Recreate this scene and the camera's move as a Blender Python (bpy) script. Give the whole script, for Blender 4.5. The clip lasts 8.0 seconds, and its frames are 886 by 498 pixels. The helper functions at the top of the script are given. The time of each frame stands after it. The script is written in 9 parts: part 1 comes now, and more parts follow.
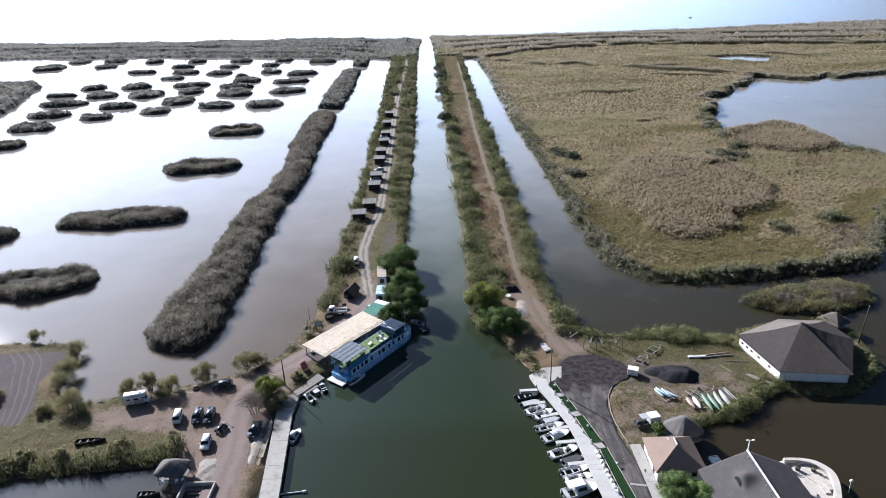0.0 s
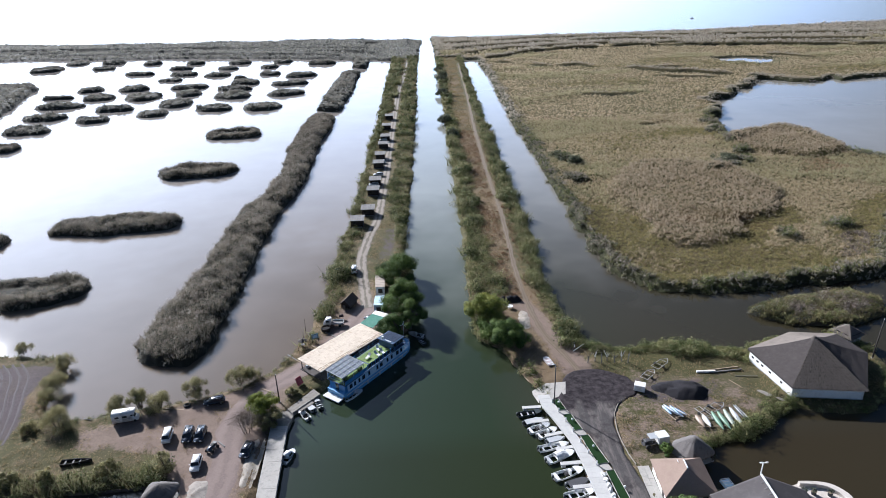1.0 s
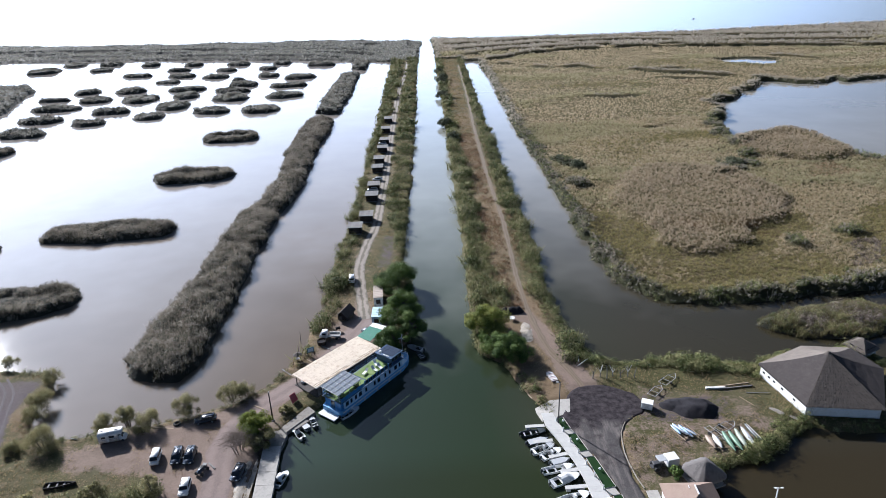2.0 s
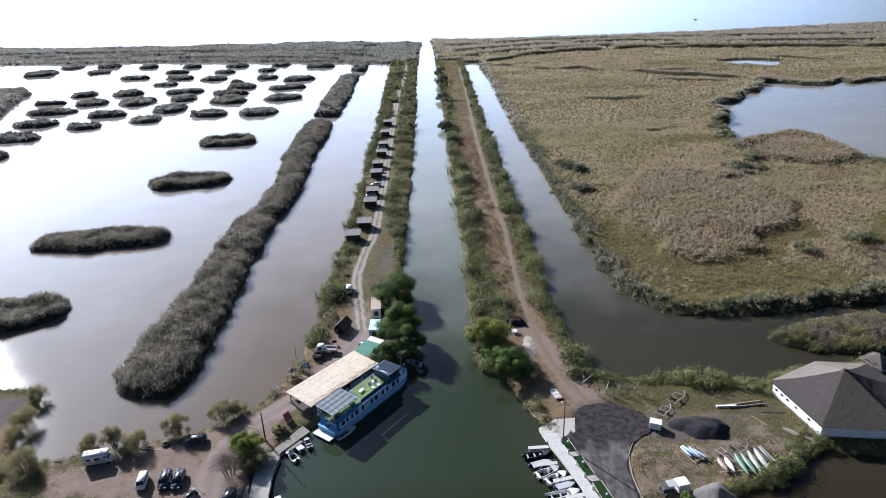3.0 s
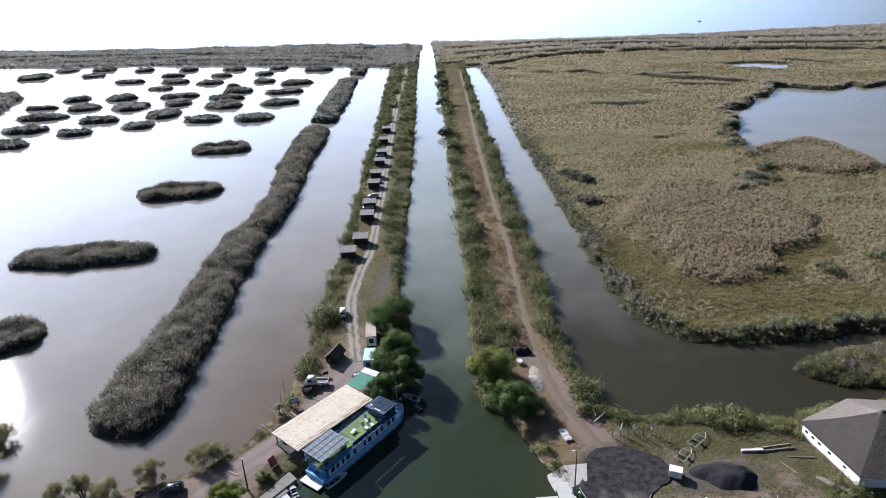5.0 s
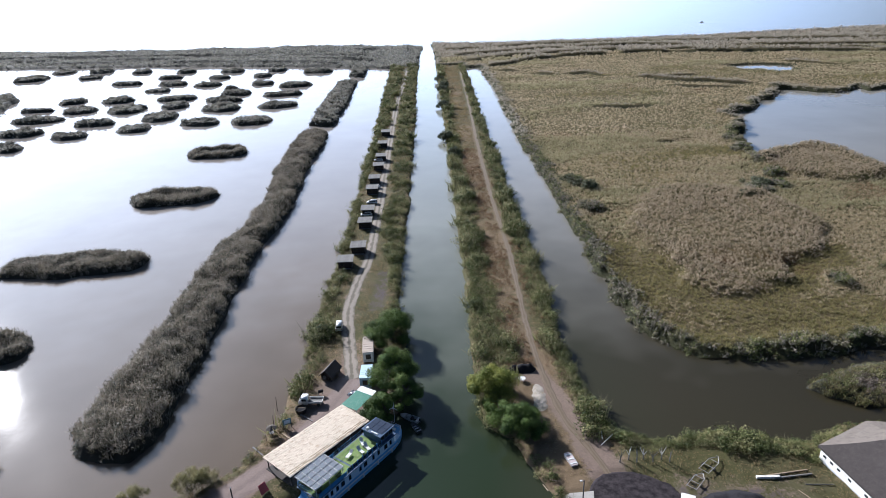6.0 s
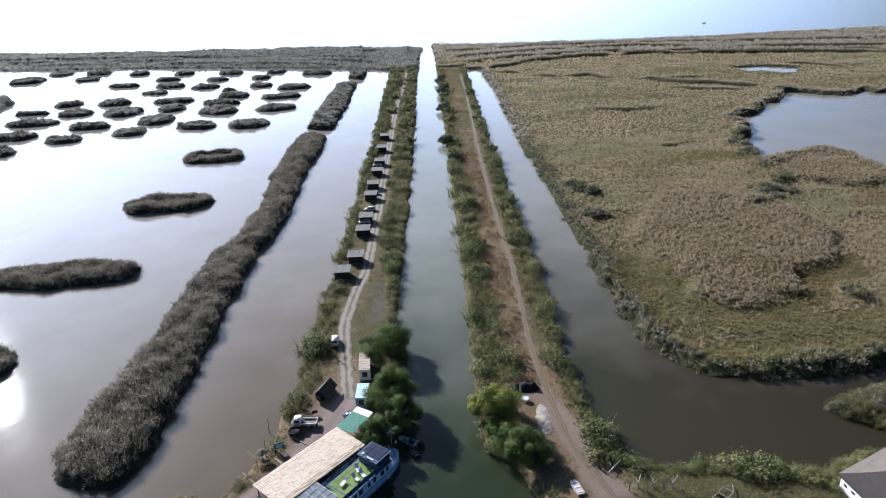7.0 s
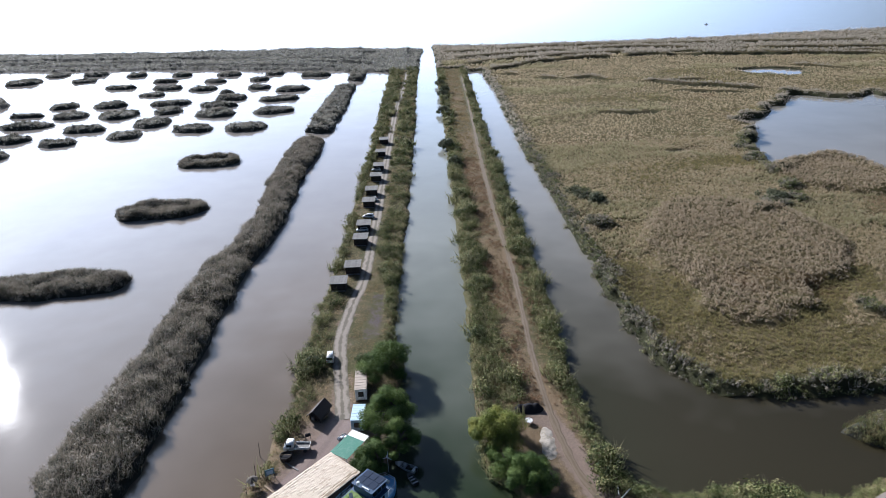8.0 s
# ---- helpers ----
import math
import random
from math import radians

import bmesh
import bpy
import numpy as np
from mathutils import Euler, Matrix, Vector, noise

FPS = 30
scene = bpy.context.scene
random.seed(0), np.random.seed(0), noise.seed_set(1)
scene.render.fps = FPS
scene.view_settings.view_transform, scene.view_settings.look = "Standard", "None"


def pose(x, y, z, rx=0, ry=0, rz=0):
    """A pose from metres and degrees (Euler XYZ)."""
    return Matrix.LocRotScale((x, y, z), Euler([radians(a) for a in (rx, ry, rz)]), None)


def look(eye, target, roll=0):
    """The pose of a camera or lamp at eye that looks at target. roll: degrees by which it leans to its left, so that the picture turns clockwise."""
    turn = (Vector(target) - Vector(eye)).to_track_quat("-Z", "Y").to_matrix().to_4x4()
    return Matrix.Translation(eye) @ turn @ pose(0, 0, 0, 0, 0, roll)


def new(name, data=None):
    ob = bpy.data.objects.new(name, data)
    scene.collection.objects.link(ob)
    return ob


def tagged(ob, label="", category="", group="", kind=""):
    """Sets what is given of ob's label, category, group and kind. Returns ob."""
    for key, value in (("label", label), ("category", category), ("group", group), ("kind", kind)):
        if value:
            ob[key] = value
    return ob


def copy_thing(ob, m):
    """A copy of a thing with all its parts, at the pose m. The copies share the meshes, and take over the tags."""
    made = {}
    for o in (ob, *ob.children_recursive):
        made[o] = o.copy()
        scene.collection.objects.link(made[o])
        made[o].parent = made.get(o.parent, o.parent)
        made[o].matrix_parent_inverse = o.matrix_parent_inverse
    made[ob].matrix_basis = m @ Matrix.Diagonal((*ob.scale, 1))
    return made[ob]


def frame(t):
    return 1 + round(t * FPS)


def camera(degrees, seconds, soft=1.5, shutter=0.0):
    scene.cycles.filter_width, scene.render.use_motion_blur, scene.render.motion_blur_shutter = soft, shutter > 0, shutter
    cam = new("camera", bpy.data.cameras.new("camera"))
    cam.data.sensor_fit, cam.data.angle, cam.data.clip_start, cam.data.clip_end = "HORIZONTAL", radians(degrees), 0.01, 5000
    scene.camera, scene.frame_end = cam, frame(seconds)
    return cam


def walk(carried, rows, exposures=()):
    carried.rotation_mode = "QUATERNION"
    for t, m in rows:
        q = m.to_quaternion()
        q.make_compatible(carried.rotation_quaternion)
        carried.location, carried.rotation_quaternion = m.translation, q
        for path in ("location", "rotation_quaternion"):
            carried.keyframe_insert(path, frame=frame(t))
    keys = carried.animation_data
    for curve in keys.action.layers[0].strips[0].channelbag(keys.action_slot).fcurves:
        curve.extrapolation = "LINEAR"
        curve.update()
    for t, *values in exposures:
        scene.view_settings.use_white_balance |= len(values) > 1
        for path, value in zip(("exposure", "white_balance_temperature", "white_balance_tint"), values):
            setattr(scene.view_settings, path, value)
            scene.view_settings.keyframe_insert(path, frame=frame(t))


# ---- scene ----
cam = camera(68.0, 8.0, soft=0.5)
# seconds, east, north, height, yaw, pitch, roll
ROWS = [
    (0.0, 0.00, 0.00, 80.00, -1.00, -23.88, -1.98),
    (1.0, 0.34, 5.12, 80.13, -0.94, -23.84, -2.05),
    (2.0, 0.69, 10.44, 80.27, -0.89, -23.81, -2.11),
    (3.0, 1.03, 15.97, 80.40, -0.84, -23.77, -2.17),
    (4.0, 1.36, 21.69, 80.53, -0.79, -23.73, -2.21),
    (5.0, 1.70, 27.62, 80.67, -0.74, -23.70, -2.23),
    (6.0, 2.04, 33.75, 80.80, -0.69, -23.66, -2.25),
    (7.0, 2.37, 40.08, 80.93, -0.65, -23.62, -2.25),
    (8.0, 2.70, 46.61, 81.06, -0.61, -23.59, -2.24),
]
EXPOSURE = 1.31
walk(cam, [(t, pose(x, y, z, 0, 0, yaw) @ pose(0, 0, 0, 90 + pitch) @ pose(0, 0, 0, 0, 0, roll)) for t, x, y, z, yaw, pitch, roll in ROWS],
     [(0.0, EXPOSURE, 4980, 12), (4.0, EXPOSURE - 0.06, 4980, 12), (8.0, EXPOSURE - 0.15, 4980, 12)])

# ---- light: low morning sun ahead and to the left, hazy sky ----
SUN_EL, SUN_AZ = radians(27.5), radians(-38.6)      # azimuth from +y towards +x
sky_world = bpy.data.worlds.new("sky")
scene.world = sky_world
sky_world.use_nodes = True
wn = sky_world.node_tree
sky = wn.nodes.new("ShaderNodeTexSky")
sky.sky_type, sky.sun_disc = "NISHITA", False
sky.sun_elevation, sky.sun_rotation = SUN_EL, SUN_AZ
sky.air_density, sky.dust_density, sky.ozone_density, sky.altitude = 1.0, 0.9, 1.0, 0.0
wn.nodes["Background"].inputs["Strength"].default_value = 0.0165
wn.links.new(sky.outputs[0], wn.nodes["Background"].inputs["Color"])
# pale haze that thickens towards the horizon, all the way round
HAZE = 1.46
direction = wn.nodes.new("ShaderNodeTexCoord")
axes = wn.nodes.new("ShaderNodeSeparateXYZ")
wn.links.new(direction.outputs["Generated"], axes.inputs[0])


def sky_maths(op, a, b=0.0):
    n = wn.nodes.new("ShaderNodeMath")
    n.operation = op
    for sock, v in zip(n.inputs, (a, b)):
        if hasattr(v, "is_linked"):
            wn.links.new(v, sock)
        else:
            sock.default_value = v
    return n.outputs[0]


# it scatters forward: brighter on the sun's side of the sky than behind
sunward = sky_maths("ADD", sky_maths("MULTIPLY", axes.outputs["X"], math.sin(SUN_AZ)), sky_maths("MULTIPLY", axes.outputs["Y"], math.cos(SUN_AZ)))
forward = sky_maths("MAXIMUM", sky_maths("ADD", sky_maths("MULTIPLY", sunward, 1.36), -0.26), 0.07)
layer = sky_maths("EXPONENT", sky_maths("MULTIPLY", sky_maths("MULTIPLY", axes.outputs["Z"], axes.outputs["Z"]), -1.0 / 0.30 ** 2))
amount = wn.nodes.new("ShaderNodeMath")
amount.operation = "MULTIPLY"
amount.inputs[1].default_value = HAZE
# and a bright aureole about the sun itself
toward = sky_maths("ADD", sky_maths("MULTIPLY", sunward, math.cos(SUN_EL)), sky_maths("MULTIPLY", axes.outputs["Z"], math.sin(SUN_EL)))
aureole = sky_maths("MULTIPLY", sky_maths("EXPONENT", sky_maths("MULTIPLY", sky_maths("SUBTRACT", toward, 1.0), 1.0 / 0.06)), 0.75)
wn.links.new(sky_maths("ADD", sky_maths("MULTIPLY", layer, forward), aureole), amount.inputs[0])
veil = wn.nodes.new("ShaderNodeBackground")
# white towards the sun, bluer away from it
tone = wn.nodes.new("ShaderNodeMix")
tone.data_type = "RGBA"
tone.inputs[6].default_value, tone.inputs[7].default_value = (0.76, 0.92, 1.14, 1), (1.0, 0.985, 0.965, 1)
wn.links.new(sky_maths("MINIMUM", sky_maths("MAXIMUM", sky_maths("MULTIPLY", sky_maths("SUBTRACT", sunward, 0.3), 1.7), 0.0), 1.0), tone.inputs[0])
wn.links.new(tone.outputs[2], veil.inputs["Color"])
wn.links.new(amount.outputs[0], veil.inputs["Strength"])
both = wn.nodes.new("ShaderNodeAddShader")
wn.links.new(wn.nodes["Background"].outputs[0], both.inputs[0])
wn.links.new(veil.outputs[0], both.inputs[1])
wn.links.new(both.outputs[0], wn.nodes["World Output"].inputs["Surface"])
sun = new("sun", bpy.data.lights.new("sun", "SUN"))
sun.data.energy, sun.data.angle, sun.data.color = 5.0, radians(0.6), (1.0, 0.84, 0.64)
toward_sun = Vector((math.sin(SUN_AZ) * math.cos(SUN_EL), math.cos(SUN_AZ) * math.cos(SUN_EL), math.sin(SUN_EL)))
sun.matrix_world = look((0, 0, 200), Vector((0, 0, 200)) - toward_sun)


# ---- numbers: noise, outlines, height fields ----
def vnoise(x, y, size, seed=0):
    """Smooth noise from 0 to 1 with features about size metres across."""
    u, v = np.asarray(x, float) / size + 311.7 * seed, np.asarray(y, float) / size + 157.3 * seed
    i, j = np.floor(u), np.floor(v)
    a, b = u - i, v - j
    a, b = a * a * (3 - 2 * a), b * b * (3 - 2 * b)

    def lattice(m, n):
        s = np.sin(m * 127.1 + n * 311.7 + seed * 17.3) * 43758.5453
        return s - np.floor(s)

    low = lattice(i, j) * (1 - a) + lattice(i + 1, j) * a
    high = lattice(i, j + 1) * (1 - a) + lattice(i + 1, j + 1) * a
    return low * (1 - b) + high * b


def inside(outline, x, y):
    """Signed distance to a closed outline, positive inside."""
    x, y = np.asarray(x, float), np.asarray(y, float)
    best = np.full(x.shape, 1e18)
    within = np.zeros(x.shape, bool)
    for (ax, ay), (bx, by) in zip(outline, outline[1:] + outline[:1]):
        dx, dy = bx - ax, by - ay
        k = np.clip(((x - ax) * dx + (y - ay) * dy) / (dx * dx + dy * dy + 1e-12), 0, 1)
        best = np.minimum(best, (x - ax - k * dx) ** 2 + (y - ay - k * dy) ** 2)
        if ay != by:
            cross = ((ay > y) != (by > y)) & (x < (bx - ax) * (y - ay) / (by - ay) + ax)
            within ^= cross
    return np.where(within, 1, -1) * np.sqrt(best)


def along(line, x, y):
    """Distance to an open line."""
    best = np.full(np.shape(x), 1e18)
    for (ax, ay), (bx, by) in zip(line, line[1:]):
        dx, dy = bx - ax, by - ay
        k = np.clip(((x - ax) * dx + (y - ay) * dy) / (dx * dx + dy * dy + 1e-12), 0, 1)
        best = np.minimum(best, (x - ax - k * dx) ** 2 + (y - ay - k * dy) ** 2)
    return np.sqrt(best)


def ellipse(cx, cy, a, b, turn=0.0, power=2.3, n=28):
    out = []
    for k in range(n):
        w = 2 * math.pi * k / n
        c, s = math.cos(w), math.sin(w)
        u = a * math.copysign(abs(c) ** (2 / power), c)
        v = b * math.copysign(abs(s) ** (2 / power), s)
        t = radians(turn)
        out.append((cx + u * math.cos(t) - v * math.sin(t), cy + u * math.sin(t) + v * math.cos(t)))
    return out


def smooth(v, lo, hi):
    k = np.clip((v - lo) / (hi - lo), 0, 1)
    return k * k * (3 - 2 * k)


def mesh_of(name, verts, faces, material, shade=False, values=None):
    """A mesh from arrays of vertices and of triangles or quads; values: floats on the vertices, by name."""
    me = bpy.data.meshes.new(name)
    verts, faces = np.asarray(verts, np.float32), np.asarray(faces, np.int32)
    n, m, c = len(verts), len(faces), faces.shape[1]
    me.vertices.add(n)
    me.vertices.foreach_set("co", verts.ravel())
    me.loops.add(m * c)
    me.loops.foreach_set("vertex_index", faces.ravel())
    me.polygons.add(m)
    me.polygons.foreach_set("loop_start", np.arange(0, m * c, c, dtype=np.int32))
    for key, data in (values or {}).items():
        me.attributes.new(key, "FLOAT", "POINT").data.foreach_set("value", np.asarray(data, np.float32))
    me.update(calc_edges=True)
    me.polygons.foreach_set("use_smooth", np.full(m, shade))
    me.materials.append(material)
    return me


def sheet(name, outline, step, height, material, holes=(), wobble=1.0, margin=3.0, parent=None, box=None, values=None):
    """A piece of land as a height field: height(x, y, inward distance) gives z. Cells far outside are left out."""
    xs, ys = [q[0] for q in outline], [q[1] for q in outline]
    x0, x1, y0, y1 = box or (min(xs) - margin, max(xs) + margin, min(ys) - margin, max(ys) + margin)
    gx, gy = np.meshgrid(np.arange(x0, x1 + step, step), np.arange(y0, y1 + step, step))
    d = shore(outline, holes, gx, gy, wobble)
    z = height(gx, gy, d)
    keep = d > -margin
    rows, cols = gx.shape
    idx = np.arange(rows * cols).reshape(rows, cols)
    cell = keep[:-1, :-1] | keep[1:, :-1] | keep[:-1, 1:] | keep[1:, 1:]
    quads = np.stack([idx[:-1, :-1][cell], idx[:-1, 1:][cell], idx[1:, 1:][cell], idx[1:, :-1][cell]], 1)
    used = np.unique(quads)
    remap = np.zeros(rows * cols, np.int64)
    remap[used] = np.arange(len(used))
    vx, vy = gx.ravel()[used], gy.ravel()[used]
    extra = {k: f(vx, vy, d.ravel()[used]) for k, f in (values or {}).items()}
    me = mesh_of(name, np.stack([vx, vy, z.ravel()[used]], 1), remap[quads], material, True, extra)
    ob = new(name, me)
    if parent:
        ob.parent = parent
    return ob


def shore(outline, holes, x, y, wobble=1.0):
    d = inside(outline, x, y)
    for h in holes:
        d = np.minimum(d, -inside(h, x, y))
    return d + wobble * (1.6 * vnoise(x, y, 6, 3) + 0.9 * vnoise(x, y, 2.3, 4) - 1.25)


# ---- materials ----
def nodes_of(name):
    m = bpy.data.materials.new(name)
    m.use_nodes = True
    t = m.node_tree
    return m, t, t.nodes["Principled BSDF"], t.nodes["Material Output"]


def coords(t, scale=1.0, stretch=None):
    g = t.nodes.new("ShaderNodeNewGeometry")
    mp = t.nodes.new("ShaderNodeMapping")
    t.links.new(g.outputs["Position"], mp.inputs["Vector"])
    mp.inputs["Scale"].default_value = stretch or (scale, scale, scale)
    return mp.outputs[0]


def noise_node(t, vec, scale, detail=4, rough=0.6):
    n = t.nodes.new("ShaderNodeTexNoise")
    n.inputs["Scale"].default_value, n.inputs["Detail"].default_value, n.inputs["Roughness"].default_value = scale, detail, rough
    t.links.new(vec, n.inputs["Vector"])
    return n.outputs["Fac"]


def ramp(t, fac, stops):
    r = t.nodes.new("ShaderNodeValToRGB")
    e = r.color_ramp.elements
    while len(e) < len(stops):
        e.new(0.5)
    for k, (at, c) in enumerate(stops):
        e[k].position, e[k].color = at, (*c, 1)
    t.links.new(fac, r.inputs[0])
    return r.outputs[0]


def mix(t, fac, a, b, kind="MIX"):
    n = t.nodes.new("ShaderNodeMix")
    n.data_type, n.blend_type = "RGBA", kind
    for sock, v in ((n.inputs[0], fac), (n.inputs[6], a), (n.inputs[7], b)):
        if hasattr(v, "is_linked"):
            t.links.new(v, sock)
        elif isinstance(v, tuple):
            sock.default_value = (*v, 1)
        else:
            sock.default_value = v
    return n.outputs[2]


def maths(t, op, a, b=0.0, clamp=False):
    n = t.nodes.new("ShaderNodeMath")
    n.operation, n.use_clamp = op, clamp
    for sock, v in zip(n.inputs, (a, b)):
        if hasattr(v, "is_linked"):
            t.links.new(v, sock)
        else:
            sock.default_value = v
    return n.outputs[0]


def bump(t, bsdf, h, strength, distance):
    b = t.nodes.new("ShaderNodeBump")
    b.inputs["Strength"].default_value, b.inputs["Distance"].default_value = strength, distance
    t.links.new(h, b.inputs["Height"])
    t.links.new(b.outputs[0], bsdf.inputs["Normal"])


def surface(name, dark, light, size=1.0, rough=0.7, metal=0.0, relief=0.0, stain=None, stretch=None, vary=0.0, coat=0.0):
    """A worn surface: grain between two colours, larger stains, relief; size: metres across the large patches."""
    m, t, b, _ = nodes_of(name)
    v = coords(t, 1.0, stretch)
    fine, big = noise_node(t, v, 9.0 / size, 5), noise_node(t, v, 1.0 / size, 3)
    c = mix(t, maths(t, "ADD", maths(t, "MULTIPLY", fine, 0.55), maths(t, "MULTIPLY", big, 0.45)), dark, light)
    if stain:
        c = mix(t, ramp(t, noise_node(t, v, 2.1 / size, 6, 0.7), [(0.5, (0, 0, 0)), (0.72, (1, 1, 1))]), c, stain)
    if vary:
        info = t.nodes.new("ShaderNodeObjectInfo")
        c = mix(t, maths(t, "MULTIPLY", info.outputs["Random"], vary), c, tuple(q * 0.45 for q in dark))
    t.links.new(c, b.inputs["Base Color"])
    b.inputs["Roughness"].default_value, b.inputs["Metallic"].default_value = rough, metal
    b.inputs["Coat Weight"].default_value = coat
    t.links.new(maths(t, "ADD", maths(t, "MULTIPLY", fine, 0.25), rough - 0.12, True), b.inputs["Roughness"])
    if relief:
        bump(t, b, fine, 0.8, relief)
    return m


def foliage(name, colours, tips=None, size=9.0, translucent=0.3, speckle=0.45, leafwise=0.5):
    """Leaves or blades: colour by clump and by large patches, paler plumes at the tips."""
    m, t, b, out = nodes_of(name)
    v = coords(t)
    tint = t.nodes.new("ShaderNodeAttribute")
    tint.attribute_name = "tint"
    big = noise_node(t, v, 1.0 / size, 4, 0.65)
    mid = noise_node(t, v, 4.0 / size, 2)
    f = maths(t, "ADD", maths(t, "MULTIPLY", tint.outputs["Fac"], speckle), maths(t, "ADD", maths(t, "MULTIPLY", big, 0.9), maths(t, "MULTIPLY", mid, 0.2)))
    island = t.nodes.new("ShaderNodeNewGeometry")
    f = maths(t, "ADD", f, maths(t, "MULTIPLY", island.outputs["Random Per Island"], leafwise))
    f = maths(t, "SUBTRACT", f, 0.28 + 0.5 * leafwise)
    c = ramp(t, f, [(0.12 + 0.76 * k / max(1, len(colours) - 1), q) for k, q in enumerate(colours)])
    if tips:
        up = t.nodes.new("ShaderNodeAttribute")
        up.attribute_name = "tip"
        k = maths(t, "MULTIPLY", ramp(t, up.outputs["Fac"], [(0.45, (0, 0, 0)), (0.95, (1, 1, 1))]), 0.75)
        c = mix(t, k, c, tips)
    t.links.new(c, b.inputs["Base Color"])
    b.inputs["Roughness"].default_value = 0.75
    b.inputs["Specular IOR Level"].default_value = 0.2
    tr = t.nodes.new("ShaderNodeBsdfTranslucent")
    t.links.new(c, tr.inputs["Color"])
    ms = t.nodes.new("ShaderNodeMixShader")
    ms.inputs[0].default_value = translucent
    t.links.new(b.outputs[0], ms.inputs[1])
    t.links.new(tr.outputs[0], ms.inputs[2])
    t.links.new(ms.outputs[0], out.inputs["Surface"])
    return m


def water_material():
    m, t, b, _ = nodes_of("canal_water")
    v = coords(t)
    g = t.nodes.new("ShaderNodeNewGeometry")
    xyz = t.nodes.new("ShaderNodeSeparateXYZ")
    t.links.new(g.outputs["Position"], xyz.inputs[0])
    wave = noise_node(t, v, 0.05, 2)
    east = maths(t, "ADD", xyz.outputs["X"], maths(t, "MULTIPLY", maths(t, "SUBTRACT", wave, 0.5), 5.0))
    # silty lagoon to the west, green harbour canal, peat-brown marsh channels to the east
    k = maths(t, "DIVIDE", maths(t, "ADD", east, 80.0), 160.0, True)
    c = ramp(t, k, [(0.39, (0.025, 0.038, 0.023)), (0.56, (0.020, 0.031, 0.015)),
                    (0.66, (0.036, 0.036, 0.022)), (0.80, (0.033, 0.029, 0.018)), (1.0, (0.026, 0.022, 0.013))])
    # fine silt in the long channels, paled northwards to stand in for sky sheen
    north = maths(t, "ADD", xyz.outputs["Y"], maths(t, "MULTIPLY", maths(t, "SUBTRACT", wave, 0.5), 60.0))
    silt = ramp(t, maths(t, "DIVIDE", north, 400.0, True), [(0.33, (0, 0, 0)), (0.60, (1, 1, 1))])
    # the lagoon's shore bends south-west at the harbour
    bend = maths(t, "MAXIMUM", maths(t, "MINIMUM", maths(t, "MULTIPLY", maths(t, "SUBTRACT", xyz.outputs["Y"], 135.0), 0.87), 0.0), -26.0)
    open_water = ramp(t, maths(t, "DIVIDE", maths(t, "ADD", maths(t, "SUBTRACT", east, bend), 80.0), 160.0, True), [(0.35, (0, 0, 0)), (0.39, (1, 1, 1))])
    # brown silt by the shore, paled north and west as painted sky glare
    glare_tone = ramp(t, maths(t, "DIVIDE", north, 400.0, True), [(0.28, (0.125, 0.094, 0.064)), (0.40, (0.155, 0.124, 0.093)), (0.66, (0.25, 0.226, 0.205))])
    brown_strip = maths(t, "MULTIPLY", ramp(t, k, [(0.14, (0, 0, 0)), (0.25, (1, 1, 1))]), ramp(t, maths(t, "DIVIDE", north, 400.0, True), [(0.30, (1, 1, 1)), (0.52, (0, 0, 0))]))
    glare_tone = mix(t, brown_strip, glare_tone, (0.102, 0.074, 0.045))
    c = mix(t, open_water, glare_tone, c)
    clear = ramp(t, maths(t, "DIVIDE", north, 400.0, True), [(0.38, (0, 0, 0)), (0.66, (1, 1, 1))])
    silt = mix(t, ramp(t, k, [(0.62, (0, 0, 0)), (0.70, (1, 1, 1))]), silt, clear)
    c = mix(t, maths(t, "MULTIPLY", maths(t, "MULTIPLY", silt, open_water), 0.85), c, ramp(t, k, [(0.6, (0.27, 0.275, 0.245)), (0.72, (0.25, 0.235, 0.205))]))
    # the closed inlets of the harbour lie south of the lagoon
    south = ramp(t, maths(t, "DIVIDE", xyz.outputs["Y"], 200.0, True), [(0.48, (1, 1, 1)), (0.515, (0, 0, 0))])
    c = mix(t, south, c, ramp(t, k, [(0.28, (0.050, 0.045, 0.038)), (0.34, (0.020, 0.028, 0.015)), (0.62, (0.018, 0.025, 0.009)), (0.74, (0.026, 0.020, 0.010))]))
    c = mix(t, maths(t, "MULTIPLY", noise_node(t, v, 0.035, 4), 0.35), c, (0.02, 0.02, 0.01))
    t.links.new(c, b.inputs["Base Color"])
    b.inputs["IOR"].default_value = 1.34
    # breaths of wind roughen some reaches and leave others glassy
    breeze = ramp(t, noise_node(t, coords(t, 1.0, (0.016, 0.007, 0.01)), 1.0, 4, 0.6), [(0.40, (0.02, 0.02, 0.02)), (0.66, (0.07, 0.07, 0.07))])
    # waves on the open sea beyond the marsh
    sea = ramp(t, maths(t, "DIVIDE", xyz.outputs["Y"], 1000.0, True), [(0.70, (0, 0, 0)), (0.735, (1, 1, 1))])
    t.links.new(mix(t, sea, breeze, (0.15, 0.15, 0.15)), b.inputs["Roughness"])
    ripples = maths(t, "ADD", noise_node(t, v, 0.9, 3), maths(t, "MULTIPLY", noise_node(t, v, 0.16, 2), 1.5))
    bump(t, b, ripples, 0.11, 0.04)
    return m


WATER = water_material()
EARTH = surface("dry_earth", (0.10, 0.085, 0.062), (0.24, 0.20, 0.15), 4.0, 0.95, relief=0.03, stain=(0.075, 0.07, 0.04))


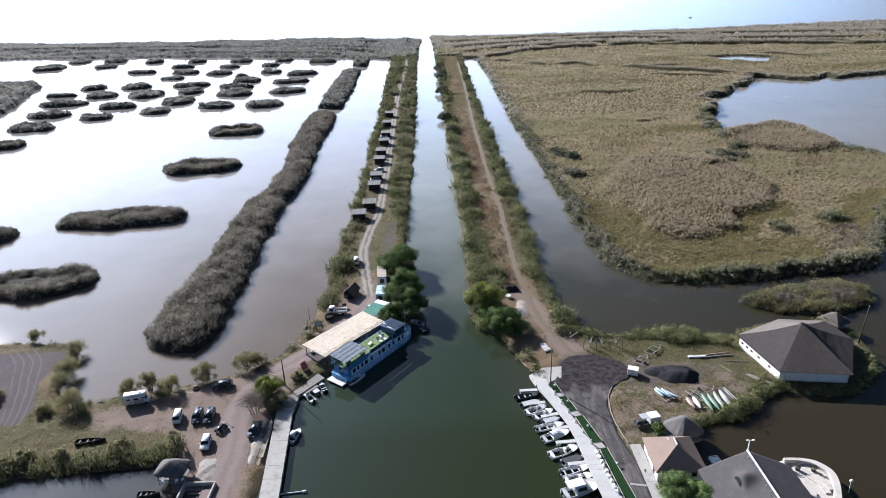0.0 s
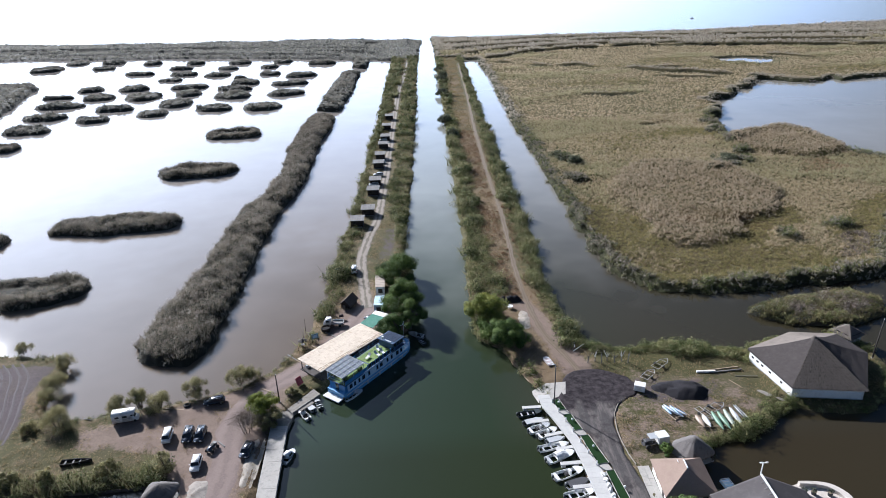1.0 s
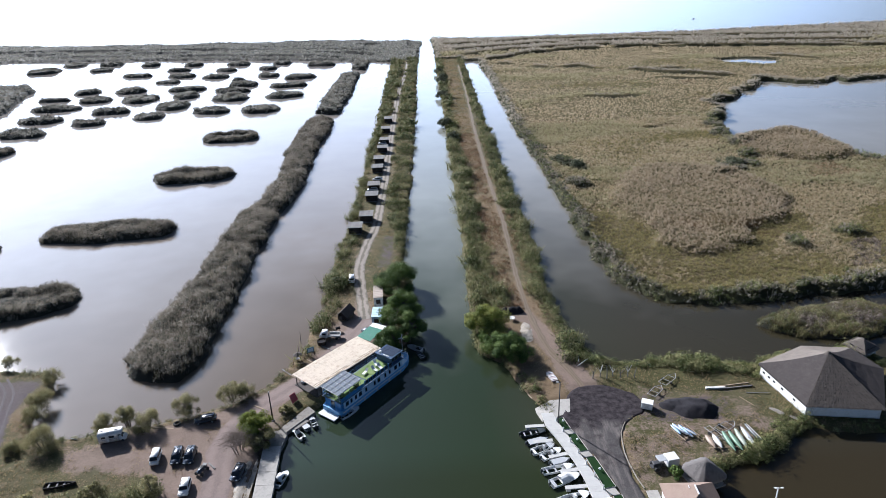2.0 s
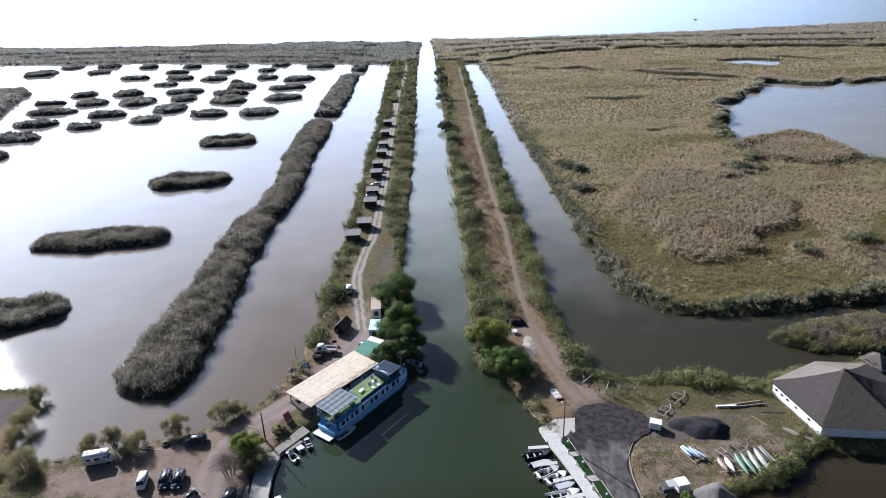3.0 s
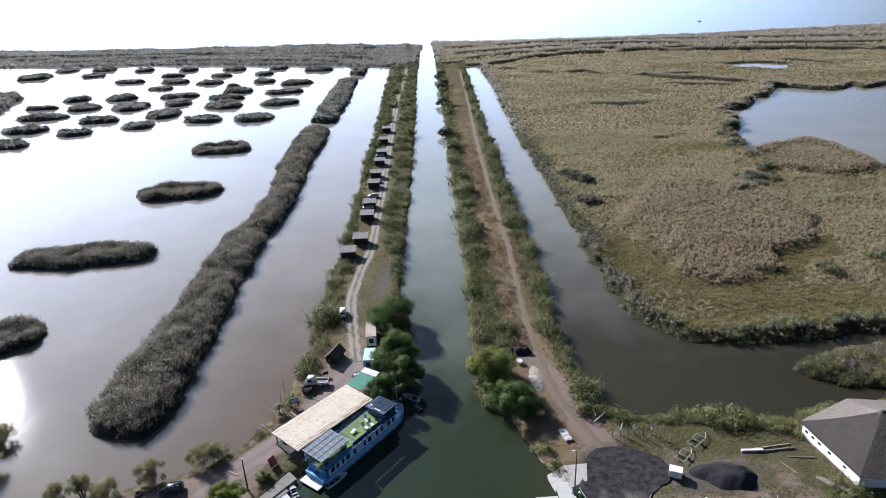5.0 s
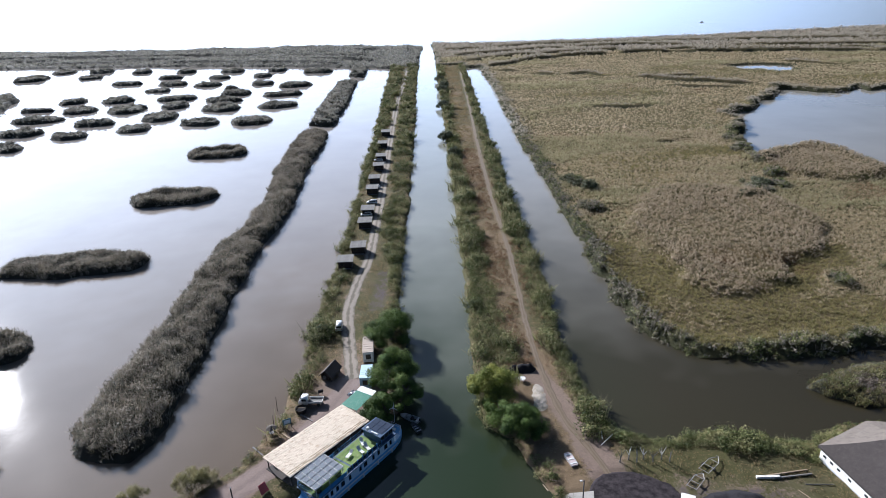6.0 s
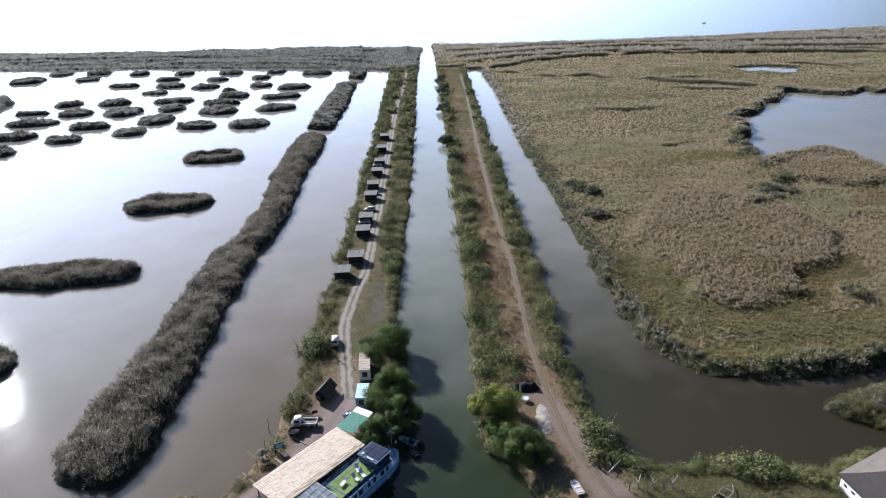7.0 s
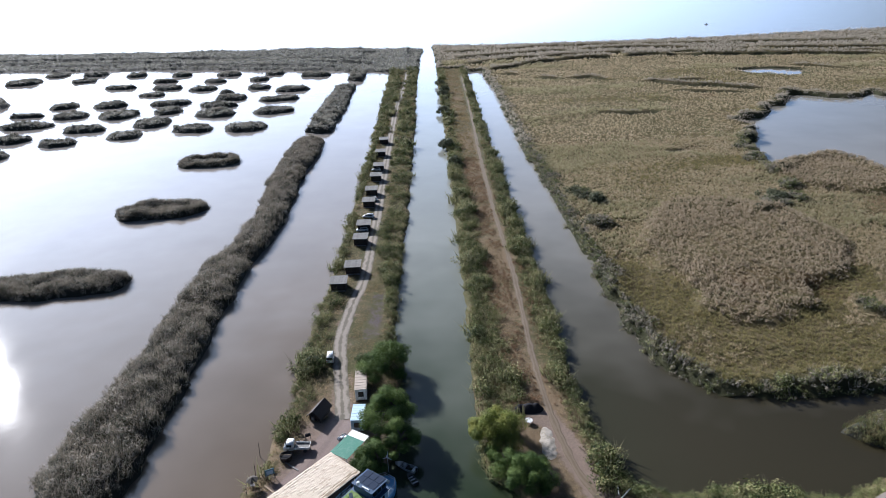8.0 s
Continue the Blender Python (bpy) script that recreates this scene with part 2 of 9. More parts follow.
def ground_material():
    """Grass, dry straw and trodden earth; the attributes say where it is worn bare, straw-dry or sooty."""
    m, t, b, _ = nodes_of("embankment_ground")
    v = coords(t)
    fine, mid, big = noise_node(t, v, 2.6, 6, 0.75), noise_node(t, v, 0.5, 4), noise_node(t, v, 0.11, 4)

    def attr(name):
        a = t.nodes.new("ShaderNodeAttribute")
        a.attribute_name = name
        return a.outputs["Fac"]

    grass = mix(t, fine, (0.0252, 0.0274, 0.00936), (0.09, 0.0828, 0.0324))
    straw = mix(t, fine, (0.068, 0.050, 0.029), (0.205, 0.150, 0.092))
    soil = mix(t, fine, (0.080, 0.059, 0.047), (0.245, 0.187, 0.152))
    soot = mix(t, fine, (0.034, 0.027, 0.030), (0.112, 0.092, 0.096))

    def mask(a, lo, hi):
        k = maths(t, "ADD", a, maths(t, "MULTIPLY", maths(t, "SUBTRACT", maths(t, "ADD", mid, fine), 1.0), 0.9))
        return ramp(t, k, [(lo, (0, 0, 0)), (hi, (1, 1, 1))])

    c = mix(t, mask(attr("dry"), 0.3, 0.6), grass, straw)
    c = mix(t, mask(attr("bare"), 0.35, 0.6), c, soil)
    c = mix(t, mask(attr("soot"), 0.4, 0.6), c, soot)
    c = mix(t, maths(t, "MULTIPLY", ramp(t, big, [(0.45, (0, 0, 0)), (0.7, (1, 1, 1))]), 0.35), c, (0.09, 0.075, 0.05))
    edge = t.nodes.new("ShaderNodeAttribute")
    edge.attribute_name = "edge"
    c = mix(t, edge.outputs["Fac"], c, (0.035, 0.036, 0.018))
    t.links.new(c, b.inputs["Base Color"])
    b.inputs["Roughness"].default_value = 0.95
    b.inputs["Specular IOR Level"].default_value = 0.15
    bump(t, b, maths(t, "ADD", fine, mid), 0.9, 0.08)
    return m


def track_material(name, mid_a, mid_b, worn_a, worn_b):
    m, t, b, _ = nodes_of(name)
    v = coords(t)
    a = t.nodes.new("ShaderNodeAttribute")
    a.attribute_name = "across"
    fine, mid = noise_node(t, v, 3.0, 6, 0.75), noise_node(t, v, 0.45, 4)
    wob = maths(t, "ADD", maths(t, "ABSOLUTE", a.outputs["Fac"]), maths(t, "MULTIPLY", maths(t, "SUBTRACT", mid, 0.5), 1.1))
    rut = ramp(t, wob, [(0.12, (0, 0, 0)), (0.34, (1, 1, 1)), (0.66, (1, 1, 1)), (0.92, (0, 0, 0))])
    between = mix(t, fine, mid_a, mid_b)
    worn = mix(t, fine, worn_a, worn_b)
    t.links.new(mix(t, rut, between, worn), b.inputs["Base Color"])
    b.inputs["Roughness"].default_value = 0.95
    bump(t, b, fine, 0.8, 0.05)
    return m


def marsh_floor():
    """Matted sedge and old reed: tan, gold, green and rust patches, shade painted into the gaps."""
    m, t, b, _ = nodes_of("marsh_litter")
    v = coords(t)
    fine, mid, big, wide = noise_node(t, v, 1.1, 5, 0.75), noise_node(t, v, 0.22, 4), noise_node(t, v, 0.045, 4), noise_node(t, v, 0.016, 3)
    c = ramp(t, maths(t, "ADD", maths(t, "MULTIPLY", big, 0.7), maths(t, "MULTIPLY", mid, 0.3)), [(0.3, (0.062, 0.064, 0.022)), (0.45, (0.10, 0.083, 0.038)), (0.55, (0.122, 0.097, 0.05)), (0.68, (0.08, 0.077, 0.03))])
    c = mix(t, ramp(t, wide, [(0.62, (0, 0, 0)), (0.72, (1, 1, 1))]), c, (0.0975, 0.0562, 0.0263))
    c = mix(t, ramp(t, fine, [(0.3, (1, 1, 1)), (0.52, (0, 0, 0))]), c, (0.0263, 0.0255, 0.009))
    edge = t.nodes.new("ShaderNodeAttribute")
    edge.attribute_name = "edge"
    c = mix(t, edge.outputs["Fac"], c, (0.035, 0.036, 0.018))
    t.links.new(c, b.inputs["Base Color"])
    b.inputs["Roughness"].default_value = 0.95
    b.inputs["Specular IOR Level"].default_value = 0.1
    bump(t, b, maths(t, "ADD", fine, mid), 1.0, 0.5)
    return m


GROUND = ground_material()
TRACK = track_material("gravel_track", (0.06, 0.052, 0.035), (0.14, 0.12, 0.09), (0.14, 0.12, 0.097), (0.265, 0.23, 0.192))
DIRT_TRACK = track_material("earth_track", (0.060, 0.045, 0.026), (0.135, 0.10, 0.062), (0.078, 0.058, 0.038), (0.165, 0.126, 0.086))
REED = foliage("reed_blades", [(0.022, 0.023, 0.014), (0.082, 0.080, 0.055), (0.22, 0.20, 0.152)], tips=(0.44, 0.385, 0.315), size=6, translucent=0.30, speckle=0.9)
# greyed, paled reed for distant stands: aerial haze put into the colour
HAZED_REED = foliage("haze_paled_reed", [(0.085, 0.088, 0.068), (0.16, 0.162, 0.132), (0.25, 0.245, 0.205)], tips=(0.42, 0.40, 0.35), size=9, translucent=0.36, speckle=0.9)
REED_LEAF = foliage("reed_thicket", [(0.010, 0.012, 0.006), (0.046, 0.049, 0.028), (0.135, 0.128, 0.09), (0.36, 0.32, 0.26)], size=5, translucent=0.15, speckle=0.9)
PALE_PLUME = foliage("pale_plumed_reed", [(0.145, 0.12, 0.07), (0.235, 0.192, 0.12), (0.31, 0.253, 0.172)], tips=(0.46, 0.385, 0.283), size=14, translucent=0.5, speckle=0.8)
# litter under the reeds, darkened to near black as shade between the blades
REED_BODY = surface("gap_shade_litter", (0.009, 0.010, 0.006), (0.030, 0.028, 0.016), 3.0, 0.95, relief=0.25)
MEADOW = foliage("marsh_reed", [(0.145, 0.145, 0.06), (0.275, 0.222, 0.112), (0.335, 0.262, 0.152), (0.40, 0.318, 0.21), (0.20, 0.187, 0.09)], tips=(0.58, 0.475, 0.36), size=34, translucent=0.52, speckle=1.0, leafwise=0.7)
SEDGE = foliage("green_sedge", [(0.098, 0.10, 0.032), (0.165, 0.15, 0.056), (0.225, 0.19, 0.082)], tips=(0.33, 0.275, 0.14), size=18, translucent=0.45, speckle=0.7)
# fine golden sedge, its colour paled for haze and backlight farther off
HAZED_SWARD = foliage("haze_paled_sedge", [(0.215, 0.187, 0.105), (0.325, 0.268, 0.16), (0.39, 0.318, 0.20), (0.285, 0.243, 0.14)], tips=(0.52, 0.435, 0.31), size=30, translucent=0.55, speckle=0.6)
RUST_SEDGE = foliage("withered_rust_sedge", [(0.10, 0.062, 0.032), (0.16, 0.098, 0.052), (0.21, 0.135, 0.078)], size=6, translucent=0.3, speckle=0.7)
DRY_SCRUB = foliage("leafless_scrub", [(0.085, 0.068, 0.052), (0.15, 0.122, 0.098), (0.21, 0.175, 0.145)], size=5, translucent=0.2, speckle=0.8)
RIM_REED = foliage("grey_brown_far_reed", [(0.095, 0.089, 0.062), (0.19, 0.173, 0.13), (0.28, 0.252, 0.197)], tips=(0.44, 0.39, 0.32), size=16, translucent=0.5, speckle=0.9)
TAWNY_REED = foliage("tawny_green_reed_blades", [(0.045, 0.045, 0.018), (0.12, 0.11, 0.045), (0.23, 0.19, 0.09)], tips=(0.32, 0.255, 0.14), size=7, translucent=0.3)
BANK_REED = foliage("bank_reed_blades", [(0.035, 0.042, 0.018), (0.095, 0.105, 0.045), (0.19, 0.18, 0.09)], tips=(0.26, 0.235, 0.14), size=7, translucent=0.4, speckle=0.9)
GREEN_REED = foliage("grey_green_marsh_reed", [(0.122, 0.128, 0.054), (0.205, 0.196, 0.094), (0.285, 0.258, 0.143)], tips=(0.45, 0.39, 0.26), size=16, translucent=0.52, speckle=0.9)
MEADOW_BODY = marsh_floor()
BANK_LEAF = foliage("bank_scrub", [(0.010, 0.016, 0.005), (0.066, 0.086, 0.025), (0.16, 0.172, 0.058), (0.25, 0.235, 0.105)], size=9, translucent=0.13, speckle=0.7, leafwise=0.3)
WILLOW = foliage("willow_leaf", [(0.018, 0.036, 0.007), (0.070, 0.112, 0.022), (0.165, 0.215, 0.052)], size=3.5, translucent=0.16, speckle=0.5, leafwise=0.22)
LIME_LEAF = foliage("yellow_green_willow_leaf", [(0.055, 0.075, 0.009), (0.15, 0.18, 0.022), (0.27, 0.29, 0.045)], size=3.5, translucent=0.2, speckle=0.5, leafwise=0.25)
FRESH_LEAF = foliage("fresh_green_shrub_leaf", [(0.05, 0.085, 0.022), (0.13, 0.185, 0.055), (0.23, 0.29, 0.10)], size=3.5, translucent=0.3, speckle=0.5, leafwise=0.4)
WILLOW_PALE = foliage("pale_willow_leaf", [(0.055, 0.075, 0.012), (0.15, 0.175, 0.03), (0.27, 0.27, 0.055)], size=3.5, translucent=0.15, speckle=0.5, leafwise=0.25)
TAMARISK = foliage("grey_willow_leaf", [(0.075, 0.078, 0.030), (0.18, 0.172, 0.075), (0.31, 0.275, 0.135)], size=3.0, translucent=0.42, speckle=0.7)
GREY_BUSH = foliage("grey_bush_leaf", [(0.030, 0.036, 0.018), (0.080, 0.090, 0.050), (0.155, 0.16, 0.095)], size=3.0, translucent=0.2, speckle=0.7)
TWIG = surface("pale_brown_twigs", (0.12, 0.095, 0.072), (0.27, 0.22, 0.17), 0.5, 0.95)
BARK = surface("bark", (0.035, 0.0294, 0.0238), (0.112, 0.0945, 0.077), 0.6, 0.95, relief=0.03)


# ---- plants: templates of blades and leaves, strewn as one mesh ----
def blade_tuft(count, height, spread, width, seed, droop=0.22):
    r = np.random.RandomState(seed)
    v, f, tip = [], [], []
    for _ in range(count):
        w, rad = r.rand() * 6.283, spread * r.rand() ** 0.6
        base = np.array([rad * math.cos(w), rad * math.sin(w), 0])
        side = r.rand() * 6.283
        s = np.array([math.cos(side), math.sin(side), 0]) * width * (0.6 + 0.8 * r.rand())
        h = height * (0.6 + 0.5 * r.rand())
        lean = np.array([r.randn(), r.randn(), 0]) * droop * h + base * 0.4
        n = len(v)
        v += [base - s * 0.6, base + s * 0.6, base + lean + [0, 0, h]]
        tip += [0, 0, 1.0]
        f += [(n, n + 1, n + 2)]
    return np.array(v), np.array(f), np.array(tip)


def leaf_clump(count, radius, height, leaf, seed, lumps=4):
    r = np.random.RandomState(seed)
    cores = [(r.randn(3) * [0.45, 0.45, 0.22] * radius + [0, 0, height * 0.55], (0.4 + 0.3 * r.rand()) * radius) for _ in range(lumps)]
    v, f, tip = [], [], []
    for k in range(count):
        c, rad = cores[k % lumps]
        d = r.randn(3)
        d /= np.linalg.norm(d)
        p = c + d * rad * (0.55 + 0.5 * r.rand()) * [1, 1, 0.75 * height / radius]
        p[2] = max(0.05, p[2])
        face = d + [0, 0, 0.4] + 0.45 * r.randn(3)
        a = np.cross(face, r.randn(3))
        a /= np.linalg.norm(a) + 1e-9
        b = np.cross(face, a)
        b /= np.linalg.norm(b) + 1e-9
        s = leaf * (0.6 + 0.8 * r.rand())
        n = len(v)
        v += [p - a * s, p + b * s * 0.8, p + a * s]
        tip += [p[2] / height] * 3
        f += [(n, n + 1, n + 2)]
    return np.array(v), np.array(f), np.array(tip)


def strew(name, x, y, z, size, templates, material, seed=0, parent=None, label="", category=""):
    """One mesh of many plants, each a turned and scaled copy of a template."""
    r = np.random.RandomState(seed)
    which, turn, tint = r.randint(len(templates), size=len(x)), r.rand(len(x)) * 6.283, r.rand(len(x))
    tall = 0.8 + 0.45 * r.rand(len(x))
    V, F, T, U, n = [], [], [], [], 0
    for k, (tv, tf, tt) in enumerate(templates):
        i = np.nonzero(which == k)[0]
        if not len(i):
            continue
        c, s = np.cos(turn[i])[:, None], np.sin(turn[i])[:, None]
        sc = size[i][:, None]
        px = (tv[None, :, 0] * c - tv[None, :, 1] * s) * sc + x[i][:, None]
        py = (tv[None, :, 0] * s + tv[None, :, 1] * c) * sc + y[i][:, None]
        pz = tv[None, :, 2] * sc * tall[i][:, None] + z[i][:, None]
        V.append(np.stack([px, py, pz], -1).reshape(-1, 3))
        F.append((tf[None] + (np.arange(len(i)) * len(tv))[:, None, None] + n).reshape(-1, 3))
        T.append(np.repeat(tint[i], len(tv)))
        U.append(np.tile(tt, len(i)))
        n += len(i) * len(tv)
    me = mesh_of(name, np.concatenate(V), np.concatenate(F), material, False, {"tint": np.concatenate(T), "tip": np.concatenate(U)})
    ob = new(name, me)
    if parent:
        ob.parent = parent
    return tagged(ob, label, category, kind="stuff")


def strewn_points(x0, x1, y0, y1, gap, seed):
    r = np.random.RandomState(seed)
    gx, gy = np.meshgrid(np.arange(x0, x1, gap), np.arange(y0, y1, gap))
    x, y = gx.ravel() + (r.rand(gx.size) - 0.5) * gap * 1.3, gy.ravel() + (r.rand(gx.size) - 0.5) * gap * 1.3
    seen = np.abs(x) < 0.74 * y + 40
    return x[seen], y[seen]


TUFTS = [blade_tuft(26, 1.45, 0.95, 0.12, 10 + k, 0.34) for k in range(6)]
PLUMES = [leaf_clump(18, 0.62, 1.05, 0.21, 50 + k, 3) for k in range(5)] + [blade_tuft(15, 1.2, 0.6, 0.2, 50 + k, 0.42) for k in range(2)]
FAR_PLUMES = [leaf_clump(17, 0.85, 0.9, 0.26, 56 + k, 4) for k in range(4)]
VAST_PLUMES = [leaf_clump(12, 0.85, 1.0, 0.34, 66 + k, 3) for k in range(4)]
FAR_TUFTS = [blade_tuft(13, 1.5, 0.9, 0.34, 20 + k) for k in range(4)]
SCRUB = [leaf_clump(108, 1.05, 1.25, 0.126, 30 + k, 6) for k in range(5)]
REED_LUMPS = [leaf_clump(78, 1.15, 1.35, 0.15, 130 + k, 6) for k in range(6)]
RIM_SCRUB = [leaf_clump(66, 1.1, 1.2, 0.16, 140 + k, 5) for k in range(5)]
FAR_SCRUB = [leaf_clump(56, 1.0, 1.2, 0.22, 40 + k) for k in range(4)]


LOW_TUFTS = [blade_tuft(9, 0.75, 0.75, 0.17, 210 + k, 0.5) for k in range(4)]
FAR_MIX = FAR_TUFTS[:2] + FAR_PLUMES + [leaf_clump(22, 1.0, 1.1, 0.3, 156 + k, 4) for k in range(2)]


def reed_z(height, hollow=0.0, rim=1.0):
    def z(x, y, d):
        top = height * (0.62 + 0.4 * vnoise(x, y, 3.2, 5) + 0.3 * vnoise(x, y, 8, 6) - 0.1 - hollow * 0.6 * smooth(d, 2.5, 5.0))
        return -0.5 + (0.5 + top * (0.8 + 0.2 * smooth(d, 0.8, 4.5))) * smooth(d, -0.4 * rim, 1.5 * rim)
    return z


def reed_bed(name, outline, height, gap, label, category="reed bed", group="", hollow=0.0, step=1.0, wobble=1.0, far=False, seed=0, kind="", blades=None):
    """A stand of reeds in water: a matted body and the blades that rise from it."""
    zf = reed_z(height, hollow)
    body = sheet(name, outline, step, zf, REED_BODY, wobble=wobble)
    tagged(body, label, category, group, kind)
    xs, ys = [q[0] for q in outline], [q[1] for q in outline]
    x, y = strewn_points(min(xs) - 1, max(xs) + 1, min(ys) - 1, max(ys) + 1, gap, seed)
    d = shore(outline, (), x, y, wobble)
    keep = d > 0.4
    x, y, d = x[keep], y[keep], d[keep]
    size = height / 2.6 * (0.6 + 0.75 * vnoise(x, y, 4, 8)) * (1 - 0.45 * hollow * smooth(d, 3, 5))
    size = size * (1.12 if far else 1.12) * (0.8 + 0.2 * smooth(d, 0.8, 4.0))
    z = np.maximum(zf(x, y, d) - 0.5, 0.0)
    strew("reeds", x, y, z, size, FAR_MIX if far else TUFTS, blades or (HAZED_REED if far else REED), seed, body)
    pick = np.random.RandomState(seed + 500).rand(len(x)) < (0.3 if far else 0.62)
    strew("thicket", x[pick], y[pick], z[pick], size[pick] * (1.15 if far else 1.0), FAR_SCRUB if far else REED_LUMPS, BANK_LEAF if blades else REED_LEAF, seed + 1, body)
    return body


# ---- water: one sheet to the horizon ----
water = new("water", mesh_of("water", [(-9000, -3000, 0), (9000, -3000, 0), (9000, 12000, 0), (-9000, 12000, 0)], [(0, 1, 2, 3)], WATER))
tagged(water, "still silty lagoon and canal water mirroring a bright sky", "water", kind="structure")

# ---- the two embankments and the harbour ground ----
WEST = [(-150, 88), (-75, 89.5), (-58, 91), (-47, 92.5), (-46, 86), (-37, 84), (-37, 50), (-30.5, 50), (-31, 82), (-31.3, 105), (-28.5, 110), (-25.5, 115.5),
        (-20, 121), (-13, 128.5), (-8, 136), (-5.6, 142), (-5.6, 165), (-8.2, 180), (-8.6, 205), (-7, 255), (-6.4, 420), (-6.8, 540), (-6.5, 604),
        (-28.8, 604), (-27.8, 468), (-26.3, 330), (-26.8, 243), (-27.5, 200), (-28.6, 172), (-27.4, 154), (-30.5, 134), (-34.3, 125), (-41.6, 119),
        (-49, 115.6), (-57, 114), (-67, 111), (-76, 110.4), (-78, 114), (-81.5, 121), (-80, 127), (-83, 132.2), (-95, 135), (-150, 133)]
EAST = [(20.2, 114), (18, 121), (15.5, 127.5), (10.5, 135), (9, 150), (9.6, 180), (10, 208), (9.5, 260), (9.6, 460), (9.6, 604), (32.4, 604), (32.4, 532),
        (31, 380), (30.4, 293), (30.8, 243), (31, 196), (29.9, 166), (30.2, 143), (33.6, 129), (44, 127), (52, 127), (60, 125.5), (66, 124), (75, 128.5), (88, 129), (94, 124),
        (93, 116), (89, 110), (81, 103), (73, 103.5), (68, 105.3), (63, 102.3), (59.3, 100), (53, 96.8), (47.5, 95), (45, 91.5), (44.5, 86), (48, 84.2),
        (56, 84), (64, 83), (65, 78), (62, 50), (27, 50), (26, 78), (24.6, 89.2), (23.6, 98.4), (21.8, 110.8)]
WEST_TRACK = [(-37.5, 60), (-37, 84), (-37.5, 97), (-39, 106), (-37, 114), (-31.5, 121), (-26, 128), (-22, 136), (-19, 143), (-16.8, 150), (-18.3, 161), (-20.2, 174), (-20.6, 183),
              (-19.6, 197), (-17.8, 214), (-17.4, 262), (-17.9, 330), (-18.1, 403), (-17.6, 470), (-14.5, 530), (-14.5, 590)]
EAST_TRACK = [(29.5, 119), (27, 128), (25, 134), (23.4, 147), (22.9, 160), (22.9, 176), (23.8, 212), (23.3, 264), (24, 336), (26.2, 452), (27.3, 560)]


STREET = [(24.9, 112.5), (26, 116.5), (28.5, 119.3), (33.6, 119.4), (38.9, 116.2), (40.4, 112.6), (38.4, 109.9), (36.4, 109.2), (34.2, 106.9), (32.5, 102.6), (32.1, 97.0), (32.4, 93.0), (32.9, 90.0), (33.0, 78), (33.6, 60), (31.8, 60),
          (31.6, 66), (30.7, 78.2), (29.2, 89.8), (28.8, 91.6), (27.0, 98.8), (26.2, 100.6), (25.1, 104.9), (24.4, 107.0), (23.7, 109.4)]


RUTS = [(-81.6, 103.5), (-82.4, 107), (-84.5, 113.5), (-87, 119.7), (-89.6, 126), (-94, 131)]


def bank_z(x, y, d):
    flat = np.minimum(np.minimum(along(WEST_TRACK, x, y), along(EAST_TRACK, x, y)), along(RUTS, x, y))
    rough = smooth(flat, 1.8, 4.0)
    street = smooth(np.maximum(inside(STREET, x, y), inside([(18, 113.6), (19, 109.8), (21.8, 109.4), (25.2, 111.2), (26, 115.4), (22, 115.2)], x, y)), -0.4, 0.25)
    return -0.6 + 1.5 * smooth(d, -1.2, 1.2) - 0.3 * street + (1 - street) * rough * (0.25 * vnoise(x, y, 3, 7) + 0.12 * vnoise(x, y, 1.1, 9) - 0.15)


def west_bare(x, y, d):
    park = inside([(-66, 106), (-56, 110), (-46, 113), (-38, 118), (-31, 123), (-31, 106), (-34, 96), (-33, 50), (-46, 50), (-45, 92), (-50, 99), (-66, 102)], x, y)
    yard = inside([(-30, 124), (-24, 142), (-22, 150), (-12, 152), (-8, 138), (-18, 124)], x, y)
    return np.clip(0.24 - 0.2 * smooth(y, 152, 170) - 0.14 * smooth(inside([(-82, 90), (-82, 101), (-66, 104), (-50, 101), (-46, 93)], x, y), -2, 2) + 0.56 * smooth(np.maximum(park, yard), -3, 2) + 0.3 * smooth(-along(WEST_TRACK, x, y), -3.4, -1.9), 0, 1)


def west_soot(x, y, d):
    return 0.85 * smooth(inside([(-150, 101), (-90, 101), (-80, 105), (-81, 112), (-84, 118), (-83, 130), (-150, 131)], x, y), -2, 2) + 0.5 * smooth(inside([(-17, 178), (-11, 178), (-10, 202), (-15, 204)], x, y), -2, 2)


def west_dry(x, y, d):
    return np.clip(0.25 - 0.2 * smooth(y, 152, 170) + 0.4 * vnoise(x, y, 14, 12) - 0.12 * smooth(inside([(-80, 92), (-80, 100), (-48, 98), (-46, 93)], x, y), -3, 1), 0, 1)


def east_bare(x, y, d):
    yard = inside([(33, 90), (33, 106), (40, 117), (60, 114), (62, 104), (48, 97), (44, 88)], x, y)
    ramp_end = inside([(19, 112), (17, 124), (22, 150), (27, 150), (34, 118), (26, 112)], x, y)
    ramp_end_wide = inside([(16.4, 148), (21, 145), (25, 131), (26.5, 118), (33, 118), (31, 125.2), (29.2, 130.7), (26, 142.3), (23, 150)], x, y)
    return np.clip(0.15 - 0.17 * smooth(y, 148, 165) + 0.68 * smooth(ramp_end_wide, -1.2, 1) + 0.3 * smooth(yard, -4, 2) + 0.1 * smooth(ramp_end, -3, 2) + 0.1 * smooth(-along(EAST_TRACK, x, y), -3, -1.2), 0, 1)


def east_dry(x, y, d):
    return np.clip(0.34 + 0.36 * smooth(-np.abs(x - 20.5), -7, -2) + 0.34 * vnoise(x, y, 10, 13) - 0.30 * smooth(y, 148, 170) - 0.12 * smooth(y, 300, 420) - 0.25 * (y < 127) * (x > 34), 0, 1)


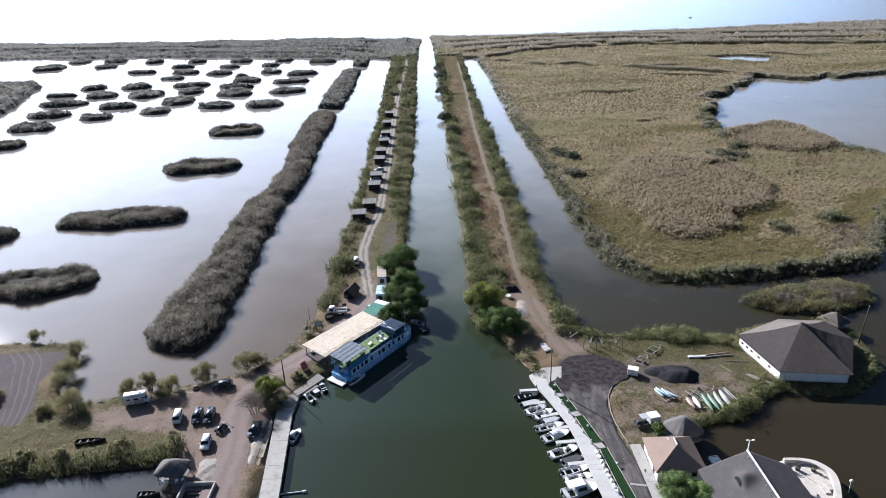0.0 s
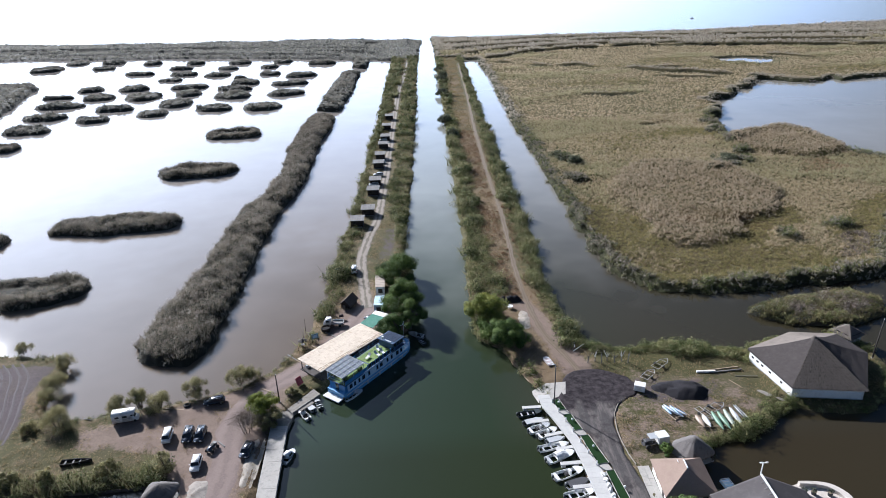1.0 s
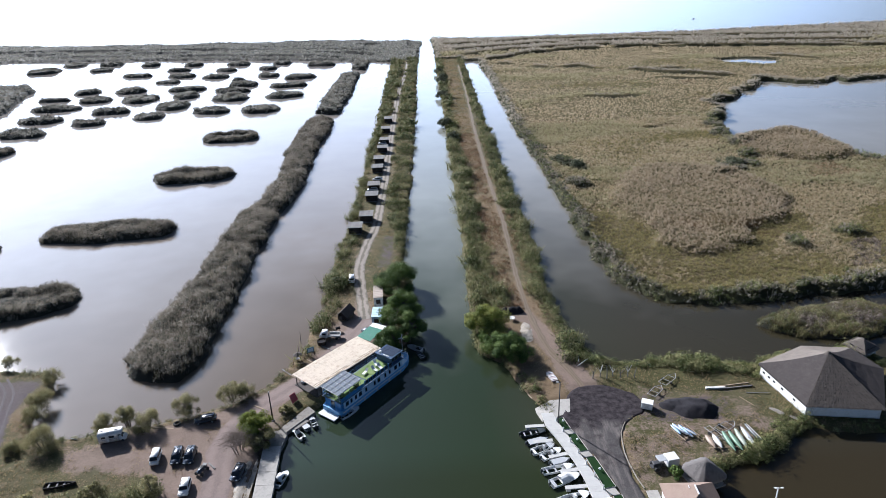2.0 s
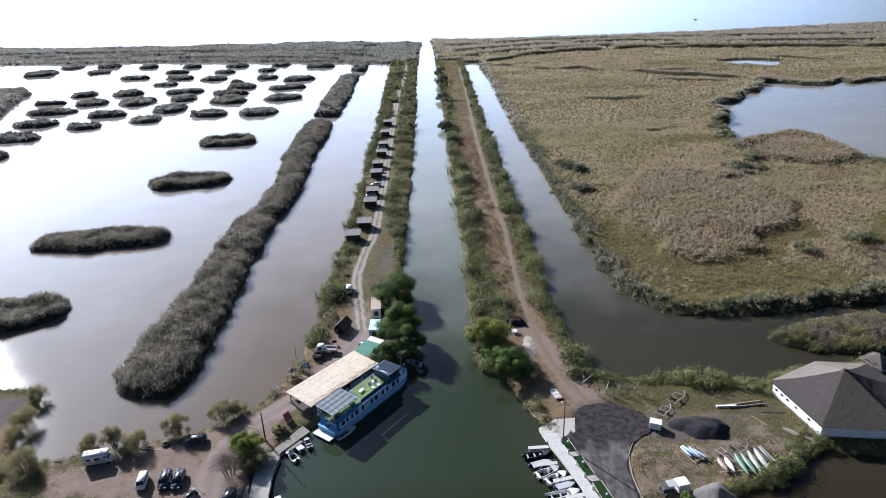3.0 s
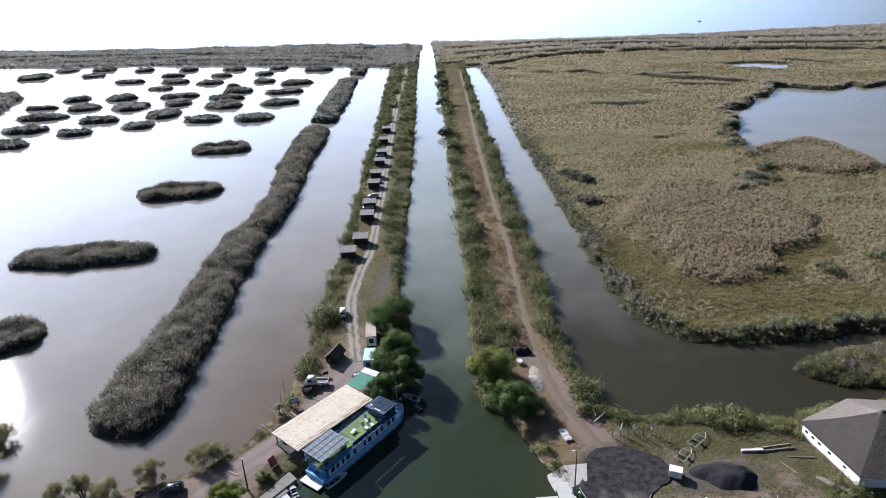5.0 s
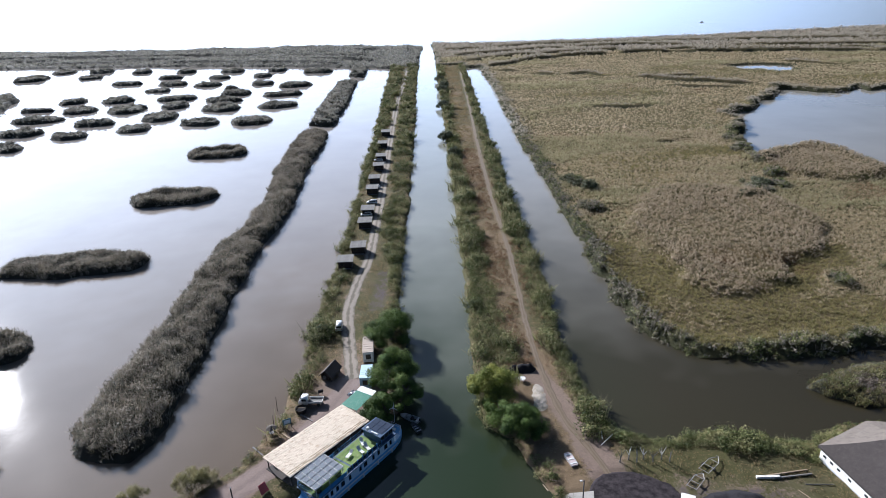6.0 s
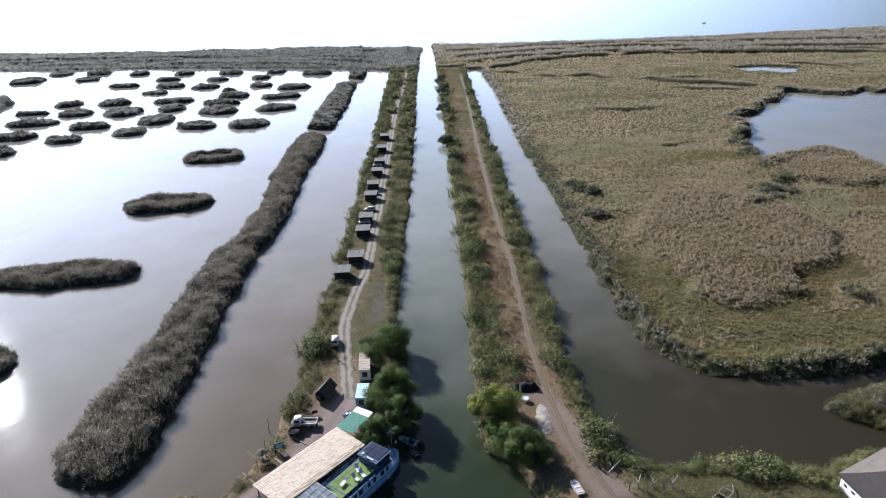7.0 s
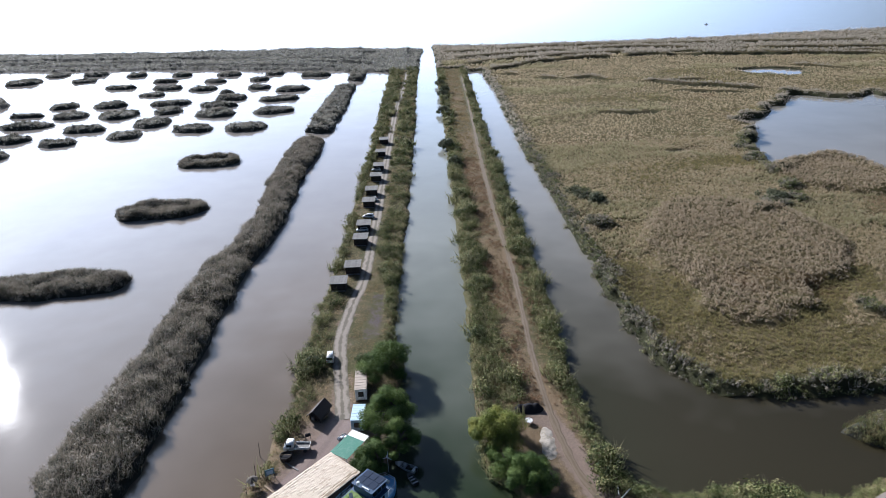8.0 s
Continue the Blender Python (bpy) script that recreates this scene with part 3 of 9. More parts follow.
def east_soot(x, y, d):
    return 0.5 * smooth(inside([(36, 107.5), (38, 116.5), (46, 114.6), (56, 114), (56.5, 107.5), (46, 106.2)], x, y), -1.5, 1)


bank_west = sheet("ground_west", WEST, 0.9, bank_z, GROUND, wobble=0.8, box=(-125, 0, 48, 606), values={"bare": west_bare, "dry": west_dry, "soot": west_soot})
tagged(bank_west, "earth embankment with dry grass and worn parking ground", "ground", kind="structure")
bank_east = sheet("ground_east", EAST, 0.9, bank_z, GROUND, wobble=0.8, box=(4, 95, 48, 606), values={"bare": east_bare, "dry": east_dry, "soot": east_soot})
tagged(bank_east, "earth embankment with straw-dry grass and bare soil", "ground", kind="structure")


def strip(name, line, width, z, material, label, category, step=1.5, ragged=0.35, kind="structure", cells=8):
    """A track along a line, with uneven edges."""
    pts = [Vector((x, y, 0)) for x, y in line]
    fine = []
    for k in range(len(pts) - 1):
        p0, p1, p2, p3 = pts[max(0, k - 1)], pts[k], pts[k + 1], pts[min(len(pts) - 1, k + 2)]
        n = max(2, int((p2 - p1).length / step))
        for i in range(n):
            t = i / n
            fine.append(0.5 * (2 * p1 + (p2 - p0) * t + (2 * p0 - 5 * p1 + 4 * p2 - p3) * t * t + (3 * p1 - p0 - 3 * p2 + p3) * t ** 3))
    fine.append(pts[-1])
    V, across = [], []
    for k, q in enumerate(fine):
        d = (fine[min(k + 1, len(fine) - 1)] - fine[max(k - 1, 0)]).normalized()
        side = Vector((d.y, -d.x, 0))
        for i in range(cells + 1):
            u = 2 * i / cells - 1
            wob = ragged * (float(vnoise(q.x + 40 * (u > 0), q.y, 2.5, 15)) - 0.5) * 2 * abs(u)
            s = q + side * (u * width / 2 + math.copysign(wob, u))
            V.append((s.x, s.y, z - (0.05 if i in (0, cells) else 0)))
            across.append(u)
    F = [(a * (cells + 1) + b, a * (cells + 1) + b + 1, (a + 1) * (cells + 1) + b + 1, (a + 1) * (cells + 1) + b) for a in range(len(fine) - 1) for b in range(cells)]
    ob = new(name, mesh_of(name, V, F, material, True, {"across": across}))
    return tagged(ob, label, category, kind=kind)


strip("road_west", WEST_TRACK[9:], 2.8, 0.96, TRACK, "pale rutted gravel track on the hut embankment", "road")
PARKING = track_material("trodden_earth", (0.085, 0.062, 0.054), (0.195, 0.148, 0.130), (0.105, 0.078, 0.068), (0.23, 0.176, 0.155))
strip("road_yard", WEST_TRACK[:10], 4.6, 0.955, PARKING, "brown trodden earth road through the car park", "road", ragged=0.8)
RUT_EARTH = track_material("rutted_slag_earth", (0.026, 0.021, 0.023), (0.080, 0.066, 0.068), (0.032, 0.026, 0.028), (0.092, 0.076, 0.078))
for shift in (-2.9, -1.5, 0.0, 1.4):
    strip("wheel_rut", [(x + shift + 0.02 * shift * (y - 110), y) for x, y in RUTS], 0.42, 0.93, RUT_EARTH, "faint pale wheel rut in dark slag earth", "wheel rut", ragged=0.3, cells=4)
strip("road_east", EAST_TRACK, 1.0, 0.96, DIRT_TRACK, "worn earth track through dry grass", "road", ragged=0.5)

# ---- far marsh behind the lagoon and the great reed meadow ----
FAR_WEST = [(-1000, 840), (-430, 700), (-247, 668), (-132, 637), (-29, 598), (-6.5, 598), (-5, 690), (-1.5, 742), (-172, 782), (-324, 797), (-515, 850), (-1000, 960)]
FAR_EAST = [(9.6, 598), (9.4, 700), (7, 760), (60, 742), (151, 733), (272, 730), (370, 743), (510, 750), (1100, 830), (1100, 240), (400, 245), (200, 228), (150, 195), (134, 175),
            (124, 160.5), (118, 156.5), (107, 154.8), (87, 152.7), (76, 152), (67, 152.4), (58, 154.5), (52, 160), (49, 166), (47.6, 180), (46.6, 199), (46.6, 260), (45.2, 342), (46, 500), (45, 584), (32, 584), (31.6, 598)]
POND = [(187, 254), (184, 259), (179, 265), (178, 272), (177.5, 286), (175, 299), (171.5, 310), (162, 310.5), (149, 305), (139, 297), (139.5, 304), (143, 314), (146, 324), (141.5, 329), (151, 340), (157, 349), (163.5, 366),
        (161, 379), (168, 384), (175, 384), (187, 399), (193, 413), (203, 415.5), (209, 424), (219, 441), (224, 443), (231, 436), (238, 428), (247, 426), (256, 428.5), (268, 439), (266, 426), (276, 430), (296, 437), (310, 439),
        (460, 500), (460, 300), (280, 252)]
POOL = [(228, 538), (245, 543), (263, 538), (272, 529), (263, 508), (252, 505), (246, 516), (234, 520)]
# steps where taller reeds begin: a line from west to east, rise, depth northwards
LEDGES = [([(150, 501), (162, 490), (174, 480), (188, 474), (197, 467), (210, 462)], 1.5, 14), ([(159, 466), (176, 458), (197, 452)], 0.8, 8), ([(80, 534), (97, 526)], 1.5, 9), ([(103, 528), (119, 527), (129, 513)], 1.6, 9), ([(50, 560), (70, 552)], 1.5, 9),
          ([(96, 412), (112, 405), (128, 407)], 0.9, 8), ([(108, 327), (121, 331)], 1.0, 7), ([(276, 545), (300, 522)], 1.6, 12), ([(165, 500), (190, 502)], 1.0, 7),
          ([(40, 578), (66, 586), (90, 606), (121, 619), (190, 624), (276, 605), (366, 582), (470, 560)], 1.9, 20), ([(34, 612), (80, 634), (160, 648), (250, 628), (330, 600), (440, 590)], 1.4, 16),
          ([(30, 650), (110, 672), (200, 676), (290, 642), (380, 618), (500, 600)], 1.6, 18), ([(20, 690), (130, 708), (260, 690), (420, 660), (540, 655)], 1.3, 20)]
PLUME_BEDS = [[(66, 192), (67.5, 185), (72, 180), (78, 178), (86, 180.5), (93, 184.5), (100, 195), (113, 206), (124, 226), (121, 248), (110, 260), (92, 264), (75, 254), (62, 227)],
              [(138, 297), (149, 305), (162, 310.5), (171.5, 310), (175.5, 299), (178, 286), (178.5, 271), (173, 266), (161, 263), (149.5, 263), (141, 273), (136, 285)]]
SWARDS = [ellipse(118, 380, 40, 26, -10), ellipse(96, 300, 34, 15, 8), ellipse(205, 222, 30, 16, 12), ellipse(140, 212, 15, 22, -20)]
THICKETS = [(119, 256, 7), (128, 262, 6), (111, 250, 4), (133, 275, 5), (106, 183, 4), (126, 190, 5), (137, 290, 5), (57, 272, 4), (56, 245, 5), (157, 356, 5), (148, 341, 6), (143, 322, 5), (136, 307, 6), (170, 389, 6), (186, 402, 6), (206, 424, 8), (222, 447, 8)]
RUST = [(149, 256), (161, 261), (164, 249), (151, 238), (142, 241)]
GREY_SCRUB = [(123, 184), (129.5, 183), (120, 166), (114.5, 167)]


def ledge_rise(x, y, face=False):
    """Height added behind each ledge; or, with face, 1 along the steep front itself."""
    out = np.zeros(np.shape(x))
    for n, (line, rise, depth) in enumerate(LEDGES):
        xs, ys = [q[0] for q in line], [q[1] for q in line]
        s = y - np.interp(x, xs, ys) + 0.016 * depth * 20 * (vnoise(x, y, 11, 90 + n) - 0.5) + 2.0 * (vnoise(x, y, 4, 60 + n) - 0.5)
        ends = smooth(x, xs[0] - 6, xs[0] + 6) * smooth(-x, -xs[-1] - 6, -xs[-1] + 6) * smooth(vnoise(x, y * 0.3, 17, 50 + n), 0.12, 0.4)
        if face:
            out = np.maximum(out, ends * smooth(s, -3.8, -2.2) * smooth(-s, -1.9, -0.6))
        else:
            out = np.maximum(out, rise * ends * smooth(s, -1.0, 1.0) * (1 - smooth(s, 0.35 * depth, depth)))
    return out


def thicket_rise(x, y):
    out = np.zeros(np.shape(x))
    for cx, cy, r in THICKETS:
        out = np.maximum(out, 1 - smooth(np.hypot(x - cx, y - cy) + 3.0 * (vnoise(x, y, 3.5, 58) - 0.5), 0.35 * r, r))
    return out


def plume_bed(x, y):
    return np.maximum(inside(PLUME_BEDS[0], x, y), inside(PLUME_BEDS[1], x, y)) + 5 * (vnoise(x, y, 9, 35) - 0.5) + 2 * (vnoise(x, y, 3, 36) - 0.5)


def far_z(x, y, d):
    lines = np.zeros(np.shape(x))
    for n, inland in enumerate((12, 30, 52, 80, 112)):
        s = d - inland - 7 * (vnoise(x * 0.3, y, 15, 140 + n) - 0.5)
        lines = np.maximum(lines, (2.4 + 0.3 * n) * smooth(s, -1.5, 1.5) * (1 - smooth(s, 6, 17)) * smooth(vnoise(x, y * 0.3, 45, 150 + n), 0.2, 0.5))
    return -0.5 + smooth(d, -0.5, 2.0) * (1.8 + lines + 0.6 * vnoise(x, y, 5, 22))


def meadow_z(x, y, d):
    rim = smooth(d, 0, 1.5) * smooth(-d, -9, -4)
    bed = smooth(plume_bed(x, y), -0.8, 2.2)
    far = smooth(y, 560, 640)
    rim = rim * (1 - smooth(inside(POOL, x, y), -16, -5))
    return -0.5 + smooth(d, -0.5, 1.2) * (0.85 + 0.9 * rim * (1 - 0.5 * far) + 1.5 * bed + 1.5 * thicket_rise(x, y) + ledge_rise(x, y) - 0.8 * ledge_rise(x, y, True) + 0.35 * vnoise(x, y, 2.7, 23) + 0.55 * vnoise(x, y, 8.0, 43) + 0.5 * vnoise(x, y, 15, 24) + 0.6 * far)


far_west = sheet("ground_far_west", FAR_WEST, 2.6, far_z, REED_BODY, wobble=2.5, box=(-620, 2, 590, 860))
tagged(far_west, "distant grey-green reed marsh before the sea", "marsh", kind="structure")
# edge: dark litter on shores and under thickets, painted shade on ledge fronts
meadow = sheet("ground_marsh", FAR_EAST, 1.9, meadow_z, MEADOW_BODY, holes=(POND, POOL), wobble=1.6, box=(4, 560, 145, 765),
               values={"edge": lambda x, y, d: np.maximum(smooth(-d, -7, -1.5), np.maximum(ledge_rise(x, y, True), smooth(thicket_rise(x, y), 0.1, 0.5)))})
tagged(meadow, "wide straw-coloured reed meadow with ponds", "marsh", kind="structure")
x, y = strewn_points(-620, 2, 590, 860, 3.0, 51)
d = shore(FAR_WEST, (), x, y, 2.5)
k = d > 0.3
strew("far_reeds", x[k], y[k], far_z(x[k], y[k], d[k]) - 0.4, 1.5 + 0 * x[k], VAST_PLUMES + FAR_TUFTS[:1], HAZED_REED, 51, None, "distant grey reeds in front of the sea", "reeds")
REED_LABELS = {"marsh_reeds": "straw-coloured marsh reeds", "green_reeds": "grey-green patches of marsh reed", "plumed_reeds": "pale plumed reeds standing taller", "sedge": "low yellow-green sedge in the wet marsh",
               "smooth_sward": "smooth golden sward of fine sedge", "shore_reeds": "grey-green reeds along the marsh edge", "rust_sedge": "rust-brown patch of withered sedge", "dry_scrub": "leafless grey-brown scrub in the reeds"}
for part_no, (bx, gap, tufts, grow) in enumerate((((44, 290, 148, 345), 1.1, PLUMES, 1.0), ((4, 400, 345, 600), 1.95, FAR_PLUMES, 1.45), ((4, 560, 600, 765), 2.5, VAST_PLUMES, 1.55))):
    x, y = strewn_points(*bx, gap, 60 + part_no)
    d = shore(FAR_EAST, (POND, POOL), x, y, 1.6)
    k = (d > -0.25) & (ledge_rise(x, y, True) < 0.3)
    x, y, d = x[k], y[k], d[k]
    z = meadow_z(x, y, d)
    ragged = np.random.RandomState(80 + part_no).rand(len(x))
    thick = thicket_rise(x, y)
    bed = plume_bed(x, y)
    pale = (bed + 2 * (ragged - 0.5) > 0) & (d > -0.25)
    rim = ~pale & ((d < 1.5 + 5 * vnoise(x, y, 9, 33) + 2.0 * (ragged - 0.5)) & (inside(POOL, x, y) < -14) | (thick > 0.3) | (ledge_rise(x, y) + 0.5 * (ragged - 0.5) > 0.9) | (y > 640))
    rust = ~rim & ~pale & (inside(RUST, x, y) + 5 * (vnoise(x, y, 5, 38) - 0.5) + 2 * (ragged - 0.5) > 0)
    dry = ~pale & ~rust & (inside(GREY_SCRUB, x, y) + 3 * (vnoise(x, y, 4, 39) - 0.5) > 0)
    taken = rim | pale | rust | dry
    fringe = ~taken & (y < 206) & (bed > -9 + 8 * (vnoise(x, y, 8, 49) - 0.5) + 2 * (ragged - 0.5))
    wet = fringe | ~taken & ((smooth(-d, -22, -8) * (y < 215) + vnoise(x, y, 22, 28) + 0.4 * (ragged - 0.5) > 1.05) | (vnoise(x * 0.6, y * 1.3, 30, 29) + 0.3 * (ragged - 0.5) > 0.75))
    # paler sward spreads northwards, where haze and backlight lighten the meadow
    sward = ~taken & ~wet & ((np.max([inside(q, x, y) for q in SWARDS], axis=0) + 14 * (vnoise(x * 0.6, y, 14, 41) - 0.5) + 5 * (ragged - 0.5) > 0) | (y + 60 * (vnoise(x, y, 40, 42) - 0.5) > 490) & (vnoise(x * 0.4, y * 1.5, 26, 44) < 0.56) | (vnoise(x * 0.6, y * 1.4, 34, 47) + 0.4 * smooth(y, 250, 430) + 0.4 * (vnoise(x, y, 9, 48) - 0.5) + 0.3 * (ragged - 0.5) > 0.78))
    green = ~taken & ~wet & ~sward & (vnoise(x * 0.55, y * 1.5, 30, 45) + 0.3 * (vnoise(x, y, 7, 46) - 0.5) + 0.2 * (ragged - 0.5) > 0.50 - 0.3 * smooth(y, 470, 510))
    plain = ~taken & ~wet & ~sward & ~green
    if part_no == 0:
        low = ~rim & ~pale
        jog = np.random.RandomState(86).rand(2, len(x)) - 0.5
        for name, sel, m, label in (("low_sedge", low & wet, SEDGE, "short yellow-green sedge in the wet hollows"), ("low_reeds", low & ~wet, MEADOW, "short dense straw under the reeds")):
            strew(name, (x + 1.1 * jog[0])[sel], (y + 1.1 * jog[1])[sel], z[sel] - 0.1, 0.7 + 0.5 * vnoise(x[sel], y[sel], 7, 40), LOW_TUFTS, m, 78, None, label, "sedge")
        bush = rim & (np.random.RandomState(85).rand(len(x)) < 0.42)
        strew("shore_scrub", x[bush], y[bush], z[bush] - 0.1, 0.65 + 0.8 * vnoise(x[bush], y[bush], 5, 37), RIM_SCRUB, BANK_LEAF, 79, None, "olive-green scrub among the reeds of the marsh edge", "scrub")
    for name, sel, m, s in (("marsh_reeds", plain, MEADOW, 0.8), ("green_reeds", green, GREEN_REED, 1.0), ("plumed_reeds", pale, PALE_PLUME, 0.95), ("sedge", wet, SEDGE, 0.6), ("smooth_sward", sward, HAZED_SWARD, 0.62),
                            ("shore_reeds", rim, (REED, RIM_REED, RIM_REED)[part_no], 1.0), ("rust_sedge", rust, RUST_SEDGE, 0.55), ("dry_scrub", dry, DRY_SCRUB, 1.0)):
        if not sel.any():
            continue
        sel = sel & (vnoise(x, y, 6, 26) > (0.0 if name in ("shore_reeds", "smooth_sward", "plumed_reeds") else 0.07))
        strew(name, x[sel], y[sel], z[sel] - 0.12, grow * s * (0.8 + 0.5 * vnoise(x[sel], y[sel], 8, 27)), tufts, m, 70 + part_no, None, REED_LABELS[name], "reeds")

# ---- reed spits and islands in the lagoon ----
SPITS = "grey-green reed spits"
reed_bed("reed_spit", [(-66, 130.5), (-68.2, 136), (-68.8, 146), (-67.2, 157), (-67.4, 165), (-65.8, 174), (-67, 187), (-66.4, 202), (-67, 212), (-66, 228), (-63.2, 236), (-62, 256), (-61.4, 268), (-63, 284), (-64.8, 304), (-65.8, 338), (-65.4, 374), (-58, 379),
                       (-51.5, 374), (-51, 343), (-52.4, 322), (-52, 308), (-50.6, 285), (-49.8, 262), (-50.2, 247), (-51.6, 236), (-53, 222), (-52.6, 204), (-52.7, 190), (-52.5, 175), (-51.6, 160), (-52.2, 146), (-52.3, 134), (-55, 128), (-60, 128.6)],
         2.95, 1.05, "long grey-green reed spit standing in the lagoon", "reed spit", SPITS, seed=81)
reed_bed("reed_spit", [(-65, 396), (-57, 392), (-50.5, 393), (-49.8, 470), (-51, 536), (-65, 533), (-65.5, 476)], 3.0, 1.5, "shorter reed spit standing in the lagoon", "reed spit", SPITS, far=True, seed=82)
reed_bed("reed_spit", [(-61, 564), (-48, 557), (-48.5, 606), (-61, 610)], 3.2, 1.7, "stub of a reed spit near the far marsh", "reed spit", SPITS, far=True, seed=83)
reed_bed("reed_spit", [(-262, 408), (-268, 437), (-285, 490), (-292, 516), (-305, 533), (-340, 533), (-345, 500), (-312, 490), (-310, 400)], 3.0, 2.2, "slanting reed spit on the lagoon's far side", "reed spit", SPITS, far=True, step=1.6, seed=84)
# east, north, half length, half depth, turn, hollow
NEAR_ISLANDS = [(-100, 343, 14.3, 9.5, 0, 0.9), (-97, 277, 17.5, 9.0, 12, 0.5), (-106, 216, 22.5, 8.5, 4, 0.1), (-108, 167, 15.5, 9.0, 3, 0.8), (-146, 204, 9.5, 7.0, 0, 0), (-214, 329, 12, 8, 15, 0.7)]
MID_ISLANDS = [(-198, 532, 9.0, 8), (-244, 499, 9.1, 10), (-223, 465, 10.4, 11), (-212, 496, 11.0, 11), (-192, 462, 12.0, 14), (-253, 470, 10.3, 4), (-236, 438, 16.8, 8.9), (-194, 423, 11.7, 8.2),
               (-164, 404, 9.6, 10), (-228, 404, 13.5, 10), (-194, 392, 9.8, 8.4), (-220, 369, 13.4, 9.3), (-171, 495, 13.9, 10), (-163, 468, 9.4, 11), (-160, 434, 9.9, 14), (-130, 413, 11.2, 9),
               (-143, 529, 5.9, 4), (-133, 506, 10.8, 8), (-135, 481, 12.9, 8), (-129, 454, 12.6, 11), (-99, 497, 13.4, 9), (-94, 456, 12.3, 10), (-100, 412, 11.8, 11)]
FAR_ISLANDS = [(-337, 616, 13.1, 16), (-327, 654, 10.5, 13), (-285, 614, 9.5, 11), (-291, 649, 10.6, 11), (-249, 635, 8.3, 11), (-236, 570, 11.5, 7.2), (-210, 593, 10.3, 6.3), (-196, 560, 11.7, 9),
               (-207, 625, 8.3, 9), (-166, 549, 10.2, 8), (-167, 584, 10, 7.8), (-165, 618, 10.3, 9), (-132, 585, 7.7, 7.8), (-123, 546, 8.5, 9), (-126, 615, 8.5, 11), (-89, 598, 12, 11), (-96, 532, 12.4, 9)]
for n, (cx, cy, a, b, turn, hollow) in enumerate(NEAR_ISLANDS):
    reed_bed("reed_island", ellipse(cx - 1.0, cy + 0.6, a * 0.95, b * 0.95, turn, 2.6), 2.5, 0.95, "hollow ring of grey-green reeds in the lagoon" if hollow > 0.4 else "dense oval island of grey-green reeds", "reed island", "reed islands in the lagoon", hollow, 0.9, 1.3, seed=90 + n)
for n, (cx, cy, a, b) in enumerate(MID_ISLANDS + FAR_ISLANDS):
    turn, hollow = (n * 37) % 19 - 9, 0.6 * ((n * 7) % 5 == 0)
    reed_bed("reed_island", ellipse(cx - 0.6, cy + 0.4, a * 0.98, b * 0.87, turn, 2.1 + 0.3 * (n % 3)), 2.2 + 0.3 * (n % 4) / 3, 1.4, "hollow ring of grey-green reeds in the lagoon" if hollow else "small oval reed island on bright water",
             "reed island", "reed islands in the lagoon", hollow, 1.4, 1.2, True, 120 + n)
reed_bed("reed_island", [(74.6, 141), (82, 134.5), (95, 132), (106, 137), (110, 143.5), (104, 149.5), (88, 147)], 2.1, 0.85, "low tawny reed island in the east channel", "reed island", "reed islands in the lagoon", 0.1, 0.8, 0.8, seed=88, blades=TAWNY_REED)
x, y = strewn_points(80, 106, 133, 149, 1.0, 89)
k = (inside([(80, 140.5), (86, 137.2), (96, 135.5), (104, 138.5), (106, 143), (101, 146.2), (89, 144.6)], x, y) + 4 * (vnoise(x, y, 4, 87) - 0.5) > 0) & (np.random.RandomState(90).rand(len(x)) < 0.75)
strew("dry_scrub", x[k], y[k], 1.0 + 0.5 * vnoise(x[k], y[k], 3, 86), 0.75 + 0.6 * vnoise(x[k], y[k], 4, 85), RIM_SCRUB, DRY_SCRUB, 92, None, "leafless grey-brown scrub in the reed island's middle", "scrub")


# ---- scrub and reeds along the embankments ----
def hedge(name, x0, x1, y0, y1, gap, shape, outline, label, seed, grow=1.0, reeds=0.4, far=False):
    """Scrub where shape(x, y) is above 0.5, with reeds among it."""
    x, y = strewn_points(x0, x1, y0, y1, gap, seed)
    d = shore(outline, (), x, y, 0.8)
    k = (d > -0.3) & (shape(x, y) + 0.5 * (vnoise(x, y, 4, seed) - 0.5) > 0.5)
    x, y, d = x[k], y[k], d[k]
    z = np.maximum(bank_z(x, y, d) - 0.25, 0)
    r = np.random.RandomState(seed)
    leafy = r.rand(len(x)) > reeds
    size = grow * (0.5 + 1.7 * vnoise(x, y, 4.5, seed + 1) ** 2.2 + 0.35 * r.rand(len(x)))
    strew(name, x[leafy], y[leafy], z[leafy], size[leafy], FAR_SCRUB if far else SCRUB, BANK_LEAF, seed, None, label, "scrub")
    strew("bank_reeds", x[~leafy], y[~leafy], z[~leafy], size[~leafy] * 1.05, FAR_TUFTS if far else TUFTS, BANK_REED, seed + 1, None, "grey-green reeds on the canal bank", "reeds")


def brown_weeds():
    x, y = strewn_points(16, 29, 152, 330, 0.95, 251)
    d = shore(EAST, (), x, y, 0.8)
    k = (along(EAST_TRACK, x, y) > 1.0) & (vnoise(x, y, 5, 252) + 0.5 * (vnoise(x, y, 1.6, 253) - 0.5) > 0.36)
    x, y, d = x[k], y[k], d[k]
    strew("dry_weeds", x, y, bank_z(x, y, d) - 0.08, 0.42 + 0.4 * vnoise(x, y, 4, 254), RIM_SCRUB[:3] + LOW_TUFTS, RUST_SEDGE, 255, None, "withered brown weeds beside the earth track", "weeds")


brown_weeds()


def band(centre, half):
    return lambda x, y: 1.0 - 0.5 * np.abs(x - np.interp(y, *centre)) / np.interp(y, *half)


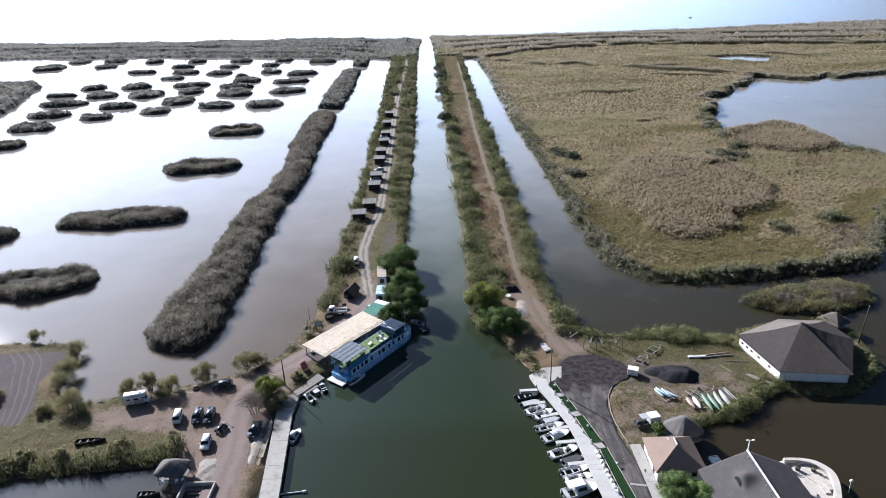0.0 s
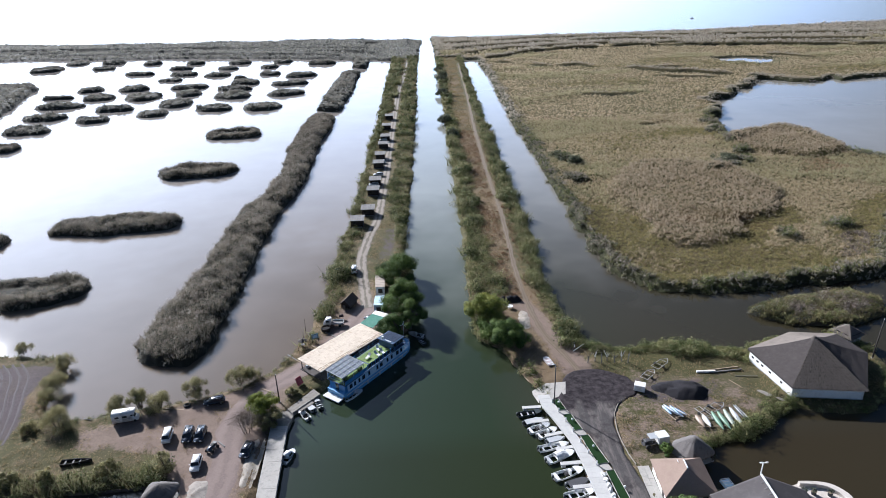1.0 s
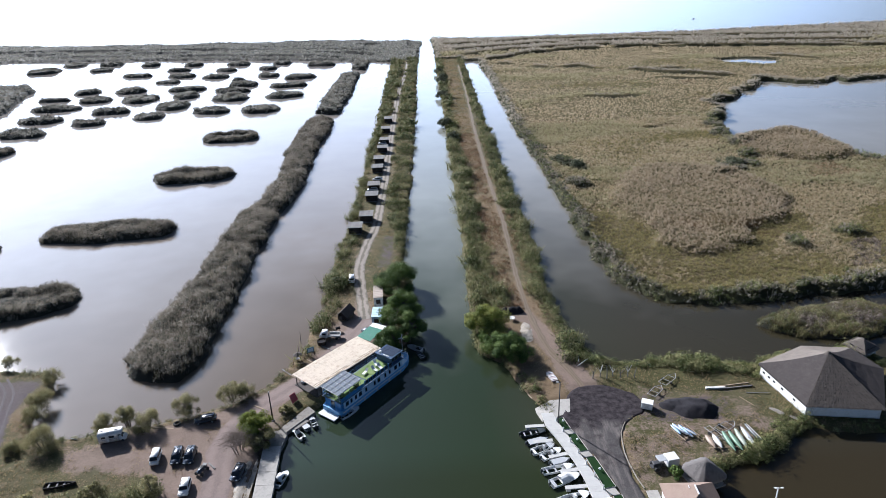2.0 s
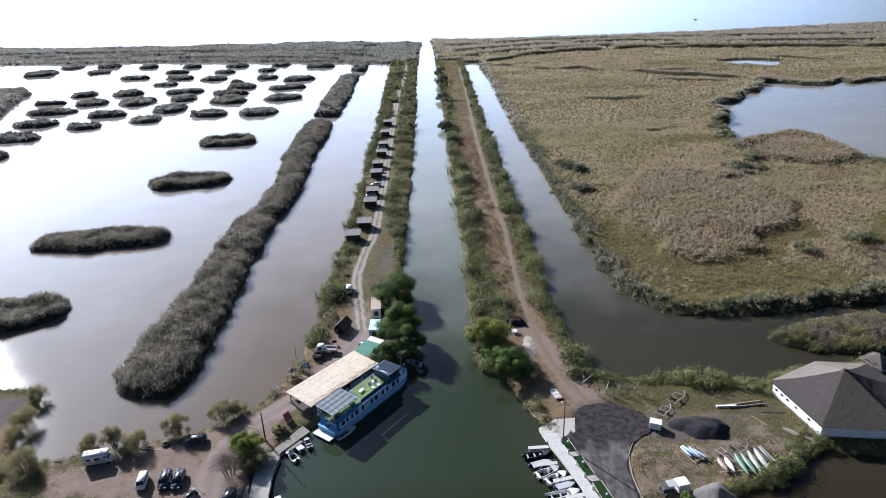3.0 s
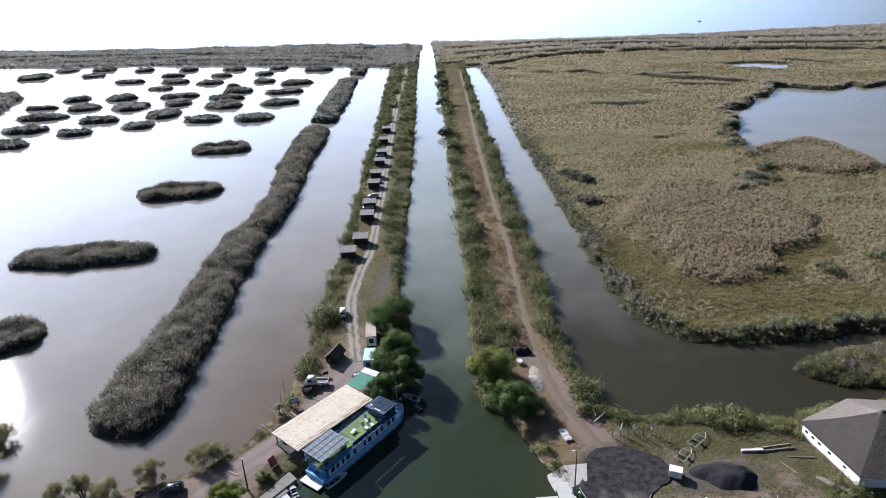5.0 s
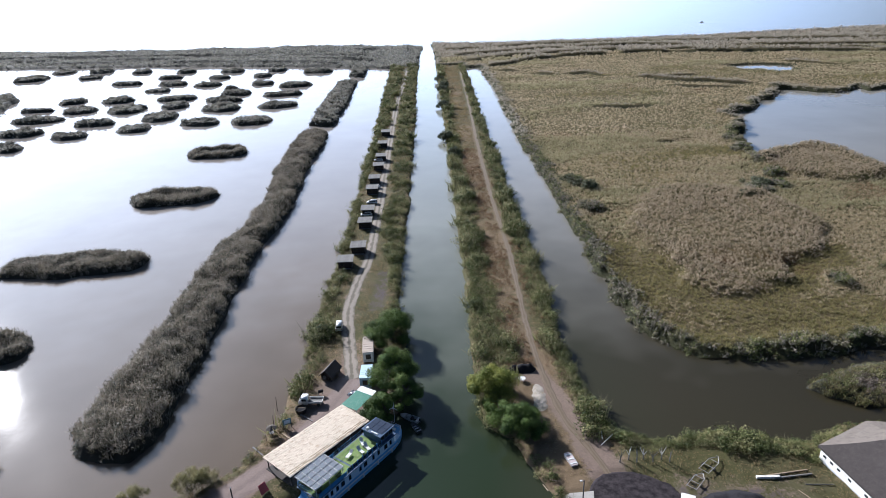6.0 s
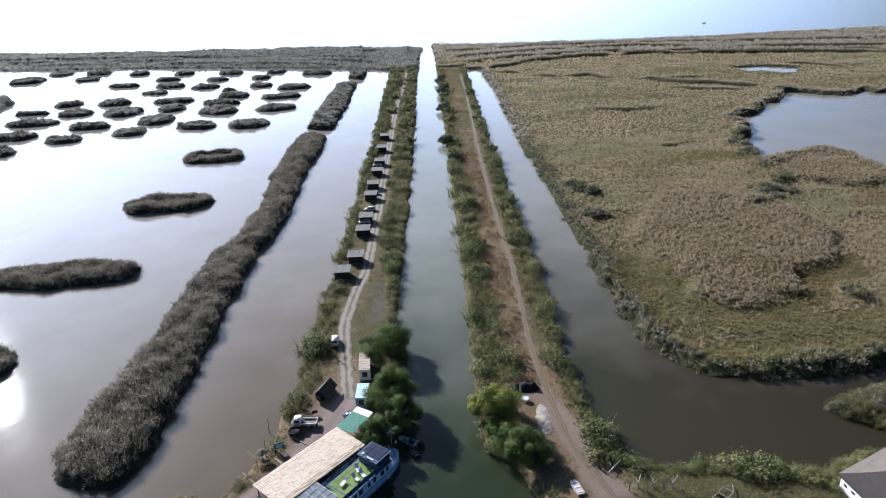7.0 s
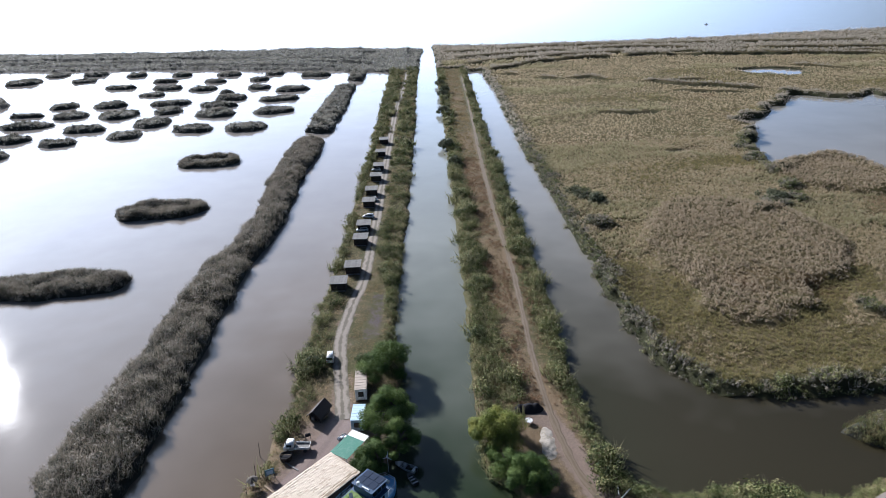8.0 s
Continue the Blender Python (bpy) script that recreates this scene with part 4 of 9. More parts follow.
for y0, y1, gap, far, grow in ((128, 330, 1.05, False, 1.0), (330, 606, 1.6, True, 1.3)):
    hedge("bank_scrub", -32, -17, y0, y1, gap, band(([128, 150, 160, 200, 210, 370, 380, 600], [-30, -27.4, -26.6, -26.2, -26, -26, -24, -24]), ([128, 146, 158, 200, 210, 370, 385, 600], [0.4, 0.6, 2.5, 2.5, 1.7, 1.8, 4.2, 4.2])), WEST,
          "low green scrub along the hut embankment", 201 + y0, grow, 0.2, far)
    hedge("bank_scrub", -16, -3, max(152, y0), y1, gap, band(([140, 178, 206, 230, 600], [-6, -8, -9.5, -11, -10.5]), ([140, 178, 206, 230, 600], [2.0, 2.0, 2.4, 4.2, 3.8])), WEST,
          "green scrub and weeds beside the canal", 203 + y0, grow * 0.85, 0.12, far)
    hedge("bank_scrub", 7, 24, max(132, y0), y1, gap, band(([130, 150, 180, 300, 600], [9, 13.5, 13.8, 12.5, 12]), ([130, 150, 180, 300, 600], [1.5, 3.9, 3.6, 2.3, 2.1])), EAST,
          "tangled green and tawny scrub beside the canal", 205 + y0, grow * (0.85 if far else 1.25), 0.2, far)
    hedge("bank_scrub", 24, 36, y0, y1, gap, band(([128, 150, 200, 400, 600], [32.5, 28.5, 28.8, 29, 30]), ([128, 150, 200, 400, 600], [3.4, 3.3, 2.7, 2.3, 2.1])), EAST,
          "green scrub along the east channel", 207 + y0, grow * (0.8 if far else 1.15), 0.15, far)
hedge("bank_scrub", 34, 96, 98, 130, 0.8, lambda x, y: 1.0 - 0.5 * shore(EAST, (), x, y, 0.8) / 3.4 * np.where((y < 106) & (x < 60.5), 2.4, 1.0) - 1.0 * ((x > 65.5) & (y < 109)) - 1.0 * ((x > 84) & (y < 121)), EAST, "dense green scrub on the yard's water edge", 231, 0.85, 0.03)
hedge("bank_scrub", 46, 68, 93, 107, 0.6, lambda x, y: 1.35 - 0.5 * shore(EAST, (), x, y, 0.8) / 0.8, EAST, "dark green hedge overhanging the water", 239, 0.85, 0.04)
hedge("bank_scrub", 36, 66, 119, 130, 0.75, lambda x, y: 1.3 - 0.5 * shore(EAST, (), x, y, 0.8) / 1.3, EAST, "continuous green hedge along the marsh channel", 243, 0.85, 0.05)
hedge("bank_scrub", 64, 92, 101, 116, 0.9, lambda x, y: 1.0 - 0.5 * shore(EAST, (), x, y, 0.8) / 1.4, EAST, "shaded green scrub under the thatched house", 241, 0.75, 0.05)
hedge("bank_scrub", -110, -47, 86, 97, 0.9, lambda x, y: 1.0 - 0.5 * shore(WEST, (), x, y, 0.8) / 3.6, WEST, "tall tawny weeds on the inlet's steep edge", 233, 1.25, 0.4)
hedge("bank_scrub", -110, -30, 104, 137, 0.95, lambda x, y: 1.0 - 0.5 * shore(WEST, (), x, y, 0.8) / 1.5, WEST, "weeds on the lagoon edge", 235, 0.5, 0.15)
hedge("bank_scrub", 13, 24, 112, 134, 0.95, lambda x, y: 1.0 - 0.5 * shore(EAST, (), x, y, 0.8) / 1.9, EAST, "low weeds on the slipway shore", 237, 0.8, 0.1)


# ---- building kit ----
def thing(name, x, y, z, turn, label, category, group=""):
    ob = new(name)
    ob.matrix_basis = pose(x, y, z, 0, 0, turn)
    return tagged(ob, label, category, group)


def part(name, bm, material, parent, label="", shade=False):
    me = bpy.data.meshes.new(name)
    bmesh.ops.recalc_face_normals(bm, faces=bm.faces)
    bm.to_mesh(me)
    bm.free()
    me.materials.append(material)
    if shade:
        me.polygons.foreach_set("use_smooth", np.full(len(me.polygons), True))
    ob = new(name, me)
    ob.parent = parent
    return tagged(ob, label)


def shape():
    return bmesh.new()


def box(bm, x0, x1, y0, y1, z0, z1, bevel=0.0):
    r = bmesh.ops.create_cube(bm, size=1, matrix=Matrix.LocRotScale(((x0 + x1) / 2, (y0 + y1) / 2, (z0 + z1) / 2), None, (x1 - x0, y1 - y0, z1 - z0)))
    if bevel:
        edges = list({e for v in r["verts"] for e in v.link_edges})
        bmesh.ops.bevel(bm, geom=edges, offset=bevel, segments=1, affect="EDGES")
    return bm


def rod(bm, p, q, r, r2=None, n=7):
    p, q = Vector(p), Vector(q)
    d = q - p
    m = Matrix.Translation((p + q) / 2) @ d.to_track_quat("Z", "Y").to_matrix().to_4x4()
    bmesh.ops.create_cone(bm, cap_ends=True, segments=n, radius1=r, radius2=r if r2 is None else r2, depth=d.length, matrix=m)
    return bm


def prism(bm, outline, z0, z1):
    low = [bm.verts.new((x, y, z0)) for x, y in outline]
    high = [bm.verts.new((x, y, z1)) for x, y in outline]
    bm.faces.new(low[::-1])
    bm.faces.new(high)
    n = len(outline)
    for k in range(n):
        bm.faces.new((low[k], low[(k + 1) % n], high[(k + 1) % n], high[k]))
    return bm


def profile(bm, outline, x0, x1, taper=0.0):
    """A side view (y, z) given width; taper narrows what is high."""
    top = max(z for _, z in outline)
    base = min(z for _, z in outline)
    rows = []
    for x in (x0, x1):
        rows.append([bm.verts.new((x * (1 - taper * (z - base) / (top - base)), y, z)) for y, z in outline])
    bm.faces.new(rows[0])
    bm.faces.new(rows[1][::-1])
    n = len(outline)
    for k in range(n):
        bm.faces.new((rows[0][k], rows[0][(k + 1) % n], rows[1][(k + 1) % n], rows[1][k]))
    return bm


def plate(bm, a, b, c, d, thick):
    """A flat panel with thickness through four corners."""
    a, b, c, d = (Vector(q) for q in (a, b, c, d))
    n = (b - a).cross(d - a).normalized() * thick
    lo = [bm.verts.new(q) for q in (a, b, c, d)]
    hi = [bm.verts.new(q + n) for q in (a, b, c, d)]
    bm.faces.new(lo[::-1])
    bm.faces.new(hi)
    for k in range(4):
        bm.faces.new((lo[k], lo[(k + 1) % 4], hi[(k + 1) % 4], hi[k]))
    return bm


PAINT_WHITE = surface("white_paint", (0.546, 0.537, 0.51), (0.722, 0.713, 0.695), 2.0, 0.55, stain=(0.44, 0.422, 0.378))
GEL_WHITE = surface("white_gelcoat", (0.546, 0.554, 0.554), (0.704, 0.704, 0.695), 1.2, 0.3, stain=(0.458, 0.458, 0.44))
GEL_GREY = surface("grey_boat_deck", (0.25, 0.26, 0.27), (0.42, 0.43, 0.44), 1.0, 0.5)
GEL_DARK = surface("dark_boat_hull", (0.015, 0.02, 0.022), (0.05, 0.058, 0.06), 1.0, 0.4)
BLUE_PAINT = surface("blue_boat_paint", (0.028, 0.12, 0.32), (0.065, 0.23, 0.50), 1.5, 0.45, stain=(0.101, 0.156, 0.211))
NAVY = surface("dark_blue_paint", (0.014, 0.036, 0.085), (0.03, 0.075, 0.16), 1.5, 0.45, stain=(0.07, 0.1, 0.14))
PALE_BLUE = surface("pale_blue_paint", (0.36, 0.50, 0.63), (0.50, 0.63, 0.74), 1.5, 0.5, stain=(0.45, 0.52, 0.56))
CAR_BLACK = surface("dark_blue_car_paint", (0.008, 0.011, 0.018), (0.018, 0.022, 0.034), 2.0, 0.25, coat=0.6)
CAR_WHITE = surface("white_car_paint", (0.581, 0.581, 0.572), (0.704, 0.704, 0.695), 2.0, 0.3, coat=0.5)
GLASS = surface("dark_glass", (0.012, 0.015, 0.018), (0.03, 0.035, 0.04), 2.0, 0.12)
RUBBER = surface("rubber", (0.012, 0.012, 0.012), (0.035, 0.034, 0.033), 0.5, 0.9)
STEEL = surface("worn_steel", (0.28, 0.28, 0.28), (0.5, 0.5, 0.5), 0.5, 0.45, 0.7, stain=(0.2, 0.13, 0.08))
DARK_STEEL = surface("dark_steel", (0.03, 0.03, 0.032), (0.08, 0.08, 0.085), 0.7, 0.6, 0.3)
LENS = surface("lamp_glass", (0.6, 0.6, 0.56), (0.8, 0.8, 0.78), 0.3, 0.2)
RED_LENS = surface("red_lamp_glass", (0.25, 0.01, 0.01), (0.4, 0.03, 0.02), 0.3, 0.3)
RED = surface("faded_red_paint", (0.22, 0.02, 0.035), (0.38, 0.05, 0.06), 0.8, 0.55)
WOOD_DARK = surface("dark_stained_boards", (0.014, 0.011, 0.010), (0.05, 0.038, 0.032), 0.7, 0.85, relief=0.02, vary=0.4)
WOOD_GREY = surface("weathered_grey_boards", (0.117, 0.113, 0.109), (0.25, 0.242, 0.23), 0.8, 0.9, relief=0.02, stain=(0.0702, 0.0663, 0.0624), vary=0.35)
WOOD_RAW = surface("raw_timber", (0.172, 0.125, 0.078), (0.351, 0.281, 0.195), 0.8, 0.9, relief=0.02)
REED_ROOF = surface("pale_reed_matting", (0.50, 0.415, 0.31), (0.78, 0.69, 0.57), 1.6, 0.95, relief=0.06, stain=(0.40, 0.30, 0.20), vary=0.12)
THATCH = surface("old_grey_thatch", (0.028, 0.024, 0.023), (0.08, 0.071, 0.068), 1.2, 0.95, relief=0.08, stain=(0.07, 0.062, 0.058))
PALE_THATCH = surface("pale_reed_thatch", (0.10, 0.086, 0.074), (0.185, 0.162, 0.142), 2.2, 0.95, relief=0.05, stain=(0.10, 0.088, 0.078))
THATCH_TOP = surface("weathered_pale_thatch", (0.0585, 0.0515, 0.0452), (0.14, 0.125, 0.109), 2.2, 0.95, relief=0.05, stain=(0.0702, 0.0663, 0.0624))
OLD_DOME = surface("smooth_grey_thatch", (0.062, 0.056, 0.053), (0.135, 0.122, 0.115), 2.0, 0.95, relief=0.05, stain=(0.05, 0.046, 0.044), stretch=(1.0, 1.0, 0.25))
BROWN_ROOF = surface("brown_reed_roof", (0.15, 0.112, 0.09), (0.27, 0.205, 0.168), 2.0, 0.95, relief=0.05, stain=(0.226, 0.176, 0.14))
PLASTER = surface("white_plaster", (0.581, 0.572, 0.546), (0.73, 0.722, 0.704), 3.0, 0.85, relief=0.006, stain=(0.484, 0.466, 0.422))
CONCRETE = surface("pale_concrete", (0.234, 0.218, 0.195), (0.39, 0.374, 0.343), 2.5, 0.9, relief=0.01, stain=(0.195, 0.187, 0.172))
OLD_CONCRETE = surface("stained_old_concrete", (0.12, 0.108, 0.092), (0.25, 0.232, 0.205), 1.6, 0.92, relief=0.02, stain=(0.085, 0.078, 0.064))
HULL_BLUE = surface("sky_blue_hull_paint", (0.13, 0.31, 0.56), (0.22, 0.43, 0.68), 1.5, 0.45, stain=(0.16, 0.27, 0.40))
QUAY_DECK = surface("white_quay_deck", (0.328, 0.32, 0.304), (0.484, 0.476, 0.452), 2.5, 0.8, relief=0.006, stain=(0.343, 0.335, 0.328), vary=0.12)


def street_material():
    """Old asphalt under trodden slag, with pale dusty wheel streaks."""
    m, t, b, _ = nodes_of("old_asphalt")
    v, along_y = coords(t), coords(t, 1.0, (0.9, 0.16, 1.0))
    fine, big = noise_node(t, v, 3.2, 6, 0.75), noise_node(t, v, 0.22, 5, 0.65)
    c = mix(t, fine, (0.03, 0.028, 0.029), (0.105, 0.097, 0.094))
    c = mix(t, maths(t, "MULTIPLY", ramp(t, noise_node(t, along_y, 0.8, 5, 0.65), [(0.48, (0, 0, 0)), (0.68, (1, 1, 1))]), 0.75), c, (0.17, 0.15, 0.138))
    c = mix(t, maths(t, "MULTIPLY", ramp(t, big, [(0.5, (0, 0, 0)), (0.66, (1, 1, 1))]), 0.8), c, (0.016, 0.013, 0.015))
    slag = t.nodes.new("ShaderNodeAttribute")
    slag.attribute_name = "slag"
    trodden = mix(t, ramp(t, noise_node(t, v, 0.9, 5, 0.7), [(0.35, (0, 0, 0)), (0.75, (1, 1, 1))]), (0.013, 0.011, 0.013), (0.062, 0.053, 0.056))
    c = mix(t, ramp(t, maths(t, "ADD", slag.outputs["Fac"], maths(t, "MULTIPLY", maths(t, "SUBTRACT", fine, 0.5), 0.9)), [(0.3, (0, 0, 0)), (0.7, (1, 1, 1))]), c, trodden)
    t.links.new(c, b.inputs["Base Color"])
    b.inputs["Roughness"].default_value = 0.92
    bump(t, b, fine, 0.7, 0.03)
    return m


ASPHALT = street_material()
COAL = surface("black_slag", (0.008, 0.008, 0.010), (0.04, 0.038, 0.042), 1.2, 0.9, relief=0.1)
TURF = surface("artificial_turf", (0.008, 0.022, 0.007), (0.019, 0.043, 0.013), 0.8, 0.95, relief=0.03)
DECK_GREEN = surface("green_deck_carpet", (0.0936, 0.148, 0.0351), (0.156, 0.226, 0.0624), 1.6, 0.95, stain=(0.195, 0.218, 0.0936))
GREEN_TIN = surface("green_roof_sheet", (0.0156, 0.125, 0.0741), (0.039, 0.218, 0.14), 1.5, 0.5, stain=(0.0936, 0.234, 0.179))
# grey base colour stands in for sky mirrored in the canopy panes
SOLAR = surface("sky_paled_cells", (0.17, 0.185, 0.205), (0.27, 0.285, 0.31), 1.5, 0.16)
DARK_CELLS = surface("dark_solar_cells", (0.018, 0.024, 0.042), (0.04, 0.05, 0.075), 1.5, 0.18)
PLANT_LEAF = surface("potted_leaves", (0.04, 0.07, 0.02), (0.13, 0.18, 0.06), 0.4, 0.8)
FADED_PINK = surface("faded_pink_paint", (0.33, 0.27, 0.27), (0.50, 0.43, 0.43), 0.8, 0.7, stain=(0.25, 0.22, 0.21))
CANVAS_GREEN = surface("green_canoe_shell", (0.06, 0.12, 0.075), (0.12, 0.20, 0.13), 1.0, 0.5)
CANOE_PALE = surface("pale_green_canoe_shell", (0.17, 0.20, 0.16), (0.28, 0.31, 0.26), 1.0, 0.5)
CANOE_TAN = surface("tan_canoe_shell", (0.20, 0.15, 0.11), (0.32, 0.25, 0.19), 1.0, 0.5)
STRAW = surface("straw_fringe", (0.048, 0.043, 0.039), (0.185, 0.16, 0.138), 0.5, 0.95, vary=0.3)
TAN_RENDER = surface("pale_tan_render", (0.37, 0.335, 0.295), (0.52, 0.475, 0.43), 2.5, 0.9, relief=0.006, stain=(0.30, 0.27, 0.235))
ROCK = surface("broken_rubble", (0.11, 0.098, 0.082), (0.27, 0.25, 0.22), 0.5, 0.95, relief=0.10)
MUD = surface("pale_silt", (0.234, 0.211, 0.176), (0.406, 0.374, 0.328), 1.5, 0.95, relief=0.06, stain=(0.156, 0.14, 0.109))
GRAVEL = surface("trodden_gravel", (0.17, 0.15, 0.13), (0.33, 0.30, 0.265), 0.7, 0.95, relief=0.05, stain=(0.12, 0.105, 0.088))

for rough in (COAL, THATCH, THATCH_TOP, PALE_THATCH, BROWN_ROOF, STRAW, ASPHALT, MUD, TURF, EARTH):
    rough.node_tree.nodes["Principled BSDF"].inputs["Specular IOR Level"].default_value = 0.08


# ---- trees and bushes ----
def tree(name, x, y, height, radius, leaf_material, label, seed, base=0.9, leaf=0.18, count=2600, stems=1, lumps=26, flat=0.8, category="tree", group="", bare=0.0):
    """Tapered trunk and limbs, and a crown of leaves in many uneven lumps."""
    r = np.random.RandomState(seed)
    top = new(name)
    top.matrix_basis = pose(x, y, base)
    tagged(top, label, category, group)
    bm = shape()
    lumps_at = []
    for k in range(lumps):
        w, u = r.rand() * 6.283, r.rand() ** 0.5
        h = r.rand()
        rad = radius * u * (0.55 + 0.5 * math.sin(math.pi * min(1, 0.25 + 0.75 * h)))
        lumps_at.append(np.array([rad * math.cos(w), rad * math.sin(w), height * (0.22 + 0.66 * h * (1 - 0.35 * u * u))]))
    for s in range(stems):
        a = 6.283 * s / stems + r.rand()
        foot = Vector((0.35 * radius * (stems > 1) * math.cos(a) * 0.5, 0.35 * radius * (stems > 1) * math.sin(a) * 0.5, -0.3))
        knee = foot + Vector((0.12 * radius * math.cos(a), 0.12 * radius * math.sin(a), 0.35 * height))
        thick = 0.05 * height * (1.0 if stems == 1 else 0.55) * (1 - 0.62 * bare)
        rod(bm, foot, knee, thick, thick * 0.7, 8)
        head = knee + Vector((0.1 * radius * r.randn(), 0.1 * radius * r.randn(), 0.3 * height))
        rod(bm, knee, head, thick * 0.7, thick * 0.35, 7)
        for q in lumps_at[s::stems]:
            start = knee.lerp(head, r.rand())
            mid = start.lerp(Vector(q), 0.55) + Vector((0, 0, 0.06 * height))
            rod(bm, start, mid, thick * 0.33, thick * 0.2, 5)
            rod(bm, mid, Vector(q), thick * 0.2, 0.012, 4)
    part("trunk", bm, TWIG if bare else BARK, top)
    if count:
        V, F, tint, tip = [], [], [], []
        each = max(1, int(2.2 * count) // lumps)
        for q in lumps_at:
            rad = radius * (0.22 + 0.20 * r.rand())
            shade = r.rand()
            d = r.randn(each, 3)
            d /= np.linalg.norm(d, axis=1)[:, None]
            p = q + d * rad * (0.45 + 0.6 * r.rand(each, 1)) * [1, 1, flat]
            p[:, 2] = np.maximum(p[:, 2], 0.1)
            face = d + np.array([0, 0, 0.35]) + 0.5 * r.randn(each, 3)
            a = np.cross(face, r.randn(each, 3))
            a /= np.linalg.norm(a, axis=1)[:, None] + 1e-9
            b = np.cross(face, a)
            b /= np.linalg.norm(b, axis=1)[:, None] + 1e-9
            s = leaf * (0.6 + 0.8 * r.rand(each, 1))
            n = sum(len(c) for c in V)
            V.append(np.stack([p - a * s, p + b * s * 0.5, p + a * s, p - b * s * 0.5], 1).reshape(-1, 3))
            F.append(np.arange(each * 4).reshape(-1, 4) + n)
            tint.append(np.repeat(np.clip(shade + 0.25 * r.randn(each), 0, 1), 4))
            tip.append(np.repeat(p[:, 2] / height, 4))
        crown = new("crown", mesh_of("crown", np.concatenate(V), np.concatenate(F), leaf_material, False, {"tint": np.concatenate(tint), "tip": np.concatenate(tip)}))
        crown.parent = top
    return top


WIL = "willows on the canal banks"
tree("willow_tree", -9.4, 165.0, 8.0, 5.4, WILLOW, "broad dark green willow leaning over the canal", 1, leaf=0.13, count=14000, lumps=38, group=WIL)
tree("willow_tree", -7.4, 146.4, 9.6, 4.7, WILLOW, "tall bright green willow beside the container", 2, leaf=0.13, count=16000, lumps=40, group=WIL)
tree("willow_tree", -9.8, 136.2, 5.6, 3.4, WILLOW, "low green willow behind the houseboat", 3, leaf=0.13, count=12000, lumps=30, group=WIL)
tree("willow_tree", -5.9, 140.2, 7.6, 3.6, WILLOW, "drooping willow at the water's edge", 33, leaf=0.13, count=10000, lumps=18, base=0.4, group=WIL)
tree("willow_tree", 12.2, 141.8, 7.4, 4.5, WILLOW_PALE, "yellow-green willow overhanging the canal", 4, leaf=0.13, count=12000, lumps=32, group=WIL)
tree("willow_tree", 15.8, 130.8, 6.0, 4.4, WILLOW, "round dark green willow by the boat ramp", 5, leaf=0.12, count=12000, lumps=30, group=WIL)
tree("willow_tree", 12.6, 136.0, 4.2, 2.8, WILLOW, "dark green bush between two willows", 6, leaf=0.13, count=3600, lumps=16, group=WIL)
tree("willow_tree", -33.6, 109.0, 5.6, 3.0, LIME_LEAF, "yellow-green willow by the wooden pole", 7, leaf=0.10, count=9000, lumps=30, flat=1.1, group=WIL)
tree("willow_tree", -32.2, 106.4, 3.6, 2.4, TAMARISK, "olive willow scrub at the jetty's foot", 17, leaf=0.10, count=5000, lumps=22, group=WIL)
tree("bare_tree", -35.6, 104.4, 6.2, 4.0, DRY_SCRUB, "half-bare brown tree with fine twigs beside the pier", 8, count=900, leaf=0.05, lumps=300, stems=11, category="tree", bare=1.0)
SHRUB = "bushes along the lagoon shore"
for k, (x, y, h, r, n) in enumerate(((-62.8, 112.5, 3.6, 2.0, 1300), (-59.0, 113.4, 5.2, 1.9, 1300), (-55.0, 112.6, 3.8, 2.6, 1500), (-48.6, 116.2, 4.2, 2.6, 1600), (-40.9, 120.3, 4.0, 2.5, 1600), (-38.6, 121.6, 2.8, 1.8, 900),
                                     (-72.3, 108.4, 4.2, 2.9, 1900), (-77.6, 107.6, 1.7, 1.6, 800), (-90.4, 112.9, 2.4, 1.7, 900), (-79.5, 121.5, 3.2, 2.6, 1300), (-78.5, 117.0, 2.6, 2.2, 1000), (-81.5, 129.5, 3.0, 2.2, 1000), (-94, 136, 2.6, 1.8, 800))):
    tree("shore_bush", x, y, h, r, TAMARISK, "tall slender grey-green bush on the shore" if h > 5 else "rounded grey-green bush on the shore", 20 + k, count=int(2.1 * n), stems=4, lumps=30, leaf=0.094, flat=1.25, category="bush", group=SHRUB)
for k, (x, y, h, r, n, m) in enumerate(((-46.9, 94.9, 5.0, 2.0, 700, TAMARISK), (-57.2, 94.9, 3.0, 2.0, 900, TAMARISK), (36.9, 78.2, 4.6, 2.8, 6000, FRESH_LEAF), (40.3, 76.4, 4.0, 2.3, 4600, FRESH_LEAF), (38.9, 93.2, 2.2, 1.3, 700, WILLOW),
                                        (-29.4, 115.0, 1.8, 1.2, 600, TAMARISK), (-67.5, 93.6, 2.2, 1.8, 800, TAMARISK), (-74, 93, 2.4, 2.0, 900, TAMARISK))):
    tree("shrub", x, y, h, r, m, "sparse grey shrub on the grass" if m is TAMARISK else "leafy green shrub by the house", 40 + k, count=n, stems=3, lumps=14 if n < 3000 else 44, leaf=0.15 if n < 3000 else 0.10, category="bush")
